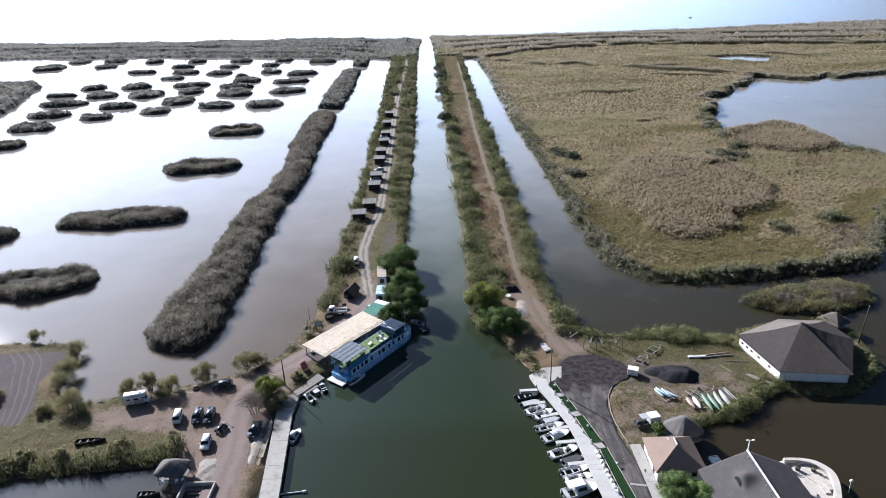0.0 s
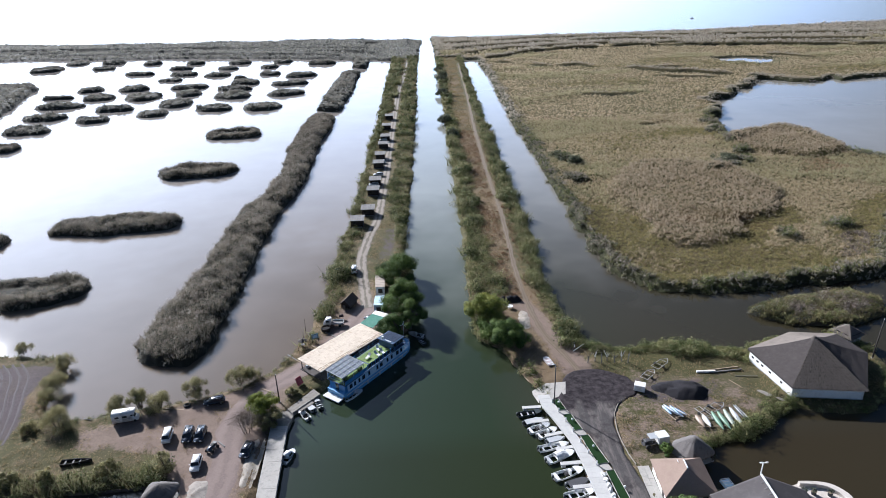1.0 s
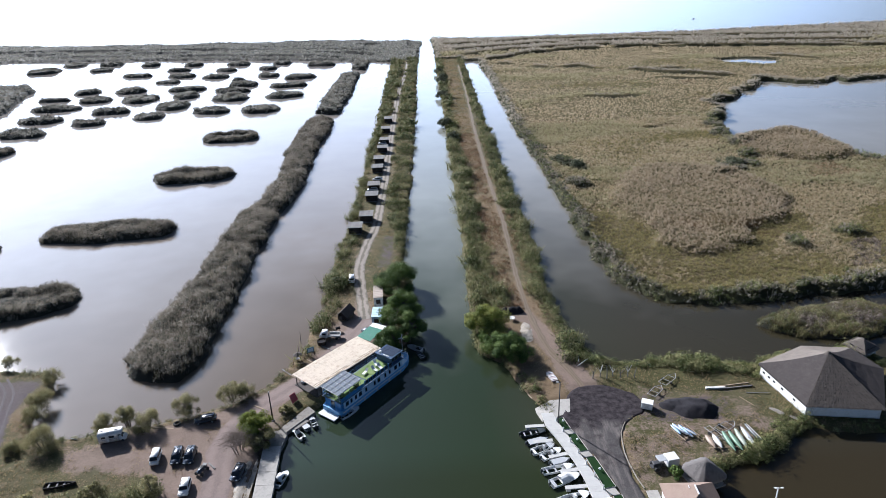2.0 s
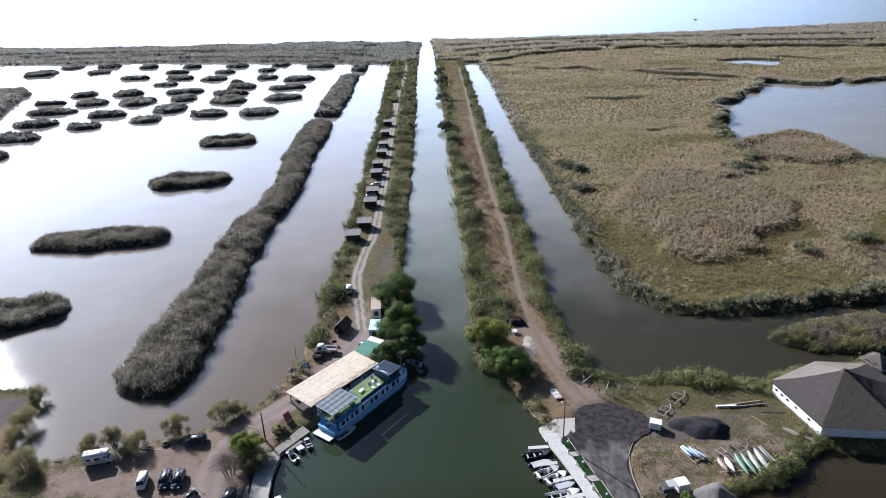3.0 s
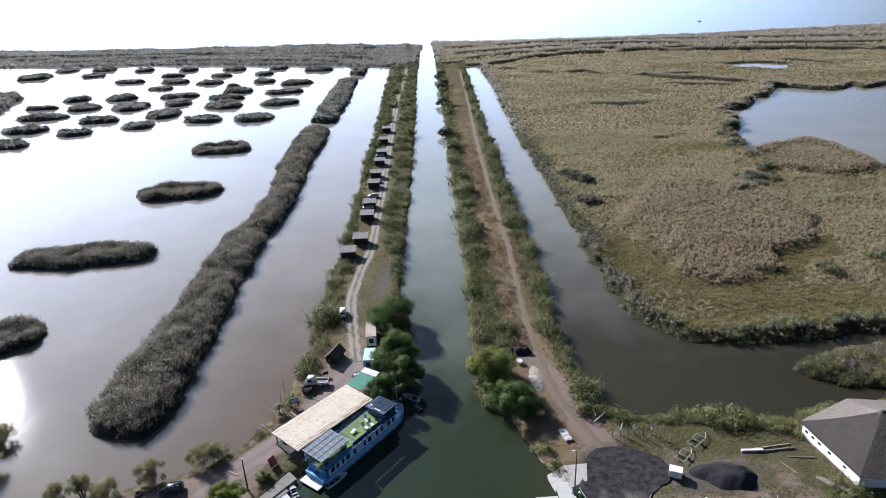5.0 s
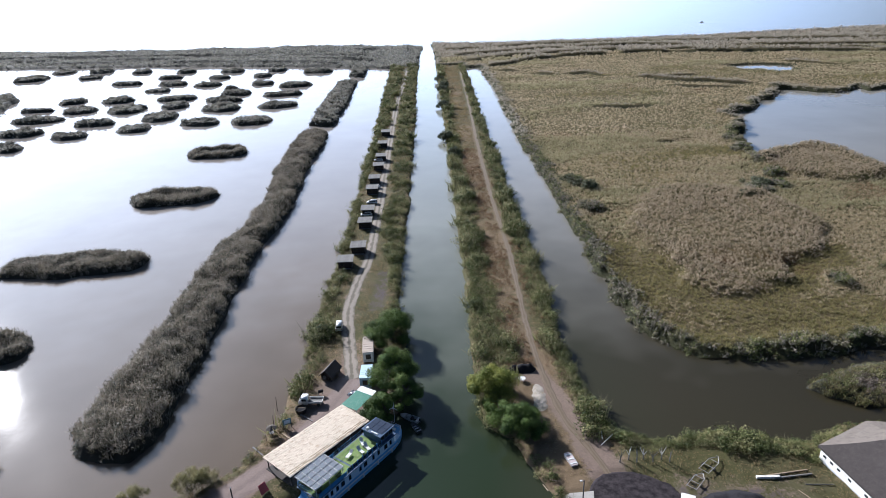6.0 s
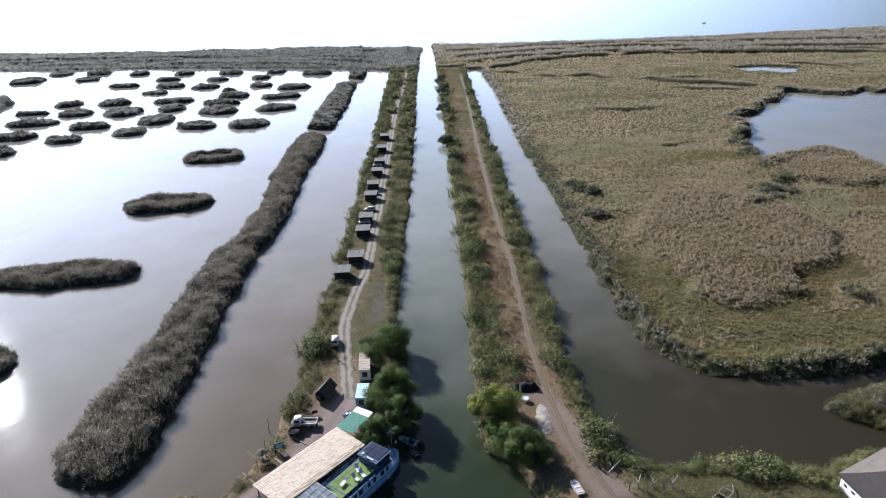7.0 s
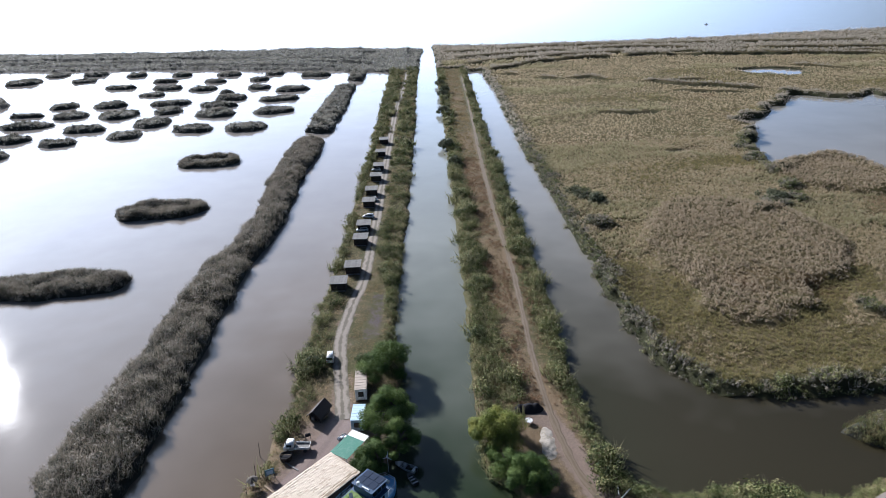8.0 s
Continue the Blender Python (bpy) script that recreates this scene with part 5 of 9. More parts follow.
for k, (x, y, h, r) in enumerate(((9.6, 350, 4.0, 3.6), (10.0, 427, 4.2, 3.8), (10.8, 480, 4.4, 3.6), (12.4, 492, 4.4, 3.6), (12.6, 321, 3.4, 3.2), (10.0, 520, 4.0, 3.6), (60.0, 268.0, 2.4, 4.0), (55.0, 275.0, 2.2, 4.4), (121, 262, 2.5, 5.0))):
    tree("bank_bush", x, y, h, r, GREY_BUSH, "dark rounded bush on the embankment" if x < 40 else "grey bush in the reed meadow", 60 + k, count=1900, stems=3, lumps=26, leaf=0.26, flat=1.1, category="bush", group="bushes on the far banks")


# ---- cars ----
def car(x, y, turn, paint, label, length=4.15, width=1.7, height=1.45, style="suv", base=0.95):
    """Front towards local +y."""
    top = thing("van" if style == "van" else "car", x, y, base, turn, label, "van" if style == "van" else "car", "parked vehicles")
    L, W, H = length / 2, width / 2, height
    belt = 0.62 * H
    nose = {"suv": 0.58 * L, "hatch": 0.55 * L, "van": 0.82 * L}[style]
    tail = {"suv": -0.93 * L, "hatch": -0.90 * L, "van": -0.98 * L}[style]
    bm = profile(shape(), [(-L, 0.32), (-L, belt * 0.96), (-0.9 * L, belt), (nose, belt), (0.9 * L, belt * 0.84), (L, 0.62 * belt), (L, 0.3)], -W, W)
    bmesh.ops.bevel(bm, geom=list(bm.edges), offset=0.07, segments=2, affect="EDGES")
    body = part("body", bm, paint, top, shade=True)
    front, back = nose - 0.34 * L * (0.75 if style == "van" else 1), tail + 0.1 * L
    bm = profile(shape(), [(tail, belt - 0.03), (back, H), (front, H), (nose, belt - 0.03)], -W * 0.95, W * 0.95, 0.16)
    bmesh.ops.bevel(bm, geom=list(bm.edges), offset=0.05, segments=2, affect="EDGES")
    cabin = part("cabin", bm, paint, top, shade=True)
    for side in (-1, 1):
        a, b = side * W * 0.955, side * W * 0.83
        for y0, y1, t0, t1 in ((back * 0.96, 0.02, back + 0.1, 0.02), (0.08, nose - 0.12, 0.08, front - 0.05)):
            q = [(a, y0, belt + 0.03), (a, y1, belt + 0.03), (b, t1, H - 0.09), (b, t0, H - 0.09)]
            part("side_window", plate(shape(), *(q if side < 0 else q[::-1]), -0.015), GLASS, cabin, "dark tinted glass")
        for yy in (0.62 * L, -0.6 * L):
            wheel = part("tyre", rod(shape(), (side * (W - 0.2), yy, 0.31), (side * (W + 0.01), yy, 0.31), 0.33, n=14), RUBBER, top, "black rubber tyre", True)
            part("rim", rod(shape(), (side * (W + 0.005), yy, 0.31), (side * (W + 0.025), yy, 0.31), 0.2, n=10), STEEL, wheel)
        part("headlight", box(shape(), side * W * 0.55 - 0.18, side * W * 0.55 + 0.18, L - 0.06, L + 0.01, belt * 0.62, belt * 0.82, 0.02), LENS, body)
        part("tail_light", box(shape(), side * W * 0.8 - 0.1, side * W * 0.8 + 0.1, -L - 0.012, -L + 0.05, belt * 0.7, belt * 0.92, 0.02), RED_LENS, body)
        part("mirror", box(shape(), side * W - 0.04 + side * 0.08, side * W + 0.04 + side * 0.12, nose - 0.45, nose - 0.3, belt, belt + 0.13, 0.02), paint, body)
    part("windscreen", plate(shape(), (-W * 0.86, nose - 0.02, belt + 0.06), (W * 0.86, nose - 0.02, belt + 0.06), (W * 0.76, front + 0.04, H - 0.05), (-W * 0.76, front + 0.04, H - 0.05), 0.03), GLASS, cabin, "dark tinted glass")
    part("rear_window", plate(shape(), (W * 0.84, tail + 0.01, belt + 0.08), (-W * 0.84, tail + 0.01, belt + 0.08), (-W * 0.76, back - 0.05, H - 0.09), (W * 0.76, back - 0.05, H - 0.09), 0.03), GLASS, cabin, "dark tinted glass")
    if style != "van":
        for side in (-1, 1):
            part("roof_rail", box(shape(), side * W * 0.68 - 0.02, side * W * 0.68 + 0.02, back + 0.2, front - 0.1, H, H + 0.05), DARK_STEEL, cabin)
    return top


suv = car(-46.2, 103.4, 186, CAR_BLACK, "dark blue estate car on trodden earth")
copy_thing(suv, pose(-43.9, 103.3, 0.95, 0, 0, 184))
car(-49.9, 103.2, 188, CAR_WHITE, "white delivery van behind a thin tree", 3.5, 1.5, 1.6, "van")
car(-42.3, 95.6, 186, CAR_WHITE, "white hatchback beside dark shrubs", 3.7, 1.6, 1.4, "hatch")
car(-44.2, 113.4, 102, CAR_BLACK, "black saloon by the lagoon bushes", 4.1, 1.65, 1.35, "hatch")
car(-34.2, 98.4, 172, CAR_BLACK, "black car half under the bare tree", 3.8, 1.65, 1.45, "suv")
car(-14.9, 143.1, 50, CAR_BLACK, "dark car parked at the green awning", 4.4, 1.85, 1.55, "suv")
car(-21.9, 171.2, 4, CAR_WHITE, "white van on the track's verge", 3.7, 1.6, 1.7, "van")
for x, y, a in ((-21.4, 247.6, 95), (-20.4, 260.0, 80), (-20.4, 277.5, 100), (-21.4, 315.8, 85)):
    car(x, y, a, CAR_WHITE, "small white car parked between dark huts", 4.0, 1.7, 1.45, "hatch")


def camper():
    top = thing("camper_van", -59.9, 109.1, 0.95, -79, "white alcove camper van casting a dark shadow", "camper van", "parked vehicles")
    bm = profile(shape(), [(-3.1, 0.45), (-3.1, 2.75), (-2.95, 2.9), (2.25, 2.9), (2.5, 2.75), (2.45, 2.15), (1.55, 1.95), (1.5, 0.45)], -1.1, 1.1)
    bmesh.ops.bevel(bm, geom=list(bm.edges), offset=0.06, segments=2, affect="EDGES")
    shell = part("body", bm, PAINT_WHITE, top, shade=True)
    bm = profile(shape(), [(1.4, 0.4), (1.4, 1.95), (1.95, 1.9), (2.55, 1.15), (3.15, 1.0), (3.25, 0.45)], -0.95, 0.95, 0.1)
    bmesh.ops.bevel(bm, geom=list(bm.edges), offset=0.06, segments=2, affect="EDGES")
    cab = part("cab", bm, PAINT_WHITE, top, shade=True)
    part("windscreen", plate(shape(), (-0.78, 2.53, 1.22), (0.78, 2.53, 1.22), (0.72, 2.02, 1.87), (-0.72, 2.02, 1.87), 0.03), GLASS, cab)
    for side in (-1, 1):
        for y0, y1, z0, z1 in ((-2.3, -1.3, 1.6, 2.15), (-0.5, 0.7, 1.6, 2.15), (1.6, 2.2, 1.95, 2.0)):
            part("side_window", box(shape(), side * 1.1 - 0.012, side * 1.1 + 0.012, y0, y1, z0, max(z1, z0 + 0.3), 0.0), GLASS, shell)
        for y in (-2.0, 2.35):
            part("tyre", rod(shape(), (side * 0.78, y, 0.34), (side * 1.02, y, 0.34), 0.35, n=14), RUBBER, top)
        part("stripe", box(shape(), side * 1.1 - 0.008, side * 1.1 + 0.008, -3.0, 1.4, 1.2, 1.32), surface("grey_stripe", (0.2, 0.22, 0.25), (0.3, 0.32, 0.35), 1.0, 0.5), shell)
    part("door", box(shape(), 1.09, 1.115, -1.2, -0.6, 0.6, 2.2), PAINT_WHITE, shell)
    for x, y in ((-0.4, -2.2), (0.35, -0.6), (-0.3, 1.0)):
        part("roof_hatch", box(shape(), x - 0.3, x + 0.3, y - 0.35, y + 0.35, 2.88, 3.0, 0.03), GEL_GREY, shell)
    part("awning", rod(shape(), (1.16, -2.6, 2.7), (1.16, 1.2, 2.7), 0.07), PAINT_WHITE, shell)
    top.scale = (0.8, 0.74, 0.8)


camper()


def pickup():
    top = thing("pickup_truck", -24.1, 142.0, 0.95, 88, "small white flatbed truck with an open load bed", "truck", "parked vehicles")
    bm = profile(shape(), [(0.5, 0.45), (0.5, 1.85), (0.65, 1.95), (1.7, 1.95), (2.15, 1.25), (2.3, 1.1), (2.3, 0.4)], -0.88, 0.88, 0.05)
    bmesh.ops.bevel(bm, geom=list(bm.edges), offset=0.06, segments=2, affect="EDGES")
    cab = part("cab", bm, CAR_WHITE, top, shade=True)
    part("windscreen", plate(shape(), (-0.75, 2.15, 1.3), (0.75, 2.15, 1.3), (0.7, 1.75, 1.87), (-0.7, 1.75, 1.87), 0.03), GLASS, cab)
    for side in (-1, 1):
        part("side_window", box(shape(), side * 0.86 - 0.012, side * 0.86 + 0.012, 0.75, 1.65, 1.25, 1.75), GLASS, cab)
        part("side_board", box(shape(), side * 0.9 - 0.03, side * 0.9 + 0.03, -2.4, 0.4, 0.8, 1.15), PAINT_WHITE, top)
        for y in (-1.6, 1.5):
            part("tyre", rod(shape(), (side * 0.66, y, 0.32), (side * 0.88, y, 0.32), 0.33, n=12), RUBBER, top)
    part("load_bed", box(shape(), -0.9, 0.9, -2.4, 0.42, 0.7, 0.8), WOOD_GREY, top)
    part("tail_board", box(shape(), -0.9, 0.9, -2.44, -2.38, 0.8, 1.15), PAINT_WHITE, top)
    part("chassis", box(shape(), -0.4, 0.4, -2.3, 2.1, 0.4, 0.7), DARK_STEEL, top)


pickup()


def buggy():
    top = thing("quad_bike", -40.7, 99.6, 0.95, 160, "dark off-road quad bike on bare earth", "quad bike", "parked vehicles")
    bm = profile(shape(), [(-1.1, 0.5), (-1.0, 0.95), (-0.2, 0.85), (0.3, 1.05), (1.1, 0.8), (1.15, 0.45)], -0.4, 0.4)
    bmesh.ops.bevel(bm, geom=list(bm.edges), offset=0.08, segments=2, affect="EDGES")
    part("body", bm, CAR_BLACK, top, shade=True)
    part("seat", box(shape(), -0.22, 0.22, -0.7, 0.15, 0.9, 1.05, 0.05), RUBBER, top)
    part("handlebar", rod(shape(), (-0.45, 0.45, 1.2), (0.45, 0.45, 1.2), 0.03), DARK_STEEL, top)
    for x in (-0.55, 0.55):
        for y in (-0.75, 0.8):
            part("tyre", rod(shape(), (x - 0.15, y, 0.32), (x + 0.15, y, 0.32), 0.33, n=12), RUBBER, top)
    part("rack", box(shape(), -0.4, 0.4, -1.15, -0.6, 1.0, 1.04), DARK_STEEL, top)


buggy()


# ---- boats: bow towards local +y ----
def hull_rings(L, B, D, bow=2.2, stern=0.86, rise=0.25, floor=0.2, n=10, skin=0.07):
    out = []
    for k in range(n + 1):
        s = k / n
        w = max(0.02, B / 2 * (stern + (1 - stern) * min(1, s * 3)) * (1 - s ** bow * 0.985))
        z = D * (1 + rise * s * s)
        keel = 0.30 * D * max(0, s - 0.55) ** 2 * 4 - 0.12
        y = -L / 2 + L * s
        inner = max(0.01, w - skin)
        fl = max(floor * D + keel * 0.6, keel + 0.05)
        out.append([(-w, y, z), (-w * 0.82, y, keel + 0.28 * D), (0, y, keel), (w * 0.82, y, keel + 0.28 * D), (w, y, z),
                    (inner, y, z), (inner * 0.8, y, fl), (-inner * 0.8, y, fl), (-inner, y, z)])
    return out


def loft(bm, rings, close=True):
    rows = [[bm.verts.new(q) for q in ring] for ring in rings]
    n = len(rings[0])
    for a, b in zip(rows, rows[1:]):
        for k in range(n):
            bm.faces.new((a[k], a[(k + 1) % n], b[(k + 1) % n], b[k]))
    if close:
        bm.faces.new(rows[0][:5])
        bm.faces.new([rows[0][0], rows[0][4], *rows[0][5:]])
    return bm


def outboard(top, L, D, material=None):
    m = part("outboard_motor", box(shape(), -0.16, 0.16, -L / 2 - 0.38, -L / 2 - 0.02, D * 0.75, D + 0.42, 0.06), material or GEL_DARK, top, "dark outboard motor")
    part("leg", box(shape(), -0.06, 0.06, -L / 2 - 0.3, -L / 2 - 0.14, -0.45, D * 0.76), DARK_STEEL, m)


def boat(x, y, turn, L, B, label, style="open", hull=None, deck=None, z=-0.1, name="motor_boat", group="moored boats", motor=True, D=0.62, category="boat"):
    top = thing(name, x, y, z, turn, label, category, group)
    hull, deck = hull or GEL_WHITE, deck or GEL_WHITE
    part("hull", loft(shape(), hull_rings(L, B, D)), hull, top, shade=False)
    W = B / 2
    if style in ("open", "console", "cabin", "cruiser", "canopy"):
        f = [(-W * 0.93, 0.20 * L), (W * 0.93, 0.20 * L), (W * 0.72, 0.33 * L), (W * 0.40, 0.42 * L), (0.03, 0.49 * L), (-0.03, 0.49 * L), (-W * 0.40, 0.42 * L), (-W * 0.72, 0.33 * L)]
        part("foredeck", prism(shape(), f, D * 1.04, D * 1.16), deck, top)
    if style in ("open", "row"):
        for yy in (-0.36 * L, -0.1 * L, 0.12 * L):
            part("bench", box(shape(), -W * 0.88, W * 0.88, yy - 0.14, yy + 0.14, D * 0.68, D * 0.76), WOOD_GREY if style == "row" else GEL_GREY, top)
    if style == "console":
        part("console", box(shape(), -0.35, 0.35, -0.05, 0.35, D * 0.3, D + 0.45, 0.05), deck, top)
        part("windshield", plate(shape(), (-0.36, 0.36, D + 0.42), (0.36, 0.36, D + 0.42), (0.3, 0.16, D + 0.78), (-0.3, 0.16, D + 0.78), 0.02), GLASS, top)
        part("seat", box(shape(), -0.4, 0.4, -0.75, -0.35, D * 0.3, D + 0.12, 0.05), RUBBER, top, "black cushioned seat")
        part("stern_bench", box(shape(), -W * 0.85, W * 0.85, -0.47 * L, -0.36 * L, D * 0.4, D * 0.95, 0.03), GEL_WHITE, top)
    if style in ("cabin", "cruiser"):
        h = 0.85 if style == "cabin" else 1.25
        bm = profile(shape(), [(-0.22 * L, D * 0.8), (-0.2 * L, D + h), (0.08 * L, D + h), (0.24 * L, D * 1.1)], -W * 0.78, W * 0.78, 0.2)
        bmesh.ops.bevel(bm, geom=list(bm.edges), offset=0.05, segments=2, affect="EDGES")
        c = part("cabin", bm, deck, top, shade=True)
        part("windscreen", plate(shape(), (-W * 0.62, 0.235 * L, D * 1.1 + 0.08), (W * 0.62, 0.235 * L, D * 1.1 + 0.08), (W * 0.55, 0.1 * L, D + h - 0.1), (-W * 0.55, 0.1 * L, D + h - 0.1), 0.03), GLASS, c)
        for side in (-1, 1):
            q = [(side * W * 0.735, -0.16 * L, D + 0.35 * h), (side * W * 0.735, 0.1 * L, D + 0.35 * h), (side * W * 0.66, 0.06 * L, D + 0.85 * h), (side * W * 0.66, -0.15 * L, D + 0.85 * h)]
            part("side_window", plate(shape(), *(q if side < 0 else q[::-1]), -0.02), GLASS, c)
        part("cockpit_seat", box(shape(), -W * 0.8, W * 0.8, -0.46 * L, -0.36 * L, D * 0.4, D * 1.0, 0.04), GEL_GREY, top)
    if style == "cruiser":
        part("canopy_top", box(shape(), -W * 0.7, W * 0.7, -0.4 * L, 0.06 * L, D + 1.55, D + 1.63, 0.03), GEL_WHITE, top)
        part("life_raft", box(shape(), -0.35, 0.35, 0.0, 0.55, D + 1.27, D + 1.5, 0.06), RED, top, "red cover on the cabin roof")
        for sx in (-W * 0.6, W * 0.6):
            part("canopy_post", rod(shape(), (sx, -0.38 * L, D), (sx, -0.38 * L, D + 1.57), 0.025), STEEL, top)
    if style == "canopy":
        bm = shape()
        loft(bm, [[(W * 0.9 * math.cos(a), yy, D + hh * math.sin(a)) for a in np.linspace(0, math.pi, 7)] for yy, hh in ((-0.2 * L, 0.75), (0.02 * L, 0.9), (0.2 * L, 0.35))], False)
        part("tarpaulin", bm, GEL_WHITE, top, "white tarpaulin canopy")
        part("stern_seat", box(shape(), -W * 0.8, W * 0.8, -0.46 * L, -0.36 * L, D * 0.4, D * 0.95, 0.03), GEL_GREY, top)
    if style == "covered":
        part("cover", prism(shape(), [(-W * 0.9, -0.42 * L), (W * 0.9, -0.42 * L), (W * 0.9, 0.2 * L), (0, 0.48 * L), (-W * 0.9, 0.2 * L)], D, D + 0.12), deck, top, "taut cover over the cockpit")
    if motor:
        outboard(top, L, D)
    return top


boat(17.5, 106.5, -80, 4.8, 1.6, "dark low boat moored at the quay", "open", GEL_DARK, GEL_DARK)
boat(17.9, 104.1, -74, 4.2, 1.5, "dark green boat with a grey deck", "covered", GEL_DARK, GEL_GREY)
boat(18.6, 102.2, -66, 4.6, 1.8, "white boat with black seats at the quay", "console", GEL_WHITE, GEL_GREY)
boat(19.8, 100.8, -60, 4.4, 1.8, "white open motor boat moored at the quay", "console")
boat(20.9, 98.7, -74, 3.6, 1.4, "small grey tender between two fingers", "covered", GEL_WHITE, GEL_GREY)
boat(20.3, 97.0, -78, 5.7, 1.7, "long white open boat with benches", "open", GEL_WHITE, GEL_WHITE)
boat(21.0, 94.5, -68, 5.7, 2.1, "white boat under a folded canopy", "canopy")
boat(21.6, 90.3, -71, 5.8, 2.1, "white sport boat with a windshield", "console")
boat(22.7, 88.0, -72, 4.4, 1.7, "white boat with a dark cockpit cover", "covered", GEL_WHITE, DARK_STEEL)
boat(22.5, 85.6, -76, 5.3, 1.9, "white open boat beside its neighbour", "open")
boat(22.8, 83.7, -77, 5.2, 1.8, "white narrow motor boat at the quay", "console")
boat(22.5, 80.9, -75, 6.6, 2.5, "white cabin cruiser with a red roof cover", "cruiser", D=0.8)
boat(-26.8, 97.7, -22, 3.9, 1.7, "white cabin boat moored along the pier", "cabin")
boat(-26.0, 109.3, 38, 3.8, 1.5, "white open boat at the small jetty", "console")
boat(-25.3, 111.6, 40, 3.4, 1.4, "grey covered boat at the small jetty", "covered", GEL_GREY, GEL_GREY)
boat(-23.6, 112.4, 25, 3.2, 1.3, "dark dinghy with an engine", "open", GEL_DARK, GEL_GREY)
boat(-16.9, 114.9, -48, 4.4, 1.7, "white dinghy tied to the houseboat's side", "open", motor=True)
boat(-4.4, 137.0, 60, 4.2, 1.6, "grey motor boat in the willow's shade", "console", GEL_GREY, GEL_GREY)
boat(-3.2, 134.0, 30, 3.0, 1.3, "small dark dinghy at the bow", "open", GEL_DARK, GEL_DARK, motor=False)
boat(-64.0, 97.8, -84, 5.2, 1.5, "dark rowing boat lying on the grass", "row", WOOD_DARK, z=0.85, name="rowing_boat", group="", motor=False)
boat(-48.7, 84.7, -88, 3.6, 1.3, "old dark rowing boat at the inlet", "row", WOOD_DARK, name="rowing_boat", group="", motor=False)
punt = thing("punt", 23.7, 122.6, 1.0, 14, "faded pinkish flat-bottomed punt on the grass", "punt")
part("hull", prism(shape(), [(-0.62, -1.7), (0.62, -1.7), (0.7, 0.9), (0.45, 1.6), (-0.45, 1.6), (-0.7, 0.9)], 0.05, 0.3), FADED_PINK, punt)
for sx in (-0.66, 0.6):
    part("gunwale", box(shape(), sx, sx + 0.07, -1.7, 1.0, 0.3, 0.42), GEL_GREY, punt)
for yy in (-1.2, -0.1, 1.0):
    part("thwart", box(shape(), -0.6, 0.6, yy - 0.12, yy + 0.12, 0.31, 0.37), GEL_WHITE, punt)
boat(342.4, 880.0, 70, 4.6, 1.8, "far motor boat out on the pale sea", "cabin", GEL_WHITE, GEL_GREY, group="", motor=False, D=0.5)
raft = thing("paddle_raft", 46.7, 86.2, 0.0, 8, "pale railed raft floating behind the house", "raft")
part("float", box(shape(), -0.8, 0.8, -1.1, 1.1, -0.1, 0.25, 0.06), PALE_BLUE, raft)
for sx in (-0.7, 0.7):
    part("rail", box(shape(), sx - 0.04, sx + 0.04, -1.0, 1.0, 0.5, 0.57), GEL_WHITE, raft)
for yy in (-0.95, -0.3, 0.35, 0.95):
    part("slat", box(shape(), -0.7, 0.7, yy - 0.06, yy + 0.06, 0.5, 0.56), GEL_WHITE, raft)
    part("post", box(shape(), -0.72, -0.66, yy - 0.03, yy + 0.03, 0.2, 0.55), GEL_WHITE, raft)


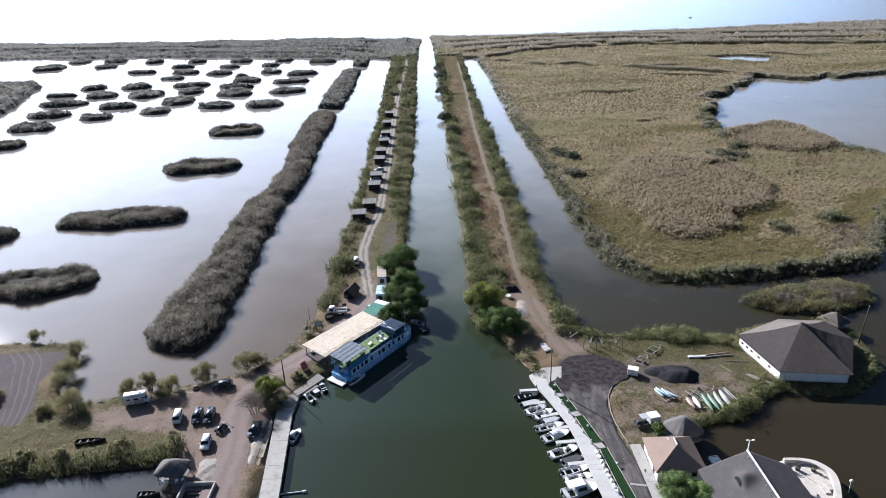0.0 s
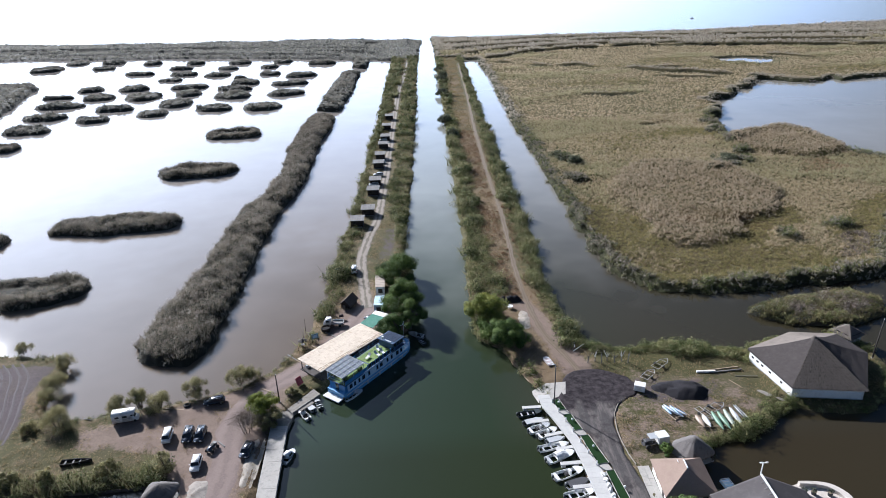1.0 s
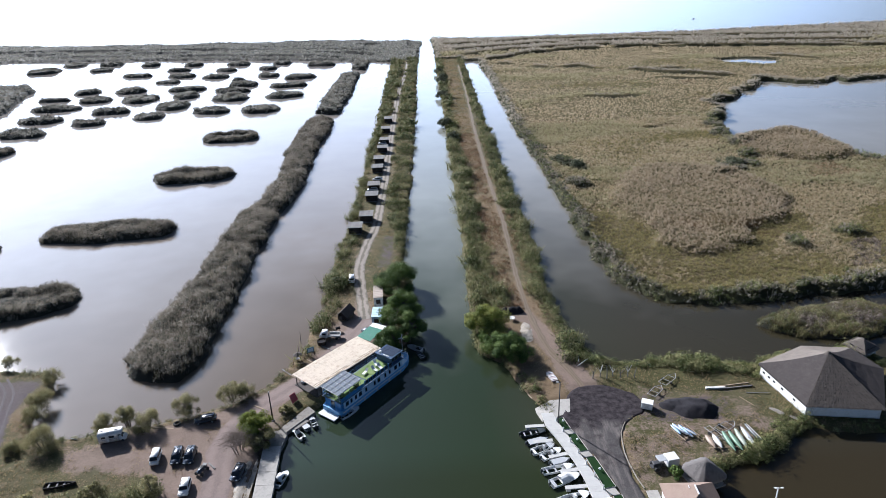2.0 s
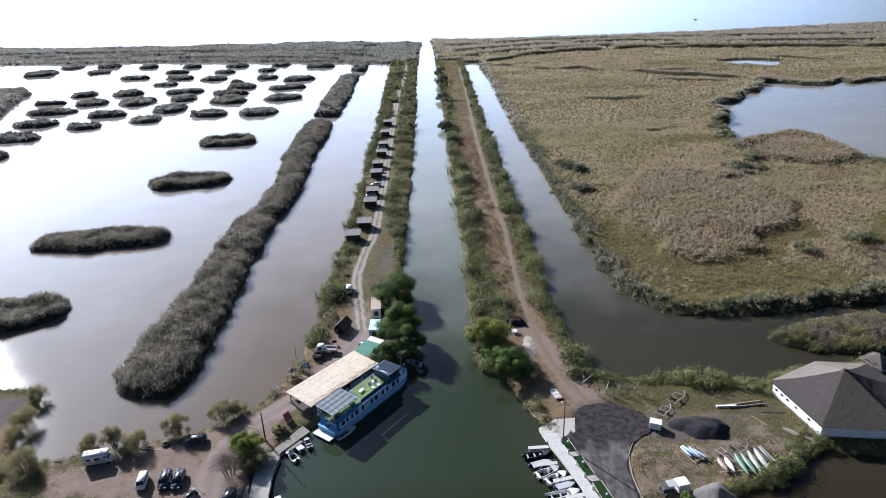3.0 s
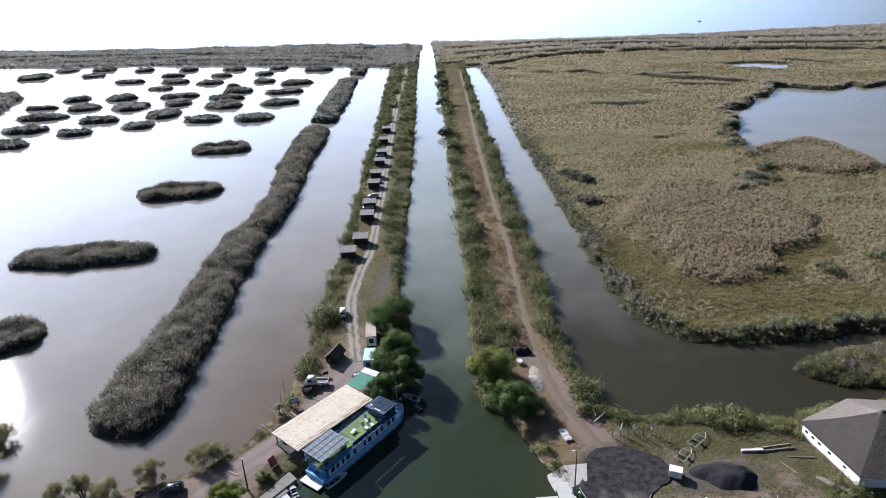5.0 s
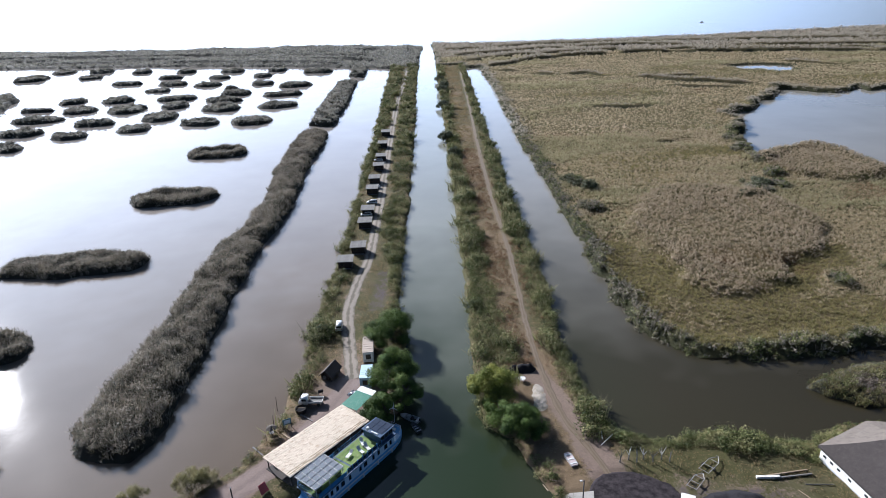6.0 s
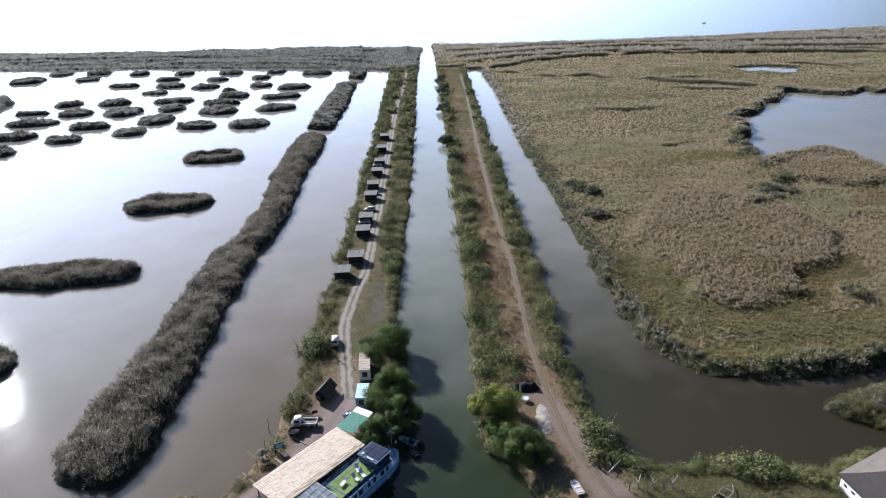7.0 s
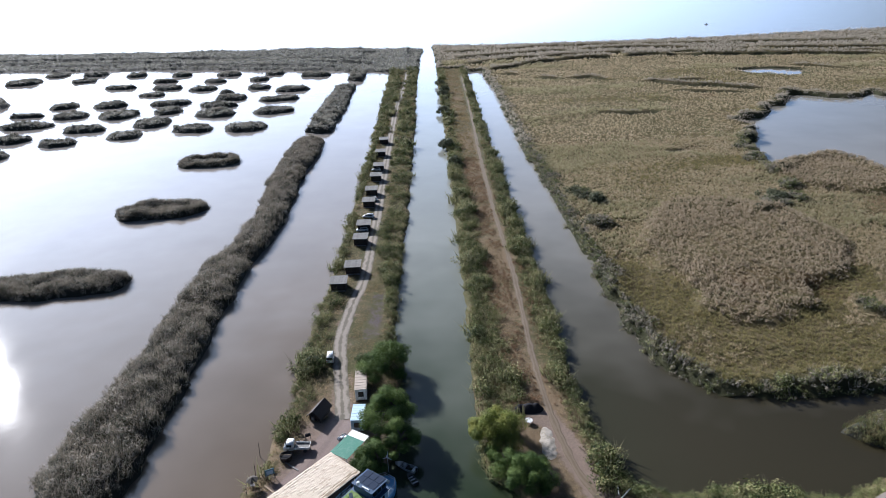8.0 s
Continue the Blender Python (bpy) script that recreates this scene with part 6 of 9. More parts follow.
# ---- houseboat ----
def houseboat():
    top = thing("houseboat", -13.5, 124.1, 0.0, -37.5, "long blue and white two-deck houseboat moored beside a shed", "houseboat")
    # local +y is the bow, x to starboard
    top.scale = (1.0, 1.07, 1.0)
    L, W = 21.5, 2.6
    rings = []
    for s, w, z in ((-0.5, 0.86, 1.35), (-0.45, 1.0, 1.3), (0.0, 1.0, 1.25), (0.33, 1.0, 1.3), (0.42, 0.82, 1.45), (0.48, 0.5, 1.6), (0.505, 0.12, 1.7)):
        rings.append([(-W * w, s * L, z), (-W * w * 0.92, s * L, -0.4), (W * w * 0.92, s * L, -0.4), (W * w, s * L, z)])
    bm = shape()
    rows = [[bm.verts.new(q) for q in r] for r in rings]
    for a, b in zip(rows, rows[1:]):
        for k in range(4):
            bm.faces.new((a[k], a[(k + 1) % 4], b[(k + 1) % 4], b[k]))
    bm.faces.new(rows[0])
    bm.faces.new(rows[-1][::-1])
    hull = part("hull", bm, HULL_BLUE, top, "sky-blue steel hull")
    part("rub_rail", box(shape(), W + 0.0, W + 0.09, -0.47 * L, 0.36 * L, 0.95, 1.1), GEL_WHITE, hull)
    lower = part("lower_cabin", box(shape(), -W + 0.25, W - 0.25, -9.4, 7.2, 1.2, 3.1, 0.05), PALE_BLUE, top, "pale blue cabin wall")
    for k, yy in enumerate((-8.7, -7.6, -6.4, -5.2, -3.6, -1.2, 0.0, 1.9, 3.2, 5.0, 6.2)):
        wide = 0.45 if k % 3 else 0.7
        w = part("window", box(shape(), W - 0.27, W - 0.22, yy - wide / 2, yy + wide / 2, 1.75, 2.65), GLASS, lower)
        part("frame", box(shape(), W - 0.26, W - 0.235, yy - wide / 2 - 0.07, yy + wide / 2 + 0.07, 1.68, 2.72), BLUE_PAINT, w)
        part("window", box(shape(), -W + 0.22, -W + 0.27, yy - wide / 2, yy + wide / 2, 1.75, 2.65), GLASS, lower)
    part("upper_deck", box(shape(), -W, W, -10.4, 7.6, 3.1, 3.24, 0.03), NAVY, top)
    part("deck_carpet", box(shape(), -W + 0.25, W - 0.3, -2.3, 4.0, 3.244, 3.27), DECK_GREEN, top, "worn green deck carpet")
    part("stern_carpet", box(shape(), -W + 0.3, W - 0.3, -10.2, -2.6, 3.244, 3.26), DECK_GREEN, top, "worn green deck carpet")
    # wheelhouse with solar roof at the bow
    wh = part("wheelhouse", box(shape(), -W + 0.55, W - 0.55, 4.2, 7.3, 3.24, 4.7, 0.06), NAVY, top, "dark blue wheelhouse")
    for yy in (4.75, 5.75, 6.75):
        part("window", box(shape(), W - 0.57, W - 0.52, yy - 0.4, yy + 0.4, 3.7, 4.45), GLASS, wh)
    for xx in (-1.2, 0, 1.2):
        part("window", box(shape(), xx - 0.5, xx + 0.5, 7.27, 7.33, 3.7, 4.45), GLASS, wh)
    part("roof", box(shape(), -W + 0.35, W - 0.35, 3.95, 7.65, 4.7, 4.82, 0.03), NAVY, wh)
    for i in range(3):
        for j in range(2):
            part("solar_panel", box(shape(), -1.9 + 1.28 * i, -0.72 + 1.28 * i, 4.75 + 1.42 * j, 6.1 + 1.42 * j, 4.86, 4.9), DARK_CELLS, wh)
    part("light_bar", box(shape(), -0.2, 1.3, 4.2, 4.45, 4.82, 4.96, 0.02), GEL_WHITE, wh)
    part("antenna", rod(shape(), (-1.5, 4.1, 4.7), (-1.5, 4.1, 6.6), 0.03), STEEL, wh)
    part("radar_dome", rod(shape(), (-0.7, 4.05, 5.3), (-0.7, 4.05, 5.75), 0.35, 0.25, 10), GEL_WHITE, wh)
    part("mast", rod(shape(), (-0.7, 4.05, 4.9), (-0.7, 4.05, 5.3), 0.06), STEEL, wh)
    # foredeck
    part("foredeck", prism(shape(), [(-2.3, 7.2), (2.3, 7.2), (2.0, 9.1), (1.1, 10.3), (0, 10.7), (-1.1, 10.3), (-2.0, 9.1)], 1.36, 1.46), PALE_BLUE, top)
    for a, b in (((2.25, 7.4), (2.0, 9.1)), ((2.0, 9.1), (1.1, 10.3)), ((1.1, 10.3), (-1.1, 10.3)), ((-1.1, 10.3), (-2.0, 9.1)), ((-2.0, 9.1), (-2.25, 7.4))):
        bm = shape()
        for h in (1.95, 2.4):
            rod(bm, (*a, h), (*b, h), 0.03, n=5)
        rod(bm, (*a, 1.4), (*a, 2.4), 0.035, n=5)
        part("bow_rail", bm, GEL_WHITE, top)
    for x, y in ((0.6, 8.4), (-0.7, 8.9), (0.1, 9.5)):
        part("deck_box", box(shape(), x - 0.35, x + 0.35, y - 0.25, y + 0.25, 1.46, 1.9, 0.04), GEL_WHITE if x > 0 else BLUE_PAINT, top)
    # solar canopy over the stern terrace: 4 by 5 panes on a white lattice
    canopy = part("canopy_frame", shape_lattice(-2.75, 1.9, -10.3, -4.3, 5.25, 4.85, 4, 5), GEL_WHITE, top, "white lattice of a solar canopy")
    nx, ny = 4, 5
    for i in range(nx):
        for j in range(ny):
            x0, x1 = -2.75 + 4.65 * i / nx + 0.1, -2.75 + 4.65 * (i + 1) / nx - 0.1
            y0, y1 = -10.3 + 6.0 * j / ny + 0.1, -10.3 + 6.0 * (j + 1) / ny - 0.1
            za, zb = 5.25 - 0.4 * i / nx, 5.25 - 0.4 * (i + 1) / nx
            part("solar_panel", plate(shape(), (x0, y0, za), (x1, y0, zb), (x1, y1, zb), (x0, y1, za), 0.03), SOLAR, canopy, "grey glass solar pane")
    for x, y in ((-2.5, -10.1), (-2.5, -7.3), (-2.5, -4.5), (1.8, -10.1), (1.8, -7.3), (1.8, -4.5)):
        part("canopy_post", rod(shape(), (x, y, 3.2), (x, y, 5.0), 0.05), GEL_WHITE, top)
    # rails round the upper deck
    for yy in np.arange(-10.2, 4.1, 1.3):
        for sx in (-W + 0.1, W - 0.1):
            part("rail_post", rod(shape(), (sx, yy, 3.2), (sx, yy, 4.2), 0.03, n=5), BLUE_PAINT, top)
    for sx in (-W + 0.1, W - 0.1):
        for h in (3.7, 4.2):
            part("rail", rod(shape(), (sx, -10.2, h), (sx, 4.1, h), 0.03, n=5), BLUE_PAINT, top)
        part("rail_cloth", box(shape(), sx - 0.012, sx + 0.012, -10.2, -2.6 if sx < 0 else -4.2, 3.3, 4.1), BLUE_PAINT, top)
    for h in (3.7, 4.2):
        part("rail", rod(shape(), (-W + 0.1, -10.25, h), (W - 0.1, -10.25, h), 0.03, n=5), BLUE_PAINT, top)
    # glazed screen along the upper deck, framed in blue
    for k in range(7):
        y0 = -4.0 + 1.15 * k
        screen = part("side_screen", box(shape(), W - 0.14, W - 0.10, y0, y0 + 1.0, 3.45, 4.4), GLASS, top, "dark glazed deck screen")
        for yy in (y0 - 0.06, y0 + 1.0):
            part("frame", box(shape(), W - 0.17, W - 0.06, yy, yy + 0.07, 3.24, 4.5), BLUE_PAINT, screen)
    for k, (px, py) in enumerate(((-1.8, -9.4), (1.4, -9.3), (1.7, -5.2), (-0.4, -8.2))):
        pot = part("planter_box", box(shape(), px - 0.4, px + 0.4, py - 0.3, py + 0.3, 3.26, 3.7, 0.03), WOOD_DARK, top, "dark planter box")
        rr = np.random.RandomState(700 + k)
        bm = shape()
        for _ in range(60):
            q = Vector((px + 0.4 * rr.randn(), py + 0.35 * rr.randn(), 3.75 + 0.55 * rr.rand()))
            a, b = Vector(rr.randn(3)) * 0.13, Vector(rr.randn(3)) * 0.13
            bm.faces.new([bm.verts.new(q - a), bm.verts.new(q + b), bm.verts.new(q + a)])
        part("plant", bm, PLANT_LEAF, pot, "leafy green deck plant")
    # stern platform and steps
    part("stern_platform", box(shape(), -2.2, 2.2, -12.2, -10.5, 0.25, 0.45, 0.04), GEL_WHITE, top, "white bathing platform")
    part("stern_wall", box(shape(), -2.1, 2.1, -10.1, -9.4, 1.2, 3.1, 0.04), BLUE_PAINT, top)
    for k in range(4):
        part("step", box(shape(), 0.9, 1.7, -10.7 + 0.22 * k, -10.4 + 0.22 * k, 0.5 + 0.25 * k, 0.58 + 0.25 * k), GEL_WHITE, top)
    part("door", box(shape(), -0.5, 0.4, -10.13, -10.09, 1.25, 2.95), GLASS, top)
    for y in (-8.0, -4.5, -1.0, 2.5, 6.0):
        part("fender", rod(shape(), (W + 0.14, y, 0.35), (W + 0.14, y, 0.95), 0.13, 0.13, 8), GEL_WHITE, top)
    return top


def shape_lattice(x0, x1, y0, y1, z0, z1, nx, ny):
    """Bars of a sloping grid."""
    bm = shape()
    for i in range(nx + 1):
        k = i / nx
        x, z = x0 + (x1 - x0) * k, z0 + (z1 - z0) * k
        rod(bm, (x, y0, z), (x, y1, z), 0.1, n=4)
    for j in range(ny + 1):
        y = y0 + (y1 - y0) * j / ny
        rod(bm, (x0, y, z0), (x1, y, z1), 0.1, n=4)
    return bm


houseboat()
for k, (x, y, a) in enumerate(((-0.4, -1.0, 10), (0.6, 0.9, 80), (0.9, 2.2, 70), (-0.6, 2.6, 60))):
    w = pose(-13.5, 124.1, 0, 0, 0, -37.5) @ Vector((x, y, 3.27))
    lounger = thing("deck_chair", w.x, w.y, w.z, a - 37.5, "white plastic deck chair on green carpet", "chair", "deck chairs on the houseboat")
    part("seat", box(shape(), -0.3, 0.3, -0.8, 0.5, 0.3, 0.37, 0.02), GEL_WHITE, lounger)
    part("backrest", plate(shape(), (-0.3, 0.5, 0.33), (0.3, 0.5, 0.33), (0.3, 0.95, 0.8), (-0.3, 0.95, 0.8), 0.05), GEL_WHITE, lounger)
    for lx in (-0.26, 0.26):
        for ly in (-0.7, 0.4):
            part("leg", box(shape(), lx - 0.03, lx + 0.03, ly - 0.03, ly + 0.03, 0, 0.31), GEL_WHITE, lounger)


def wind_turbine():
    top = thing("wind_turbine", -7.2, 135.2, 0.9, 0, "small white wind turbine on a thin mast", "wind turbine")
    part("mast", rod(shape(), (0, 0, 0), (0, 0, 3.6), 0.05, 0.04), GEL_WHITE, top)
    part("nacelle", rod(shape(), (-0.1, -0.45, 3.65), (0.05, 0.35, 3.65), 0.12, 0.08), GEL_WHITE, top)
    for a in (80, 200, 320):
        c, s = math.cos(radians(a)), math.sin(radians(a))
        part("blade", plate(shape(), (0.07 * s, -0.5, 3.65 - 0.07 * c), (-0.07 * s, -0.5, 3.65 + 0.07 * c), (0.9 * c - 0.04 * s, -0.5, 3.65 + 0.9 * s + 0.04 * c), (0.9 * c + 0.04 * s, -0.5, 3.65 + 0.9 * s - 0.04 * c), 0.03), GEL_WHITE, top)
    part("tail_fin", box(shape(), -0.02, 0.02, 0.4, 0.9, 3.5, 3.9), GEL_WHITE, top)


wind_turbine()


# ---- shed with the pale reed roof ----
def boat_shed():
    top = thing("boat_shed", -20.55, 128.4, 0.9, -41.2, "open boat shed under a pale reed-matting roof", "shed")
    hx, hy, z0, z1 = 3.5, 9.0, 2.45, 2.75
    part("roof_deck", plate(shape(), (-hx, -hy, z1 - 0.25), (hx, -hy, z0 - 0.05), (hx, hy, z0 - 0.05), (-hx, hy, z1 - 0.25), 0.12), WOOD_RAW, top)
    r = random.Random(5)
    n = 15
    for k in range(n):
        a, b = -hx - 0.15 + (2 * hx + 0.3) * k / n, -hx - 0.15 + (2 * hx + 0.3) * (k + 1) / n + 0.08
        za, zb = (z1 + (z0 - z1) * (q + hx) / (2 * hx) for q in (a, b))
        bm = shape()
        steps, rows = 26, []
        for i in range(steps + 1):
            yy = -hy - 0.2 + (2 * hy + 0.4) * i / steps
            wob, up = 0.05 * r.uniform(-1, 1), 0.10 * r.uniform(0, 1) ** 2
            rows.append([bm.verts.new(q) for q in ((a + wob, yy, za - 0.1), (a + wob, yy, za + 0.03), ((a + b) / 2 + wob, yy, (za + zb) / 2 + 0.055 + up * 0.7), (b + wob, yy, zb + 0.03), (b + wob, yy, zb - 0.1))])
        for p, q in zip(rows, rows[1:]):
            for i in range(4):
                bm.faces.new((p[i], p[i + 1], q[i + 1], q[i]))
        bm.faces.new(rows[0])
        bm.faces.new(rows[-1][::-1])
        part("reed_mat", bm, REED_ROOF, top)
    for x in (-hx + 0.3, hx - 0.3):
        for y in np.linspace(-hy + 0.4, hy - 0.4, 6):
            z = z1 - 0.25 + (z0 - z1) * (x + hx) / (2 * hx)
            part("post", rod(shape(), (x, y, -0.3), (x, y, z), 0.11, 0.1), WOOD_DARK, top)
        part("beam", box(shape(), x - 0.1, x + 0.1, -hy, hy, z0 - 0.3 + (0.2 if x < 0 else 0), z0 - 0.12 + (0.2 if x < 0 else 0)), WOOD_DARK, top)
    part("back_wall", box(shape(), -hx + 0.1, hx - 0.1, hy - 0.5, hy - 0.35, 0, 2.3), WOOD_DARK, top)
    # dark floor boards carry the shade under the roof
    part("floor_deck", box(shape(), -hx, hx, -hy, hy, 0.06, 0.16), WOOD_DARK, top)
    part("counter", box(shape(), 0.8, 1.5, -4, 3, 0.1, 1.0, 0.03), WOOD_DARK, top)
    for y in (-6.2, -3.0, 0.5, 4.0):
        part("table", box(shape(), -2.4, -1.2, y - 0.8, y + 0.8, 0.75, 0.82), WOOD_RAW, top)
    for y in (-7.4, -7.0):
        part("crate", box(shape(), -3.0, -2.4, y - 0.5, y - 0.1, 0.12, 0.7, 0.03), GEL_GREY, top)


boat_shed()


# ---- row of dark wooden huts ----
def hut():
    top = thing("wooden_hut", -24.1, 206.6, 0.9, 0, "dark stained wooden hut with a flat grey board roof", "hut", "row of holiday huts")
    w, d, h = 1.9, 1.95, 2.35
    for sx in (-1, 1):
        wall = part("side_wall", box(shape(), sx * w - 0.06, sx * w + 0.06, -d + 0.5, d, 0, h + 0.1), WOOD_DARK, top)
        for k in range(6):
            y = -d + 0.62 + k * 0.52
            part("board", box(shape(), sx * (w + 0.06), sx * (w + 0.09), y - 0.22, y + 0.22, 0.03, h), WOOD_DARK, wall)
    part("back_wall", box(shape(), -w, w, d - 0.06, d + 0.06, 0, h), WOOD_DARK, top)
    front = part("front_wall", box(shape(), -w, w, -d + 0.5, -d + 0.6, 0, h), WOOD_DARK, top)
    for k in range(9):
        x = -w + 0.22 + k * 0.42
        part("board", box(shape(), x - 0.19, x + 0.19, -d + 0.46, -d + 0.5, 0.03, h - 0.05), WOOD_DARK, front)
    part("door", box(shape(), 0.3, 1.15, -d + 0.42, -d + 0.46, 0.1, 2.0), WOOD_DARK, front)
    part("window", box(shape(), -1.3, -0.5, -d + 0.42, -d + 0.46, 1.0, 1.75), GLASS, front)
    for x in (-w + 0.08, w - 0.08):
        part("porch_post", box(shape(), x - 0.07, x + 0.07, -d - 0.15, -d - 0.01, 0, h), WOOD_DARK, top)
    part("porch_deck", box(shape(), -w, w, -d - 0.3, -d + 0.5, 0.03, 0.14), WOOD_GREY, top)
    roof = part("roof", plate(shape(), (-w - 0.3, -d - 0.35, h + 0.02), (w + 0.3, -d - 0.35, h + 0.02), (w + 0.3, d + 0.3, h + 0.28), (-w - 0.3, d + 0.3, h + 0.28), 0.1), WOOD_GREY, top, "weathered grey board roof")
    for k in range(8):
        x = -w - 0.22 + k * (2 * w + 0.44) / 7
        part("roof_board", plate(shape(), (x - 0.24, -d - 0.38, h + 0.125), (x + 0.24, -d - 0.38, h + 0.125), (x + 0.24, d + 0.33, h + 0.395), (x - 0.24, d + 0.33, h + 0.395), 0.03), WOOD_GREY, roof)
    return top


first_hut = hut()
for x, y, a in ((-21.3, 216.7, 0), (-20.9, 237.2, -1), (-20.9, 249.0, 1), (-21.0, 272.0, 0), (-21.0, 285.0, 1), (-20.5, 302.6, 0), (-20.3, 317.0, -1), (-20.8, 339.5, 0), (-20.5, 362.0, 1)):
    copy_thing(first_hut, pose(x, y, 0.9, 0, 0, a))


def gable_hut():
    top = thing("gable_shed", -21.4, 151.6, 0.9, -22, "small dark shed with a steep brown gable roof", "shed")
    w, d, h, p = 1.15, 1.9, 1.5, 2.7
    for sx in (-1, 1):
        part("wall", box(shape(), sx * w - 0.05, sx * w + 0.05, -d, d, 0, h), WOOD_DARK, top)
        part("roof", plate(shape(), (sx * (w + 0.45), -d - 0.4, h - 0.35), (sx * (w + 0.45), d + 0.4, h - 0.35), (0, d + 0.4, p), (0, -d - 0.4, p), 0.1 * -sx), surface("brown_roof_felt", (0.026, 0.02, 0.018), (0.06, 0.047, 0.042), 1.0, 0.9), top, "dark brown felt roof")
    part("gable", profile_front(-w, w, h, p, d), WOOD_DARK, top)
    part("gable", profile_front(-w, w, h, p, -d + 0.5), WOOD_DARK, top)
    part("workbench", box(shape(), -0.9, -0.3, -d + 0.1, -d + 0.5, 0, 0.85, 0.02), WOOD_GREY, top)


def profile_front(x0, x1, h, p, y):
    bm = shape()
    q = [(x0, 0), (x1, 0), (x1, h), (0, p - 0.05), (x0, h)]
    a = [bm.verts.new((x, y - 0.05, z)) for x, z in q]
    b = [bm.verts.new((x, y + 0.05, z)) for x, z in q]
    bm.faces.new(a)
    bm.faces.new(b[::-1])
    for k in range(5):
        bm.faces.new((a[k], a[(k + 1) % 5], b[(k + 1) % 5], b[k]))
    return bm


gable_hut()


def awning():
    top = thing("green_awning", -14.2, 140.0, 0.9, -33, "green sheet awning with a white end panel", "awning")
    w, d = 1.9, 3.2
    part("roof_sheet", plate(shape(), (-w, -d, 2.2), (w, -d, 2.2), (w, d - 1.5, 2.45), (-w, d - 1.5, 2.45), 0.05), GREEN_TIN, top, "green corrugated roof sheet")
    for k in range(9):
        x = -w + 0.2 + k * 0.42
        part("roof_rib", plate(shape(), (x - 0.03, -d, 2.25), (x + 0.03, -d, 2.25), (x + 0.03, d - 1.5, 2.5), (x - 0.03, d - 1.5, 2.5), 0.03), GREEN_TIN, top)
    part("white_panel", plate(shape(), (-w, d - 1.48, 2.46), (w, d - 1.48, 2.46), (w, d, 2.62), (-w, d, 2.62), 0.05), PAINT_WHITE, top, "white roof panel")
    for x in (-w + 0.1, w - 0.1):
        for y in (-d + 0.1, 0, d - 0.1):
            part("post", box(shape(), x - 0.05, x + 0.05, y - 0.05, y + 0.05, 0, 2.2), STEEL, top)


awning()


def cabin_box(name, x, y, turn, w, l, h, wall, roof, label, category, ribs=6):
    top = thing(name, x, y, 0.95, turn, label, category)
    body = part("body", box(shape(), -w / 2, w / 2, -l / 2, l / 2, 0.25, h, 0.04), wall, top)
    part("roof", box(shape(), -w / 2 - 0.06, w / 2 + 0.06, -l / 2 - 0.06, l / 2 + 0.06, h, h + 0.1, 0.02), roof, top)
    for k in range(ribs):
        yy = -l / 2 + (k + 0.5) * l / ribs
        part("roof_rib", box(shape(), -w / 2, w / 2, yy - 0.04, yy + 0.04, h + 0.1, h + 0.14), roof, top)
    part("door", box(shape(), w / 2 - 0.01, w / 2 + 0.03, -0.4, 0.4, 0.3, h - 0.25), DARK_STEEL, body)
    part("window", box(shape(), -0.55, 0.55, -l / 2 - 0.03, -l / 2 + 0.01, 1.0, h - 0.5), GLASS, body)
    part("window", box(shape(), w / 2 - 0.01, w / 2 + 0.02, l / 4 - 0.4, l / 4 + 0.4, 1.1, h - 0.5), GLASS, body)
    for sx in (-w / 2 + 0.2, w / 2 - 0.2):
        for sy in (-l / 2 + 0.3, l / 2 - 0.3):
            part("block", box(shape(), sx - 0.2, sx + 0.2, sy - 0.2, sy + 0.2, -0.05, 0.26), CONCRETE, top)
    return top


cabin_box("site_cabin", -13.5, 148.6, -1, 2.3, 4.8, 2.6, PALE_BLUE, PALE_BLUE, "pale blue site cabin under a willow", "cabin")
cabin_box("caravan", -13.9, 159.0, 4, 2.3, 6.6, 2.7, PAINT_WHITE, surface("brown_caravan_roof", (0.26, 0.21, 0.17), (0.42, 0.36, 0.30), 1.5, 0.8), "white caravan with a faded brown roof", "caravan", 7)
crate = thing("white_container", 39.9, 111.4, 0.95, -24, "small white box container beside the black heap", "container")
part("body", box(shape(), -1.2, 1.2, -0.9, 0.9, 0.12, 1.6, 0.04), PAINT_WHITE, crate)
part("roof", box(shape(), -1.25, 1.25, -0.95, 0.95, 1.6, 1.68, 0.02), PAINT_WHITE, crate)
for q in (-1.0, 1.0):
    part("skid", box(shape(), q - 0.12, q + 0.12, -0.9, 0.9, -0.05, 0.13), DARK_STEEL, crate)
crate.scale = (0.85, 0.85, 0.85)
for q in (-0.6, 0.6):
    part("door", box(shape(), q - 0.55, q + 0.55, -0.935, -0.9, 0.2, 1.5, 0.01), PAINT_WHITE, crate)


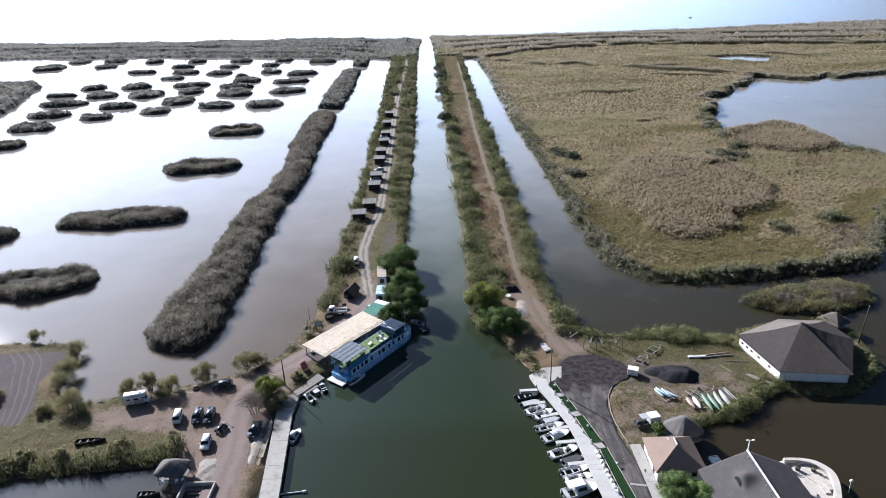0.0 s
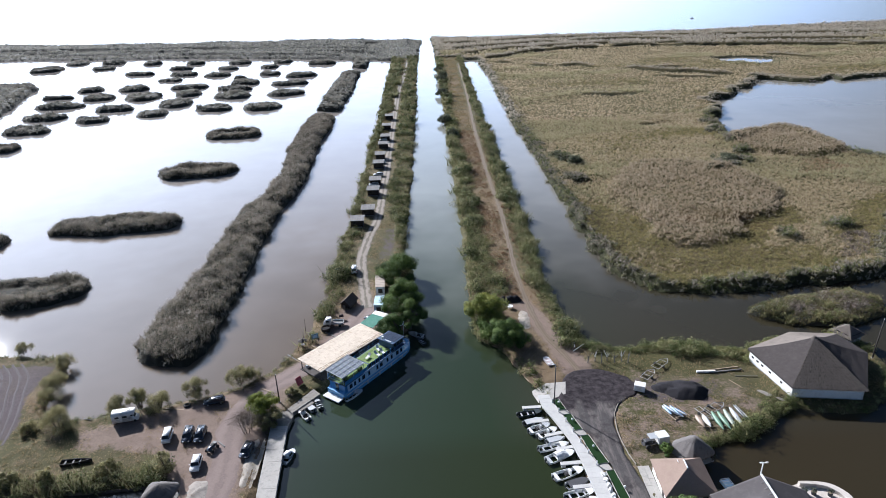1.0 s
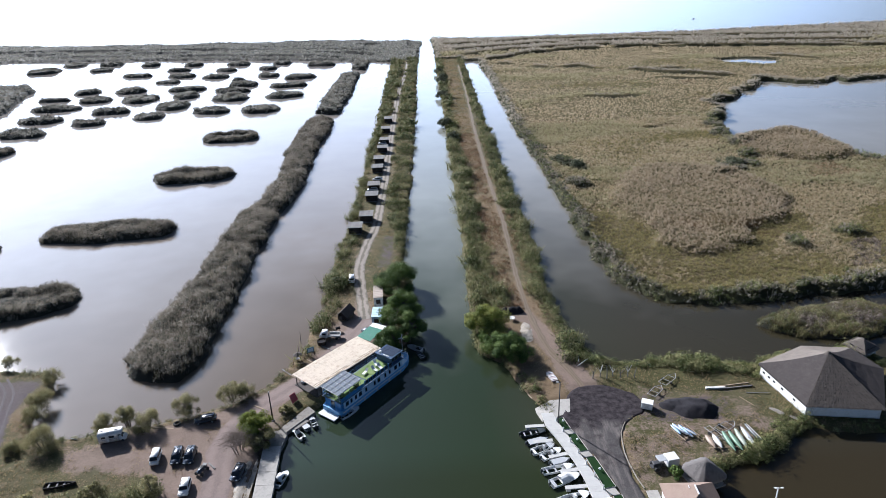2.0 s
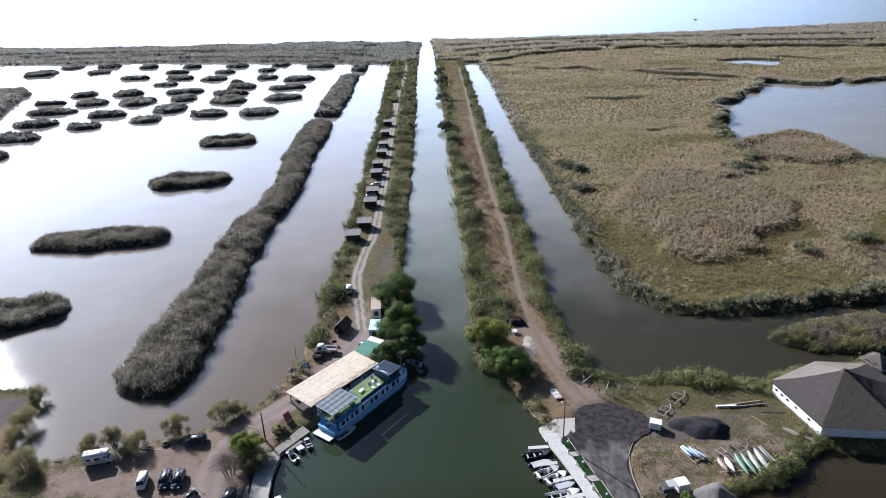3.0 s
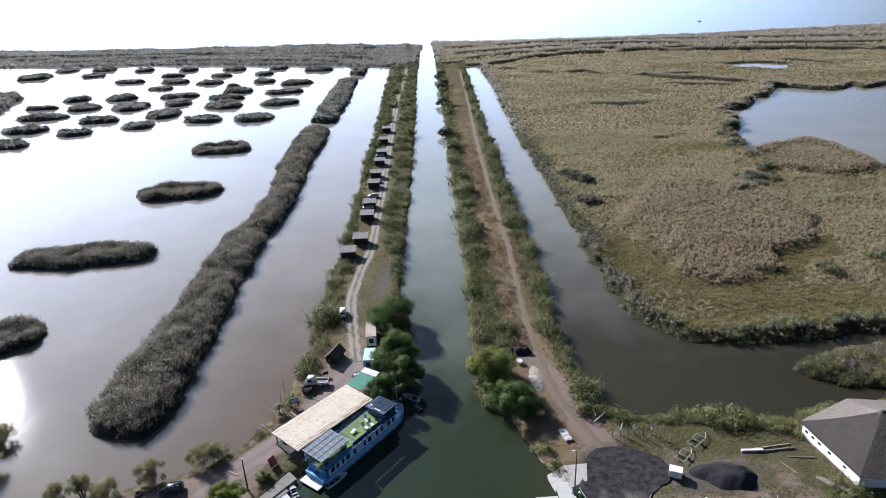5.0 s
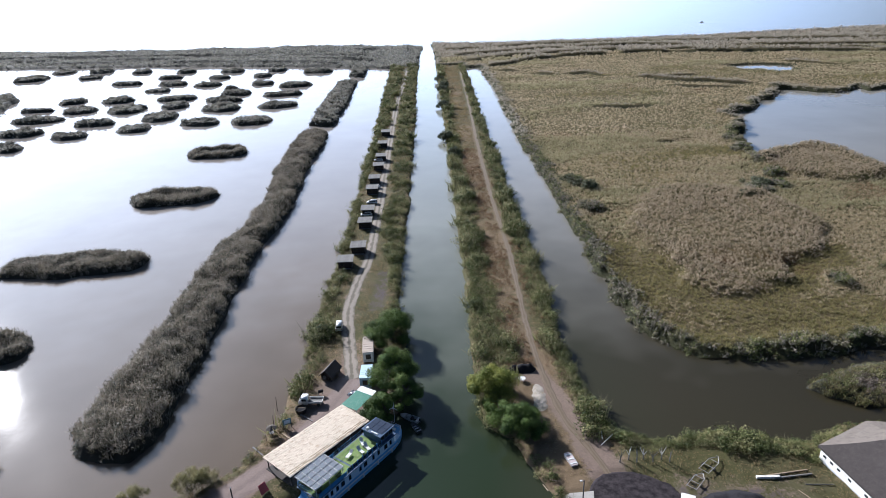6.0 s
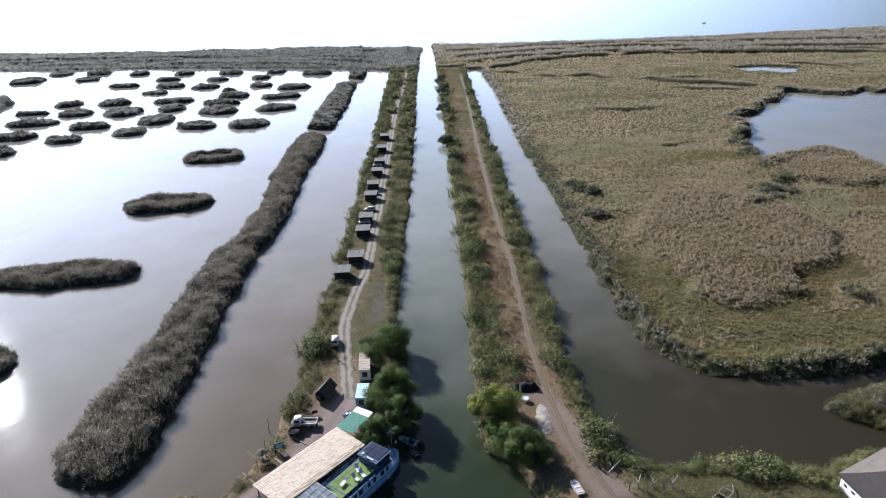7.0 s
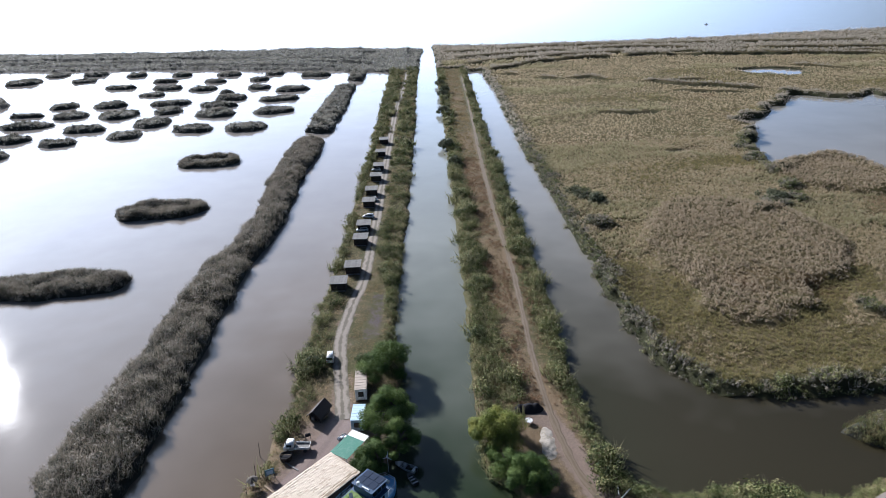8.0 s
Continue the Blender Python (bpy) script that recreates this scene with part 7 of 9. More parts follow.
# ---- poles and lamps ----
def lamp_post(x, y, h, label, heads=1, material=None, name="street_lamp", lean=0.0, base=0.95):
    top = thing(name, x, y, base, 0, label, "street lamp" if heads else "pole")
    part("pole", rod(shape(), (0, 0, -0.2), (lean, 0, h), 0.16 if not heads else 0.13, 0.09), material or DARK_STEEL, top, shade=True)
    part("base_plate", box(shape(), -0.25, 0.25, -0.25, 0.25, 0, 0.12, 0.03), CONCRETE, top)
    for k in range(heads):
        s = -1 if k == 0 else 1
        a = part("arm", rod(shape(), (lean, 0, h - 0.15), (lean + s * 0.42, -0.2, h + 0.1), 0.05), material or DARK_STEEL, top)
        part("lamp_head", box(shape(), lean + s * 0.5 - 0.2, lean + s * 0.5 + 0.2, -0.32, -0.06, h + 0.05, h + 0.22, 0.05), PAINT_WHITE, a, "pale lamp head")
    if not heads:
        part("insulator", rod(shape(), (lean, 0, h), (lean, 0, h + 0.25), 0.09, 0.05), GEL_WHITE, top)
    return top


lamp_post(22.35, 108.0, 9.2, "tall black lamp post at the quay's end", 1)
lamp_post(52.0, 86.4, 4.9, "twin-headed white lamp behind the dark roof", 2, GEL_WHITE, base=-0.6)
lamp_post(-31.3, 112.8, 6.4, "dark wooden pole with a pale cap", 0, WOOD_DARK, "wooden_pole")
lamp_post(91.0, 118.6, 9.2, "leaning wooden pole behind the thatched house", 0, WOOD_DARK, "wooden_pole", 0.35)
for x, y, h in ((-30.9, 141.6, 3.6), (-30.5, 136.5, 3.2), (-30.8, 131.5, 2.6)):
    p = thing("mooring_stake", x, y, -0.4, 0, "thin wooden stake standing in the lagoon", "stake", "stakes in the lagoon")
    part("stake", rod(shape(), (0, 0, 0), (0.1, 0.05, h), 0.06, 0.04, 6), WOOD_DARK, p)

sign = thing("notice_board", -27.4, 134.8, 0.9, 25, "blue-green notice board on two posts", "sign")
part("panel", box(shape(), -0.8, 0.8, -0.05, 0.05, 0.9, 2.2, 0.02), surface("faded_teal_paint", (0.06, 0.14, 0.17), (0.13, 0.23, 0.26), 0.8, 0.6), sign)
part("sheet", box(shape(), -0.55, 0.55, -0.065, -0.052, 1.15, 1.95), PALE_BLUE, sign)
for x in (-0.75, 0.75):
    part("post", box(shape(), x - 0.06, x + 0.06, -0.06, 0.06, -0.1, 1.0), WOOD_DARK, sign)
stand = thing("red_board", -28.2, 118.4, 0.9, 55, "dark red board leaning on a stand", "board")
part("panel", plate(shape(), (-0.8, -0.2, 0.1), (0.8, -0.2, 0.1), (0.7, 0.5, 1.7), (-0.7, 0.5, 1.7), 0.08), RED, stand)
part("strut", rod(shape(), (0, 0.9, 0), (0, 0.4, 1.5), 0.05), WOOD_DARK, stand)
par = thing("parasol_table", -30.0, 133.2, 0.7, 0, "grey canvas parasol over a small table", "parasol")
bm = shape()
bmesh.ops.create_cone(bm, cap_ends=False, segments=6, radius1=1.1, radius2=0.05, depth=0.5, matrix=Matrix.Translation((0, 0, 2.0)))
part("canopy", bm, THATCH_TOP, par)
part("pole", rod(shape(), (0, 0, 0), (0, 0, 2.1), 0.05), WOOD_DARK, par)
part("table", rod(shape(), (0, 0, 0.7), (0, 0, 0.76), 0.5, n=12), WOOD_GREY, par)
tub = thing("round_tub", -25.7, 139.6, 0.9, 0, "dark round wooden tub on the verge", "tub")
for k in range(14):
    a, b = 2 * math.pi * k / 14, 2 * math.pi * (k + 1) / 14
    part("stave", plate(shape(), (0.9 * math.cos(a), 0.9 * math.sin(a), 0), (0.9 * math.cos(b), 0.9 * math.sin(b), 0), (1.0 * math.cos(b), 1.0 * math.sin(b), 1.0), (1.0 * math.cos(a), 1.0 * math.sin(a), 1.0), 0.08), WOOD_DARK, tub)
part("content", rod(shape(), (0, 0, 0.1), (0, 0, 0.75), 0.85, n=14), COAL, tub)
part("rim", rod(shape(), (-1.0, 0, 1.02), (1.0, 0, 1.02), 0.05), WOOD_RAW, tub)
grill = thing("oil_drum_grill", -22.6, 144.9, 0.9, 20, "blackened drum grill beside the gable shed", "grill")
part("drum", rod(shape(), (-0.5, 0, 0.9), (0.5, 0, 0.9), 0.33, n=12), COAL, grill)
for x in (-0.4, 0.4):
    part("leg", rod(shape(), (x, -0.25, 0), (x, 0, 0.8), 0.03), DARK_STEEL, grill)
    part("leg", rod(shape(), (x, 0.25, 0), (x, 0, 0.8), 0.03), DARK_STEEL, grill)


# ---- thatched and tiled roofs ----
def straw_rows(bm, a, b, apex, rows, per, seed, length=0.7, lift_by=0.04):
    """Ragged tufts of straw in rows over a triangular slope from the eave a-b up to the apex."""
    r = random.Random(seed)
    a, b, apex = Vector(a), Vector(b), Vector(apex)
    n = (b - a).cross(apex - a).normalized()
    if n.z < 0:
        n = -n
    for k in range(rows):
        t = (k + 0.1) / rows
        p, q = a.lerp(apex, t), b.lerp(apex, t)
        count = max(3, int(per * (1 - t)))
        for i in range(count):
            u = (i + r.random()) / count
            at = p.lerp(q, u)
            down = (p.lerp(q, u) - apex).normalized()
            side = (q - p).normalized()
            ln, w = length * r.uniform(0.6, 1.4), r.uniform(0.035, 0.085)
            skew = side * r.uniform(-0.15, 0.15)
            root = at - down * ln * 0.4 + n * lift_by
            end = at + (down + skew) * ln * 0.6 + n * r.uniform(0.05, 0.14)
            v = [bm.verts.new(z) for z in (root - side * w, root + side * w, end + side * w * 0.6, end - side * w * 0.6)]
            bm.faces.new(v)
    return bm


def thatched_house():
    top = thing("thatched_house", 0, 0, 0, 0, "white six-sided house under a huge grey thatched roof", "house")
    eave = [(65.2, 120.4), (67.4, 106.6), (80.7, 104.6), (88.2, 116.6), (86.4, 124.4), (76.8, 126.0)]
    cx, cy = 76.4, 115.8
    apex = (76.1, 116.2, 8.3)
    wall = [(cx + (x - cx) * 0.955, cy + (y - cy) * 0.955) for x, y in eave]
    n = 6
    for k in range(n):
        a, b = wall[k], wall[(k + 1) % n]
        d = Vector((b[0] - a[0], b[1] - a[1], 0)).normalized()
        o = Vector((-d.y, d.x, 0)) * 0.25
        bm = prism(shape(), [a, b, (b[0] + o.x, b[1] + o.y), (a[0] + o.x, a[1] + o.y)], 0.2, 3.3)
        w = part("wall", bm, PLASTER, top, "white plastered wall")
        bm = prism(shape(), [(a[0] - o.x * 0.2, a[1] - o.y * 0.2), (b[0] - o.x * 0.2, b[1] - o.y * 0.2), b, a], 0.2, 1.15)
        part("plinth", bm, surface("grey_plinth_%d" % k, (0.30, 0.31, 0.33), (0.45, 0.46, 0.48), 1.5, 0.9), w, "grey plinth")
        if k == 0:
            for t in (0.08, 0.2, 0.32, 0.5, 0.76):
                x, y = a[0] + (b[0] - a[0]) * t, a[1] + (b[1] - a[1]) * t
                bm = prism(shape(), [(x - d.x * 0.35 - o.x * 0.12, y - d.y * 0.35 - o.y * 0.12), (x + d.x * 0.35 - o.x * 0.12, y + d.y * 0.35 - o.y * 0.12), (x + d.x * 0.35 + o.x, y + d.y * 0.35 + o.y), (x - d.x * 0.35 + o.x, y - d.y * 0.35 + o.y)], 1.95, 2.35)
                part("window", bm, GLASS, w, "small dark window")
    for k in range(n):
        a, b = eave[k], eave[(k + 1) % n]
        bm = shape()
        rows = []
        steps = 10
        for i in range(steps + 1):
            t = i / steps
            sag = -0.35 * math.sin(math.pi * t)
            p = Vector((*a, 3.6)).lerp(Vector(apex), t)
            q = Vector((*b, 3.6)).lerp(Vector(apex), t)
            rows.append([bm.verts.new(p.lerp(q, u) + Vector((0, 0, sag + 0.05 * random.Random(k * 99 + i * 7 + int(u * 8)).uniform(-1, 1) * (0 < u < 1)))) for u in (0, 0.25, 0.5, 0.75, 1)])
        for p, q in zip(rows, rows[1:]):
            for i in range(4):
                bm.faces.new((p[i], p[i + 1], q[i + 1], q[i]))
        low = [bm.verts.new(v.co - Vector((0, 0, 0.35))) for v in rows[0]]
        for i in range(4):
            bm.faces.new((low[i], low[i + 1], rows[0][i + 1], rows[0][i]))
        # the two back slopes take the paler thatch colour
        slope = part("roof_slope", bm, PALE_THATCH if k in (4, 5) else THATCH, top, "shaggy dark thatch" if k == 1 else "pale reed thatch" if k in (4, 5) else "weathered smooth thatch")
        if k == 1:
            part("straw", straw_rows(shape(), (*a, 3.62), (*b, 3.62), apex, 17, 165, 3, 0.9), STRAW, slope, "ragged straw tufts")
    part("ridge_cap", rod(shape(), (apex[0], apex[1], 7.7), (apex[0], apex[1], 8.5), 0.9, 0.25, 9), STRAW, top, "straw cap at the peak")
    part("soffit", prism(shape(), eave, 3.2, 3.26), WOOD_DARK, top)


thatched_house()


def round_square(W, D, r, a, power):
    c, q = math.cos(a), math.sin(a)
    m = (abs(c) ** power + abs(q) ** power) ** (-1 / power)
    return W * r * c * m, D * r * q * m


def rounded_thatch(W, D, z, peak, seed):
    """A thick rounded coat of reed, square at the eave and blunt at the top, with faint streaks down it."""
    bm, rnd, n = shape(), random.Random(seed), 56
    streak = [rnd.uniform(-1, 1) for _ in range(n)]
    rings = []
    for r, drop in ((0.9, -0.3), (1.0, -0.22), (1.0, 0.0), (0.9, None), (0.78, None), (0.64, None), (0.5, None), (0.36, None), (0.22, None), (0.1, None)):
        ring = []
        for k in range(n):
            a = 2 * math.pi * k / n
            x, y = round_square(W, D, r * (1 + 0.012 * streak[k]), a, 2.2 + 3.2 * r)
            h = z + drop if drop is not None else z + (peak - z) * (1 - r ** 1.35)
            ring.append(bm.verts.new((x, y, h + 0.045 * streak[k] * r + rnd.uniform(-0.02, 0.02))))
        rings.append(ring)
    for p, q in zip(rings, rings[1:]):
        for k in range(n):
            bm.faces.new((p[k], p[(k + 1) % n], q[(k + 1) % n], q[k]))
    bm.faces.new(rings[-1])
    return bm


def thatch_fringe(W, D, z, seed):
    bm, rnd = shape(), random.Random(seed + 1)
    for k in range(260):
        a = rnd.uniform(0, 2 * math.pi)
        x, y = round_square(W, D, rnd.uniform(0.9, 1.0), a, 5.2)
        w, ln = rnd.uniform(0.03, 0.07), rnd.uniform(0.15, 0.4)
        out = Vector((x / W, y / D, 0)).normalized()
        side = Vector((-out.y, out.x, 0)) * w
        p = Vector((x, y, z + 0.02))
        e = p + out * ln * 0.35 - Vector((0, 0, ln))
        bm.faces.new([bm.verts.new(q) for q in (p - side, p + side, e + side * 0.4, e - side * 0.4)])
    return bm


def hip_house(name, x, y, turn, w, d, wall_h, peak, ridge, roof, label, category, base=0.95, over=0.45, straw=None, walls=None, wall_label="white plastered wall", posts=False, seed=1, dome=False):
    """A house or pavilion with a hipped roof or a rounded thatch; the ridge runs along local y."""
    top = thing(name, x, y, base, turn, label, category)
    W, D = w / 2, d / 2
    if posts:
        for sx in (-W, 0, W):
            for sy in (-D, D):
                part("post", rod(shape(), (sx, sy, -0.4), (sx, sy, wall_h), 0.1, 0.09), WOOD_DARK, top)
        part("floor_deck", box(shape(), -W - 0.2, W + 0.2, -D - 0.2, D + 0.2, 0.05, 0.2), WOOD_GREY, top)
    else:
        for x0, x1, y0, y1 in ((-W, W, -D, -D + 0.25), (-W, W, D - 0.25, D), (-W, -W + 0.25, -D + 0.25, D - 0.25), (W - 0.25, W, -D + 0.25, D - 0.25)):
            v = part("wall", box(shape(), x0, x1, y0, y1, -0.2, wall_h), walls or PLASTER, top, wall_label)
            if x1 - x0 > 1:
                for t in (-0.5, 0.1, 0.6):
                    o = -0.03 if y0 < 0 else 0.03
                    win = part("window", box(shape(), t * W - 0.4, t * W + 0.4, (y0 if y0 < 0 else y1) + o - 0.02, (y0 if y0 < 0 else y1) + o + 0.02, 0.9, 2.1), GLASS, v)
                    part("sill", box(shape(), t * W - 0.48, t * W + 0.48, (y0 if y0 < 0 else y1) + o * 2 - 0.05, (y0 if y0 < 0 else y1) + o * 2 + 0.05, 0.82, 0.9), CONCRETE, win)
            else:
                o = -0.03 if x0 < 0 else 0.03
                for t in (-0.5, 0.4):
                    part("door" if t < 0 else "window", box(shape(), (x0 if x0 < 0 else x1) + o - 0.02, (x0 if x0 < 0 else x1) + o + 0.02, t * D - 0.45, t * D + 0.45, 0.05 if t < 0 else 0.9, 2.1), WOOD_DARK if t < 0 else GLASS, v)
    e = [(-W - over, -D - over), (W + over, -D - over), (W + over, D + over), (-W - over, D + over)]
    z = wall_h - 0.12
    tops = [(0, -ridge / 2, peak), (0, ridge / 2, peak)]
    if dome:
        thatch = part("thatch", rounded_thatch(W + over, D + over, z, peak, seed), roof, top, shade=True)
        part("fringe", thatch_fringe(W + over, D + over, z, seed), straw, thatch, "ragged reed ends")
        part("soffit", box(shape(), -W - over + 0.35, W + over - 0.35, -D - over + 0.35, D + over - 0.35, z - 0.16, z - 0.1), WOOD_DARK, top)
        return top
    for k, (i, j, caps) in enumerate(((0, 1, (0,)), (1, 2, (1, 0)), (2, 3, (1,)), (3, 0, (0, 1)))):
        bm = shape()
        corners = [(*e[i], z), (*e[j], z)] + [tops[0] if k == 0 else tops[1]] if k in (0, 2) else [(*e[i], z), (*e[j], z), tops[1] if k == 1 else tops[0], tops[0] if k == 1 else tops[1]]
        vs = [bm.verts.new(q) for q in corners]
        face = bm.faces.new(vs)
        low = [bm.verts.new((q[0], q[1], q[2] - 0.22)) for q in corners[:2]]
        bm.faces.new((low[0], low[1], vs[1], vs[0]))
        s = part("roof_slope", bm, roof, top)
        if straw:
            part("straw", straw_rows(shape(), corners[0], corners[1], corners[2], 8, int(9 * max(w, d)), seed + k, 0.5, 0.0), straw, s)
    part("ridge", rod(shape(), (0, -ridge / 2 - 0.1, peak + 0.02), (0, ridge / 2 + 0.1, peak + 0.02), 0.14, n=6), GEL_GREY if not straw else straw, top, "pale ridge cap")
    part("soffit", box(shape(), -W - over + 0.05, W + over - 0.05, -D - over + 0.05, D + over - 0.05, z - 0.16, z - 0.1), WOOD_DARK, top)
    return top


beige = hip_house("brown_roofed_house", 38.8, 85.2, -2, 7.4, 7.6, 2.4, 4.9, 1.7, BROWN_ROOF, "white cottage with a brown hipped reed roof", "house", straw=None)
part("ladder_rail", box(shape(), -0.9, -0.82, 0.8, 1.4, 4.5, 4.56), GEL_WHITE, beige)
hip_house("reed_pavilion", 43.0, 92.2, 20, 4.6, 4.6, 2.0, 4.0, 0.3, OLD_DOME, "low pavilion with a rounded grey thatched roof", "pavilion", straw=THATCH_TOP, posts=True, seed=31, dome=True)
hip_house("thatched_hut", 90.2, 126.6, 25, 4.0, 4.0, 1.7, 3.3, 0.4, PALE_THATCH, "small thatched hut behind the big house", "hut", straw=PALE_THATCH, seed=41)
hip_house("gazebo", -45.4, 87.9, -6, 4.0, 3.0, 2.1, 3.5, 0.8, OLD_DOME, "rounded grey thatched gazebo over the inlet's edge", "gazebo", 0.9, 0.6, straw=THATCH_TOP, posts=True, seed=51, dome=True)
for k, (x, y) in enumerate(((-47.0, 86.3), (-46.1, 86.2), (-44.4, 86.2), (-43.5, 86.4))):
    ch = thing("garden_chair", x, y, 1.1, 180 + 15 * k, "white plastic chair under the gazebo", "chair", "gazebo chairs")
    part("seat", box(shape(), -0.24, 0.24, -0.24, 0.24, 0.4, 0.45, 0.02), GEL_WHITE, ch)
    part("backrest", box(shape(), -0.24, 0.24, 0.2, 0.26, 0.45, 0.9, 0.02), GEL_WHITE, ch)
    for lx in (-0.2, 0.2):
        for ly in (-0.2, 0.2):
            part("leg", box(shape(), lx - 0.03, lx + 0.03, ly - 0.03, ly + 0.03, 0, 0.41), GEL_WHITE, ch)


def dark_house():
    top = thing("dark_roofed_house", 0, 0, 0.9, 0, "house under a long dark grey gable roof", "house")
    xr, xw, xe, y0, y1, ze, zr = 48.4, 41.0, 55.8, 56.0, 80.6, 3.0, 6.4
    for x0, x1 in ((xw + 0.6, xw + 0.85), (xe - 0.85, xe - 0.6)):
        part("wall", box(shape(), x0, x1, y0, y1 - 0.6, -0.2, ze), PLASTER, top, "white plastered wall")
    q = shape()
    outline = [(xw + 0.6, -0.2), (xe - 0.6, -0.2), (xe - 0.6, ze + 0.1), (xr, zr - 0.35), (xw + 0.6, ze + 0.1)]
    a = [q.verts.new((x, y1 - 0.85, z)) for x, z in outline]
    b = [q.verts.new((x, y1 - 0.6, z)) for x, z in outline]
    q.faces.new(a)
    q.faces.new(b[::-1])
    for k in range(5):
        q.faces.new((a[k], a[(k + 1) % 5], b[(k + 1) % 5], b[k]))
    part("gable_wall", q, PLASTER, top, "white gable wall")
    felt = surface("dark_roof_felt", (0.027, 0.023, 0.024), (0.060, 0.052, 0.051), 2.5, 0.85, relief=0.015, stain=(0.066, 0.058, 0.056))

    def rise(x, y):
        """A swept eyebrow vent in the felt, steep towards the eave."""
        u, v = (x - 45.5) / 1.9, (y - 75.6) / 1.9
        return 1.15 * math.exp(-v * v * 2.2) * (math.exp(-u * u * 1.1) if u > 0 else math.exp(-u * u * 14)) if abs(u) < 3 else 0.0

    for side, x in ((-1, xw), (1, xe)):
        bm, nu, nv = shape(), 34, 90
        grid = []
        for i in range(nu + 1):
            u = i / nu
            xa, za = x + (xr - x) * u, ze - 0.08 + (zr - ze + 0.06) * u
            grid.append([bm.verts.new((xa, y0 + (y1 - y0) * j / nv, za + (rise(xa, y0 + (y1 - y0) * j / nv) if side < 0 else 0.0) + 0.02 * float(vnoise(xa, y0 + (y1 - y0) * j / nv, 2.5, 91)))) for j in range(nv + 1)])
        for p, q in zip(grid, grid[1:]):
            for k in range(nv):
                bm.faces.new((p[k], p[k + 1], q[k + 1], q[k])[::-side])
        low = [bm.verts.new(v.co - Vector((0, 0, 0.14))) for v in grid[0]]
        for k in range(nv):
            bm.faces.new((low[k], low[k + 1], grid[0][k + 1], grid[0][k])[::-side])
        end = [bm.verts.new(row[-1].co - Vector((0, 0, 0.14))) for row in grid]
        for k in range(nu):
            bm.faces.new((grid[k][-1], grid[k + 1][-1], end[k + 1], end[k]))
        part("roof_slope", bm, felt, top, "smooth dark felt slope with a swept vent" if side < 0 else "smooth dark felt slope", shade=True)
    # a dark disc stands in for the shaded hollow of the vent
    vent = shape()
    hole = [vent.verts.new((44.78 + 0.28 * math.sin(a), 75.6 + 0.95 * math.cos(a), 4.80 + 0.78 * math.sin(a))) for a in np.linspace(0, math.pi, 9)]
    vent.faces.new(hole)
    part("vent_opening", vent, GLASS, top, "dark mouth of the vent")
    part("ridge_cap", prism(shape(), [(xr - 0.16, y0), (xr + 0.16, y0), (xr + 0.16, y1 + 0.05), (xr - 0.16, y1 + 0.05)], zr + 0.02, zr + 0.12), GEL_WHITE, top, "pale metal ridge cap")
    for y in np.arange(66, 80, 1.2):
        part("snow_guard", rod(shape(), (xr - 0.7, y, zr - 0.2), (xr - 0.1, y, zr + 0.14), 0.035, n=5), STEEL, top)
    for y in (66, 70, 74, 77.5):
        part("window", box(shape(), xw + 0.57, xw + 0.6, y - 0.5, y + 0.5, 0.8, 2.1), GLASS, top)


dark_house()


DARK_PLANT = surface("dark_potted_plant", (0.012, 0.016, 0.008), (0.035, 0.042, 0.02), 0.3, 0.85)


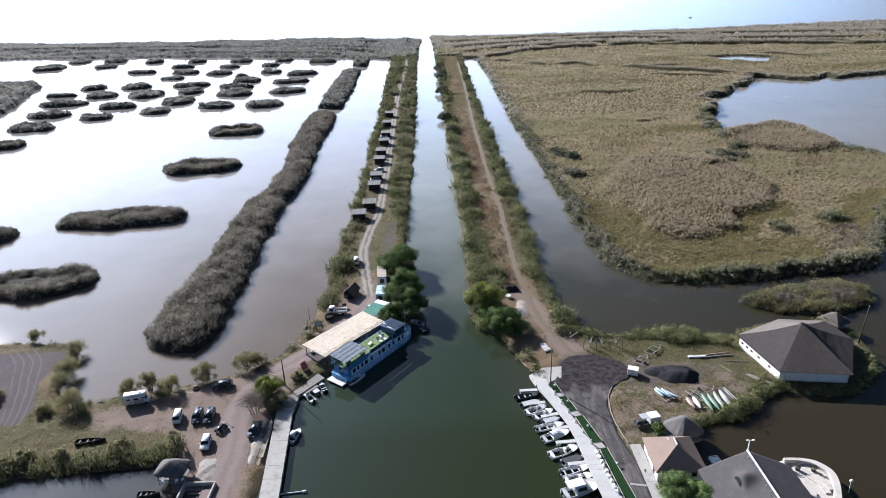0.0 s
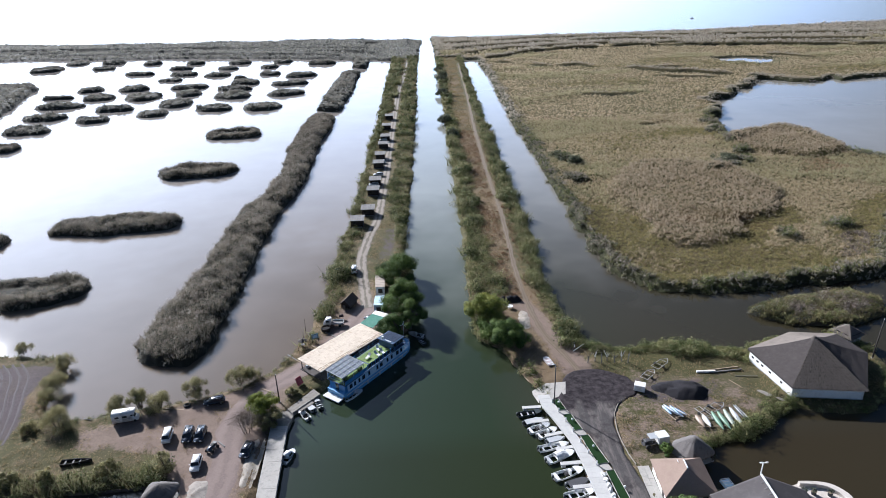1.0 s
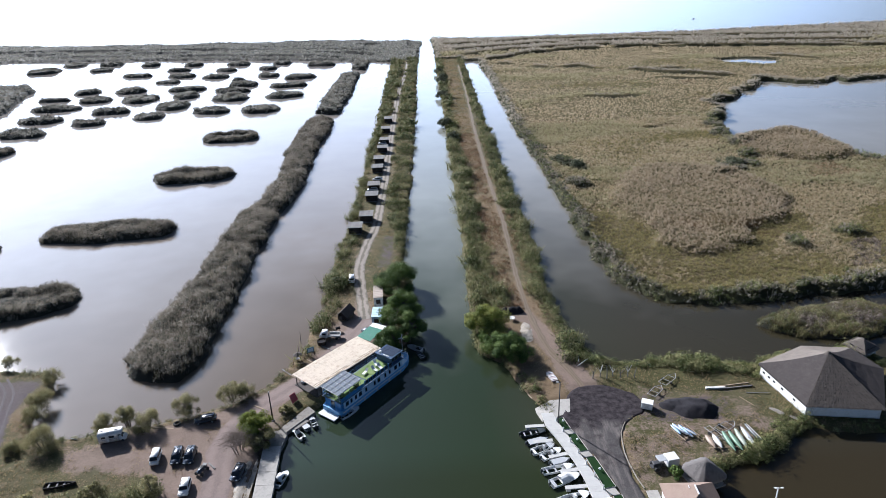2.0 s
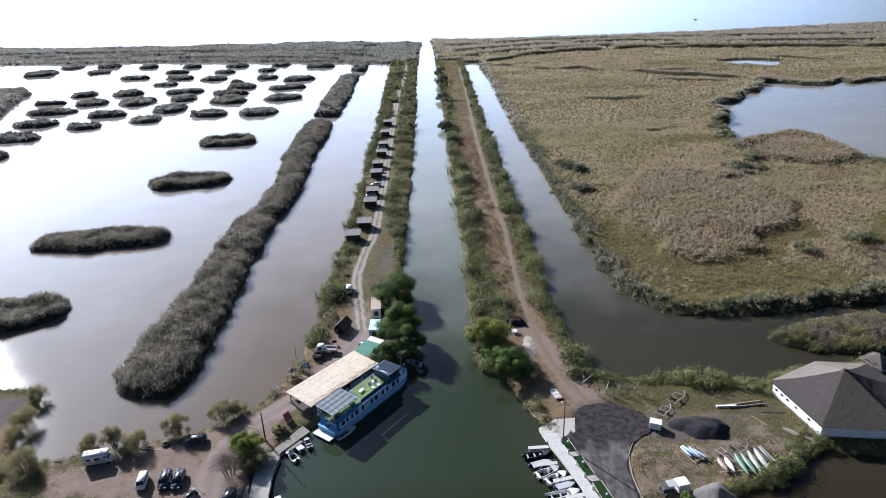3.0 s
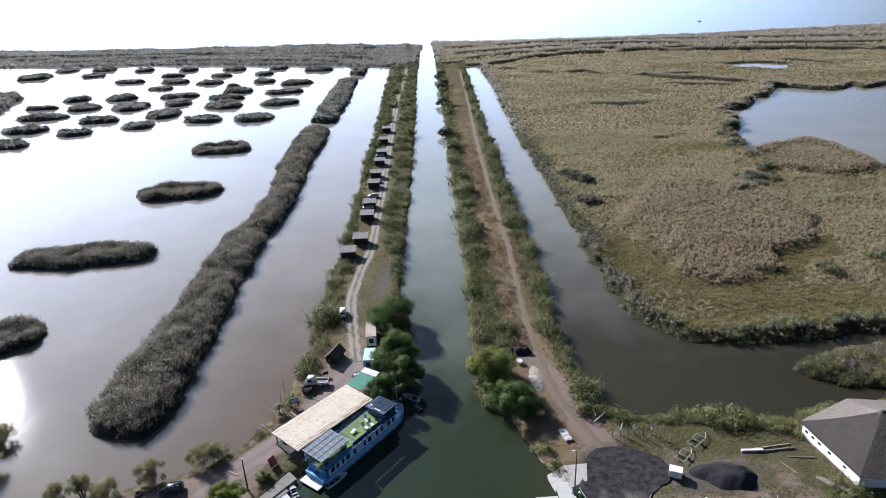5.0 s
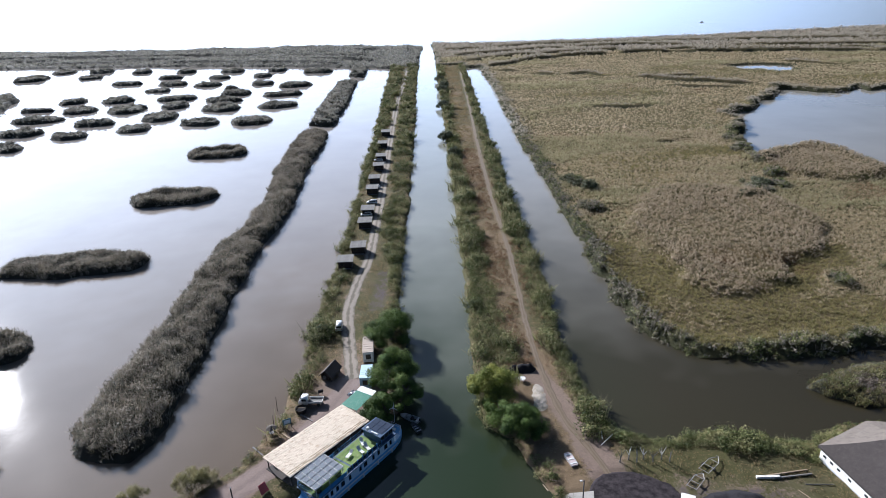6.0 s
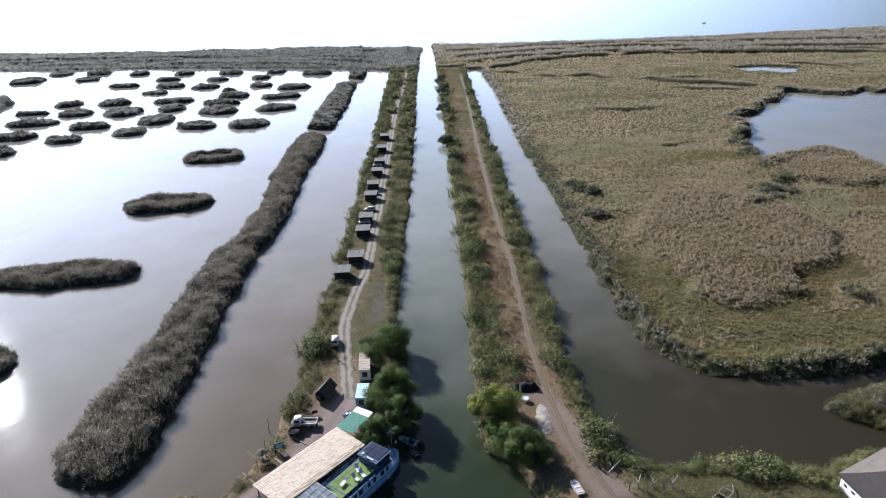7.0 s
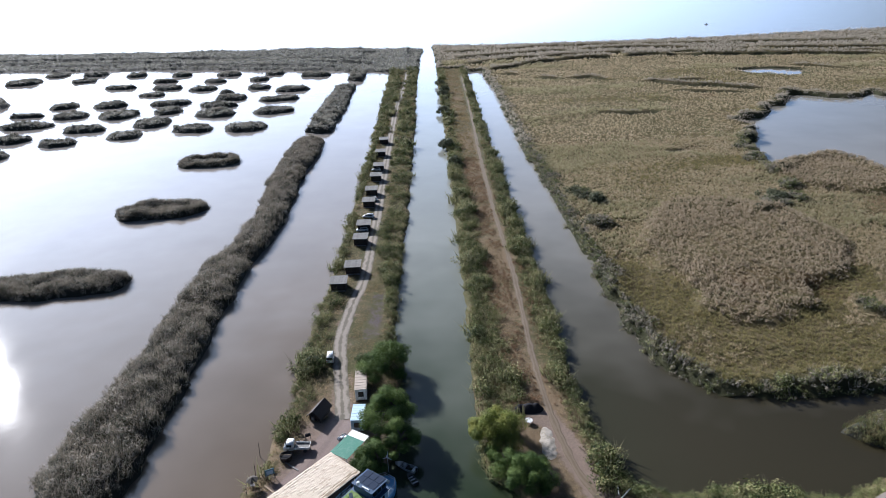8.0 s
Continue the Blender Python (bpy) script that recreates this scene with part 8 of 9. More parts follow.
def terrace():
    top = thing("terrace", -1.6, 0, 0, 0, "pale curved waterside terrace with a low parapet", "terrace")
    rim = [(56.0, 83.8), (58.7, 84.5), (62.0, 84.2), (64.0, 83.2), (65.2, 81.0), (64.8, 78.5), (63.4, 75.5), (61.5, 72.0), (60, 66)]
    pts = [Vector((*q, 0)) for q in rim]
    curve = []
    for k in range(1, len(pts) - 1):
        p0, p1, p2, p3 = pts[k - 1], pts[k], pts[k + 1], pts[min(k + 2, len(pts) - 1)]
        for i in range(6):
            t = i / 6
            curve.append(0.5 * (2 * p1 + (p2 - p0) * t + (2 * p0 - 5 * p1 + 4 * p2 - p3) * t * t + (3 * p1 - p0 - 3 * p2 + p3) * t ** 3))
    part("slab", prism(shape(), [rim[0]] + [(q.x, q.y) for q in curve] + [rim[-1], (56.0, 66)], -0.4, 1.25), TAN_RENDER, top, "pale concrete slab")
    bm, rows = shape(), []
    for k, q in enumerate(curve):
        d = (curve[min(k + 1, len(curve) - 1)] - curve[max(k - 1, 0)]).normalized()
        inn = Vector((d.y, -d.x, 0)) * (0.55 + 0.55 * min(1, k / 12))
        rows.append([bm.verts.new((p.x, p.y, h)) for p, h in ((q, 1.0), (q, 1.82), (q + inn * 0.06, 1.88), (q + inn * 0.94, 1.88), (q + inn, 1.82), (q + inn, 1.2))])
    for p, q in zip(rows, rows[1:]):
        for i in range(5):
            bm.faces.new((p[i], q[i], q[i + 1], p[i + 1]))
    bm.faces.new(rows[0])
    bm.faces.new(rows[-1][::-1])
    bmesh.ops.recalc_face_normals(bm, faces=bm.faces[:])
    part("parapet", bm, TAN_RENDER, top, "broad smooth curved parapet")
    part("step", prism(shape(), [(60.6, 80.6), (61.4, 78.8), (61.6, 76.8), (62.5, 76.8), (62.2, 79.2), (61.2, 81.2)], 1.25, 1.5), TAN_RENDER, top)
    part("step", prism(shape(), [(61.9, 80.2), (62.3, 78.6), (62.4, 77.2), (63.0, 77.2), (62.9, 79.0), (62.4, 80.6)], 1.25, 1.75), TAN_RENDER, top)
    for x, y in ((58.6, 82.4), (60.0, 82.2), (62.4, 81.8)):
        p = thing("planter", x - 1.6, y, 1.25, 0, "round dark planter on the terrace", "planter", "terrace planters")
        part("pot", rod(shape(), (0, 0, 0), (0, 0, 0.6), 0.32, 0.42, 10), DARK_STEEL, p)
        part("soil", rod(shape(), (0, 0, 0.56), (0, 0, 0.62), 0.38, n=10), EARTH, p)
        bm, rnd = shape(), random.Random(int(x * 10))
        for k in range(60):
            a, e = rnd.uniform(0, 6.28), rnd.uniform(0.2, 1.4)
            c = Vector((math.cos(a) * math.cos(e), math.sin(a) * math.cos(e), math.sin(e))) * rnd.uniform(0.25, 0.6) + Vector((0, 0, 0.62))
            o = Vector((rnd.uniform(-1, 1), rnd.uniform(-1, 1), rnd.uniform(-1, 1))) * 0.16
            bm.faces.new([bm.verts.new(c + v) for v in (o, Vector((o.y, -o.x, 0.05)), Vector((-o.z, o.x, 0.1)))])
        part("plant", bm, DARK_PLANT, p, "dark bushy plant")
    lp = thing("terrace_lamp", 64.6, 78.0, 0.0, 0, "white ball lamp at the terrace edge", "lamp")
    part("post", rod(shape(), (0, 0, -0.5), (0, 0, 2.3), 0.09), GEL_WHITE, lp)
    bm = shape()
    bmesh.ops.create_uvsphere(bm, u_segments=12, v_segments=8, radius=0.28, matrix=Matrix.Translation((0, 0, 2.5)))
    part("globe", bm, LENS, lp, shade=True)


terrace()

# ---- the marina: ramp, quay, fingers, turf beds, street ----
QUAY_W = [(19.7, 111.0), (19.9, 107.5), (21.4, 103.4), (23.2, 97.6), (24.0, 92.9), (24.6, 86.1), (25.4, 78.4), (27.0, 60)]
QUAY_E = [(21.7, 111.4), (22.8, 106.4), (24.4, 100.2), (26.3, 92.5), (27.2, 89.0), (27.9, 82.1), (28.4, 78.2), (30.5, 60)]
quay = thing("quay", 0, 0, 0, 0, "pale boarded quay walkway along the marina", "quay")
quay["kind"] = "structure"


def at_line(line, y):
    pts = sorted((q[1], q[0]) for q in line)
    return float(np.interp(y, [q[0] for q in pts], [q[1] for q in pts]))


y = 111.0
while y > 62:
    y2 = y - 1.2
    part("slab", prism(shape(), [(at_line(QUAY_W, y - 0.02), y - 0.02), (at_line(QUAY_W, y2), y2), (at_line(QUAY_E, y2), y2), (at_line(QUAY_E, y - 0.02), y - 0.02)], 0.78, 1.12), QUAY_DECK, quay)
    y = y2
for y in np.arange(110, 64, -4.0):
    part("pile", rod(shape(), (at_line(QUAY_W, y) + 0.2, y, -1.5), (at_line(QUAY_W, y) + 0.2, y, 1.0), 0.16), DARK_STEEL, quay)
for y in np.arange(108.5, 66, -2.9):
    bollard = thing("service_pillar", at_line(QUAY_E, y) - 0.25, y, 1.12, 0, "short white service pillar on the quay", "bollard", "quay pillars")
    part("pillar", box(shape(), -0.1, 0.1, -0.1, 0.1, 0, 0.75, 0.03), GEL_WHITE, bollard)
    part("cap", box(shape(), -0.13, 0.13, -0.13, 0.13, 0.75, 0.83, 0.02), GEL_GREY, bollard)
for x, y, a, ln in ((18.0, 108.0, 1, 3.6), (18.8, 103.8, 4, 3.6), (20.8, 100.0, 12, 3.4), (22.0, 96.2, 8, 3.2), (22.3, 92.4, 3, 3.6), (23.2, 86.9, 5, 3.4), (23.6, 82.7, 5, 3.2)):
    f = thing("mooring_finger", x, y, 0, a, "narrow white floating mooring finger", "jetty", "mooring fingers")
    part("deck", box(shape(), -ln / 2, ln / 2, -0.42, 0.42, 0.5, 0.66, 0.03), QUAY_DECK, f)
    for sx in (-ln / 2 + 0.5, ln / 2 - 0.8):
        part("float", box(shape(), sx - 0.35, sx + 0.35, -0.36, 0.36, -0.2, 0.5, 0.05), GEL_GREY, f)
for k, q in enumerate(([(22.1, 109.2), (23.5, 109.5), (24.3, 106.2), (22.9, 106.0)], [(23.3, 104.6), (24.9, 104.9), (26.1, 100.3), (24.6, 100.1)], [(25.3, 98.5), (26.8, 98.8), (28.6, 91.5), (26.7, 91.2)], [(27.6, 89.5), (29.0, 89.8), (30.5, 78.2), (31.5, 66), (30.0, 66), (28.7, 78.2)])):
    bed = thing("turf_bed", 0, 0, 0, 0, "dark green artificial turf bed with a pale edge", "turf bed", "turf beds along the street")
    part("turf", prism(shape(), q, 0.9, 1.12), TURF, bed)
    bm = shape()
    for a, b in zip(q, q[1:] + q[:1]):
        rod(bm, (*a, 1.1), (*b, 1.1), 0.09, n=4)
    part("edging", bm, CONCRETE, bed, "pale kerb edging")
    cx, cy = sum(p[0] for p in q) / len(q), sum(p[1] for p in q) / len(q)
    for t in (0.0, 0.55) if k == 3 else (0.0,):
        gl = thing("globe_lamp", cx + t, cy + (-3.0 if t else (7.5 if k == 3 else 0.3)), 1.12, 0, "small white globe lamp in the turf", "lamp", "turf lamps")
        bm = shape()
        bmesh.ops.create_uvsphere(bm, u_segments=10, v_segments=7, radius=0.22, matrix=Matrix.Translation((0, 0, 0.42)))
        part("globe", bm, LENS, gl, shade=True)
        part("stem", rod(shape(), (0, 0, 0), (0, 0, 0.3), 0.05), DARK_STEEL, gl)
for a, b in (((22.9, 105.9), (24.8, 104.9)), ((24.6, 100.0), (26.6, 98.9)), ((26.8, 91.1), (28.8, 89.9))):
    w = thing("quay_ramp", 0, 0, 0, 0, "pale concrete step between turf beds", "steps", "quay steps")
    part("slab", prism(shape(), [(a[0], a[1]), (a[0] + 1.5, a[1] + 0.4), (b[0], b[1]), (b[0] - 1.6, b[1] - 0.2)], 0.9, 1.08), CONCRETE, w)


def street_z(x, y, d):
    return 0.55 + 0.42 * smooth(d, -0.25, 0.15) + 0.02 * vnoise(x, y, 4, 77)


def slag_cover(x, y, d):
    return smooth(y + 5 * (vnoise(x * 1.6, y * 0.35, 2.2, 79) - 0.5) + 2.0 * (vnoise(x, y, 1.2, 80) - 0.5), 103.5, 110.5)


road = sheet("road_harbour", STREET, 0.3, street_z, ASPHALT, wobble=0.7, margin=0.8, values={"slag": slag_cover})
tagged(road, "cracked dark asphalt harbour street with spilled slag", "road", kind="structure")
drain = thing("drain_channel", 0, 0, 0, 0, "pale concrete drain strip across the street", "drain")
part("channel", prism(shape(), [(30.5, 81.35), (33.4, 80.75), (33.4, 80.35), (30.5, 80.95)], 0.9, 1.02), CONCRETE, drain)
for k in range(9):
    y = 88.6 - 1.15 * k
    rnd = random.Random(500 + k)
    cover = thing("folded_cover", at_line(QUAY_E, y) - 0.42 + 0.2 * rnd.random(), y, 1.12, rnd.uniform(-40, 40), "crumpled white boat cover lying on the quay", "boat cover", "folded boat covers")
    bm = shape()
    bmesh.ops.create_icosphere(bm, subdivisions=3, radius=1.0)
    for v in bm.verts:
        f = 0.7 + 0.6 * float(vnoise(v.co.x * 3 + 9 * k, v.co.y * 3 + 2.1 * v.co.z, 1.0, 510))
        v.co = Vector((v.co.x * 0.34 * f, v.co.y * 0.5 * f, max(0.0, 0.14 + v.co.z * 0.30 * f)))
    part("cloth", bm, PAINT_WHITE, cover)
boat_ramp = new("boat_ramp", mesh_of("boat_ramp", [(18.2, 113.6, -0.25), (19.2, 110.0, -0.2), (21.8, 109.6, 0.9), (25.2, 111.2, 1.0), (26.0, 115.2, 1.0), (22.0, 115.0, 0.95), (18.2, 113.6, -0.8), (19.2, 110, -0.8), (21.8, 109.6, -0.8), (25.2, 111.2, -0.8), (26, 115.2, -0.8), (22, 115, -0.8)],
                                        [(0, 1, 2, 5), (5, 2, 3, 4), (0, 6, 7, 1), (1, 7, 8, 2), (2, 8, 9, 3), (3, 9, 10, 4), (4, 10, 11, 5), (5, 11, 6, 0)], CONCRETE))
tagged(boat_ramp, "pale concrete slipway running into the canal", "slipway", kind="structure")
KERB = surface("worn_kerb", (0.17, 0.15, 0.122), (0.31, 0.28, 0.238), 1.0, 0.9, stain=(0.12, 0.10, 0.08))
kerb = thing("kerb", 0, 0, 0, 0, "pale curved kerb round the yard", "kerb")
kerb["kind"] = "structure"
line = [(34.6, 107.6), (34.0, 106.6), (33.0, 104.6), (32.6, 102.4), (32.2, 99.6), (32.2, 97.0), (32.5, 93.5), (33.0, 91.0)]
for a, b in zip(line, line[1:]):
    n = max(1, round(math.hypot(b[0] - a[0], b[1] - a[1]) / 1.0))
    for i in range(n):
        p = [a[j] + (b[j] - a[j]) * (i + 0.02) / n for j in (0, 1)]
        q = [a[j] + (b[j] - a[j]) * (i + 0.98) / n for j in (0, 1)]
        d = Vector((q[0] - p[0], q[1] - p[1], 0)).normalized()
        o = Vector((-d.y, d.x, 0)) * 0.14
        part("kerb_stone", prism(shape(), [tuple(p), tuple(q), (q[0] + o.x, q[1] + o.y), (p[0] + o.x, p[1] + o.y)], 0.8, 1.03), KERB, kerb)
apron = thing("pavement", 0, 0, 0, 0, "pale concrete pavement round the cottage", "pavement")
apron["kind"] = "structure"
for i in range(10):
    y0, y1 = 90.4 - 1.5 * i, 90.4 - 1.5 * (i + 1) + 0.03
    for j in range(2):
        x0 = 33.15 + 0.95 * j
        part("slab", box(shape(), x0, x0 + 0.92, y1, y0, 0.85, 1.03 + 0.008 * ((i + j) % 3)), CONCRETE, apron)

# ---- the yard ----
heap_line = [(40.6, 113.6), (42.0, 110.4), (46.2, 107.8), (51.0, 107.6), (53.6, 110.2), (52.4, 113.2), (48.6, 114.4), (44.6, 114.4)]


def heap_z(x, y, d):
    ridge = 0.15 + 1.0 * smooth(x, 42, 51)
    return 0.7 + smooth(d, -0.6, 2.4) * (ridge + 0.5 * vnoise(x, y, 1.7, 31) + 0.25 * vnoise(x, y, 0.7, 32))


heap = sheet("slag_mound", heap_line, 0.3, heap_z, COAL, wobble=0.4, margin=1.0)
tagged(heap, "long mound of black slag on dry grass", "heap")


def small_heap(name, cx, cy, a, b, h, material, label, seed, category="heap", turn=0.0):
    e = ellipse(cx, cy, a, b, turn)
    ob = sheet(name, e, 0.25, lambda x, y, d: 0.68 + smooth(d, -0.4, min(a, b)) * h * (0.7 + 0.5 * vnoise(x, y, 0.9, seed)) + 0.07 * vnoise(x, y, 0.5, seed + 1), material, wobble=0.35, margin=0.6)
    return tagged(ob, label, category)


small_heap("soil_heap", 19.2, 150.6, 2.8, 1.5, 1.6, COAL, "black heap of soil beside the track", 61)
small_heap("sand_spill", 21.3, 140.8, 2.0, 5.0, 0.5, MUD, "pale spilled sand on the embankment", 63, "sand")
small_heap("silt_bank", -33.2, 96.0, 1.3, 6.5, 0.4, MUD, "pale strip of dredged silt beside the pier", 65, "silt")
small_heap("gravel_patch", -40.3, 89.0, 3.1, 3.9, 0.52, GRAVEL, "pale trodden gravel patch by the basin", 67, "gravel")
small_heap("rubble_heap", 63.6, 108.6, 2.0, 1.0, 0.4, ROCK, "scattered pale rubble on the grass", 69, "rubble", -45)
small_heap("rubble_heap", 65.6, 106.6, 1.2, 0.6, 0.5, ROCK, "small pile of pale rubble by the wall", 71, "rubble", -45)
table = thing("round_table", 18.6, 146.4, 0.95, 0, "round white plastic table by the track", "table")
part("tabletop", rod(shape(), (0, 0, 0.68), (0, 0, 0.74), 0.75, n=16), GEL_WHITE, table)
for a in range(4):
    c, s = math.cos(a * math.pi / 2 + 0.6), math.sin(a * math.pi / 2 + 0.6)
    part("leg", rod(shape(), (0.5 * c, 0.5 * s, 0), (0.3 * c, 0.3 * s, 0.7), 0.035), GEL_WHITE, table)


def trailer(x, y, turn, L, W, label, group="boat trailers"):
    top = thing("boat_trailer", x, y, 0.95, turn, label, "trailer", group)
    for s in (-1, 1):
        part("side_rail", rod(shape(), (s * W / 2, -L / 2, 0.5), (s * W / 2, L * 0.2, 0.5), 0.06), STEEL, top)
        part("drawbar", rod(shape(), (s * W / 2, L * 0.2, 0.5), (0, L / 2, 0.45), 0.06), STEEL, top)
        part("tyre", rod(shape(), (s * (W / 2 + 0.1), -L * 0.15, 0.3), (s * (W / 2 + 0.3), -L * 0.15, 0.3), 0.3, n=12), RUBBER, top)
    for yy in (-L / 2 + 0.1, -L * 0.15, L * 0.2):
        part("crossbar", rod(shape(), (-W / 2, yy, 0.5), (W / 2, yy, 0.5), 0.05), STEEL, top)
    part("winch_post", rod(shape(), (0, L * 0.4, 0.45), (0, L * 0.36, 1.2), 0.05), STEEL, top)


trailer(43.2, 116.0, 135 + 180, 4.4, 1.6, "empty grey boat trailer by the container")
trailer(46.9, 119.6, 130 + 180, 5.0, 1.7, "grey boat trailer before the scrub")
trailer(52.2, 104.6, -60, 4.6, 1.8, "rusty boat trailer beside the canoes")
trailer(49.4, 102.8, 205, 4.0, 1.2, "old trailer frame beside the canoes")
for k, (x, y, a, ln, w, m) in enumerate(((55.0, 116.2, 88, 3.8, 0.5, PAINT_WHITE), (58.0, 117.0, 97, 8.5, 0.25, WOOD_RAW), (59.0, 116.2, 95, 7.0, 0.3, WOOD_GREY), (59.2, 111.8, 28, 3.2, 0.16, WOOD_RAW), (62.5, 114.2, 86, 4.5, 0.14, WOOD_GREY))):
    b = thing("timber_beam", x, y, 1.0, a, "white squared beam on the grass" if k == 0 else "weathered timber beam lying on dry grass", "beam", "loose beams")
    part("beam", box(shape(), -w / 2, w / 2, -ln / 2, ln / 2, 0, w * 0.8, 0.03), m, b)
for k, (x, y, a, m) in enumerate(((47.7, 100.0, 8, CANOE_TAN), (48.9, 100.0, 5, GEL_WHITE), (50.9, 100.0, 2, CANVAS_GREEN), (52.1, 100.1, 4, CANVAS_GREEN), (53.3, 100.5, 0, CANOE_PALE), (54.7, 100.9, 2, GEL_GREY), (56.1, 101.7, 10, GEL_GREY))):
    c = thing("canoe", x, y + 0.7, 1.35, a, ("tan", "white", "green", "dark green", "pale green", "grey", "dark grey")[k] + " upturned canoe on a low rack", "canoe", "row of upturned canoes")
    L, B, H = 5.2 if k > 1 else 3.4, 1.0, 0.42
    bm = shape()
    loft(bm, [[(B / 2 * math.cos(t) * math.sin(math.pi * min(0.98, max(0.02, s))) ** 0.7, -L / 2 + L * s, H * math.sin(t) * math.sin(math.pi * min(0.98, max(0.02, s))) ** 0.5) for t in np.linspace(0, math.pi, 9)] for s in np.linspace(0.0, 1.0, 13)], False)
    hull = part("hull", bm, m if k != 6 else GEL_DARK, c, shade=True)
    part("keel", box(shape(), -0.03, 0.03, -L * 0.4, L * 0.4, H - 0.02, H + 0.04), GEL_WHITE if k == 6 else m, hull)
rack = thing("canoe_rack", 52.0, 100.4, 0.95, 0, "low timber rack under the canoes", "rack")
for yy in (-1.2, 1.4):
    part("rail", box(shape(), -5.2, 4.8, yy - 0.06, yy + 0.06, 0.3, 0.4), WOOD_RAW, rack)
    for xx in (-5, -2.5, 0, 2.5, 4.6):
        part("leg", box(shape(), xx - 0.05, xx + 0.05, yy - 0.05, yy + 0.05, -0.1, 0.3), WOOD_RAW, rack)
for k in range(6):
    ski = thing("pedal_boat_float", 42.9 + 0.42 * k, 104.4 - 0.25 * k + 0.3 * (k % 2), 1.3 + 0.28 * (k % 2), 20 + 9 * (k % 3), "white and blue plastic float in a stack", "float", "stacked floats")
    bm = shape()
    loft(bm, [[(0.26 * math.cos(t) * w, -1.4 + 2.8 * s, 0.2 * math.sin(t) * w) for t in np.linspace(0, 2 * math.pi, 9)[:-1]] for s, w in ((0, 0.2), (0.1, 0.7), (0.3, 1), (0.7, 1), (0.9, 0.75), (1, 0.2))], False)
    part("shell", bm, GEL_WHITE if k % 3 else PALE_BLUE, ski, shade=True)
    part("strip", box(shape(), -0.05, 0.05, -1.0, 1.0, 0.19, 0.23), BLUE_PAINT, ski)
fr = thing("timber_trestle", 44.0, 103.6, 0.95, 22, "raw timber trestle under stacked floats", "trestle")
for xx in (-1.2, 1.2, 1.9):
    part("rail", box(shape(), xx - 0.06, xx + 0.06, -1.9, 1.9, 0.2, 0.32), WOOD_RAW, fr)
for yy in (-1.2, 1.2):
    part("crossbar", box(shape(), -1.3, 1.3, yy - 0.06, yy + 0.06, 0.06, 0.2), WOOD_RAW, fr)


def tractor():
    top = thing("utility_cart", 37.4, 95.6, 0.95, -80, "dark utility cart with a white box body", "utility cart")
    part("box_body", box(shape(), -0.95, 0.95, 0.6, 2.6, 0.5, 2.0, 0.05), PAINT_WHITE, top)
    part("chassis", box(shape(), -0.5, 0.5, -2.0, 2.5, 0.4, 0.55), DARK_STEEL, top)
    part("engine", box(shape(), -0.45, 0.45, -1.7, -0.3, 0.55, 1.25, 0.08), DARK_STEEL, top)
    part("roof", box(shape(), -0.75, 0.75, -1.0, 0.4, 1.9, 2.0, 0.03), GEL_GREY, top)
    for x in (-0.7, 0.7):
        part("roof_post", rod(shape(), (x, -0.9, 0.6), (x, -0.9, 1.9), 0.03), DARK_STEEL, top)
        for y, r in ((-1.3, 0.42), (1.6, 0.36)):
            part("tyre", rod(shape(), (x - 0.02, y, r), (x + math.copysign(0.28, x), y, r), r, n=12), RUBBER, top)
    part("seat", box(shape(), -0.3, 0.3, -0.1, 0.4, 0.6, 1.0, 0.05), RUBBER, top)


tractor()
# row of pollarded dead saplings
for k, (x, y, h) in enumerate(((32.0, 121.6, 2.6), (33.6, 122.0, 2.4), (34.8, 121.2, 2.7), (36.2, 121.9, 2.3), (37.6, 121.2, 2.5), (39.2, 121.6, 2.8), (40.4, 121.0, 2.4))):
    s = thing("dead_sapling", x, y, 0.9, 40 * k, "bleached forked stump of a dead sapling", "stump", "row of dead saplings")
    part("trunk", rod(shape(), (0, 0, -0.1), (0.1, 0, h * 0.45), 0.12, 0.09), WOOD_GREY, s)
    for a in (-0.7, 0.1, 0.8):
        part("fork", rod(shape(), (0.1, 0, h * 0.42), (0.1 + a, 0.3 * a * a, h), 0.07, 0.03, 5), PAINT_WHITE if k % 2 else WOOD_GREY, s)
for k, (x, y, a, ln) in enumerate(((31.2, 126.8, 140, 4.2), (30.6, 128.0, 175, 2.4), (18.2, 116.2, 30, 1.6), (20.0, 117.6, 80, 1.4))):
    b = thing("driftwood", x, y, 1.1, a, "bleached dead trunk lying in the scrub", "log", "driftwood")
    part("log", rod(shape(), (0, -ln / 2, 0.1), (0.2, ln / 2, 0.5 if k < 2 else 0.1), 0.13, 0.06), PAINT_WHITE if k < 2 else WOOD_RAW, b)

# ---- west harbour: pier, jetty, basin ----
pier = thing("pier", 0, 0, 0, 0, "long pale concrete pier along the canal", "pier")
pier["kind"] = "structure"
for i in range(14):
    y0, y1 = 105.0 - 3.2 * i, 105.0 - 3.2 * (i + 1) + 0.04
    xa, xb = (-31.4 + 0.073 * (105 - q) for q in (y0, y1))
    part("slab", prism(shape(), [(xa, y0), (xb, y1), (xb + 3.1 + 0.01 * i, y1), (xa + 3.2, y0)], 0.5, 1.25 + 0.01 * ((i * 5) % 3)), CONCRETE, pier)
    part("pile", rod(shape(), (xa + 2.9, y0 - 1.0, -1.5), (xa + 2.9, y0 - 1.0, 0.6), 0.2), DARK_STEEL, pier)
jetty = thing("jetty", 0, 0, 0, 0, "stepped grey concrete jetty for small boats", "jetty")
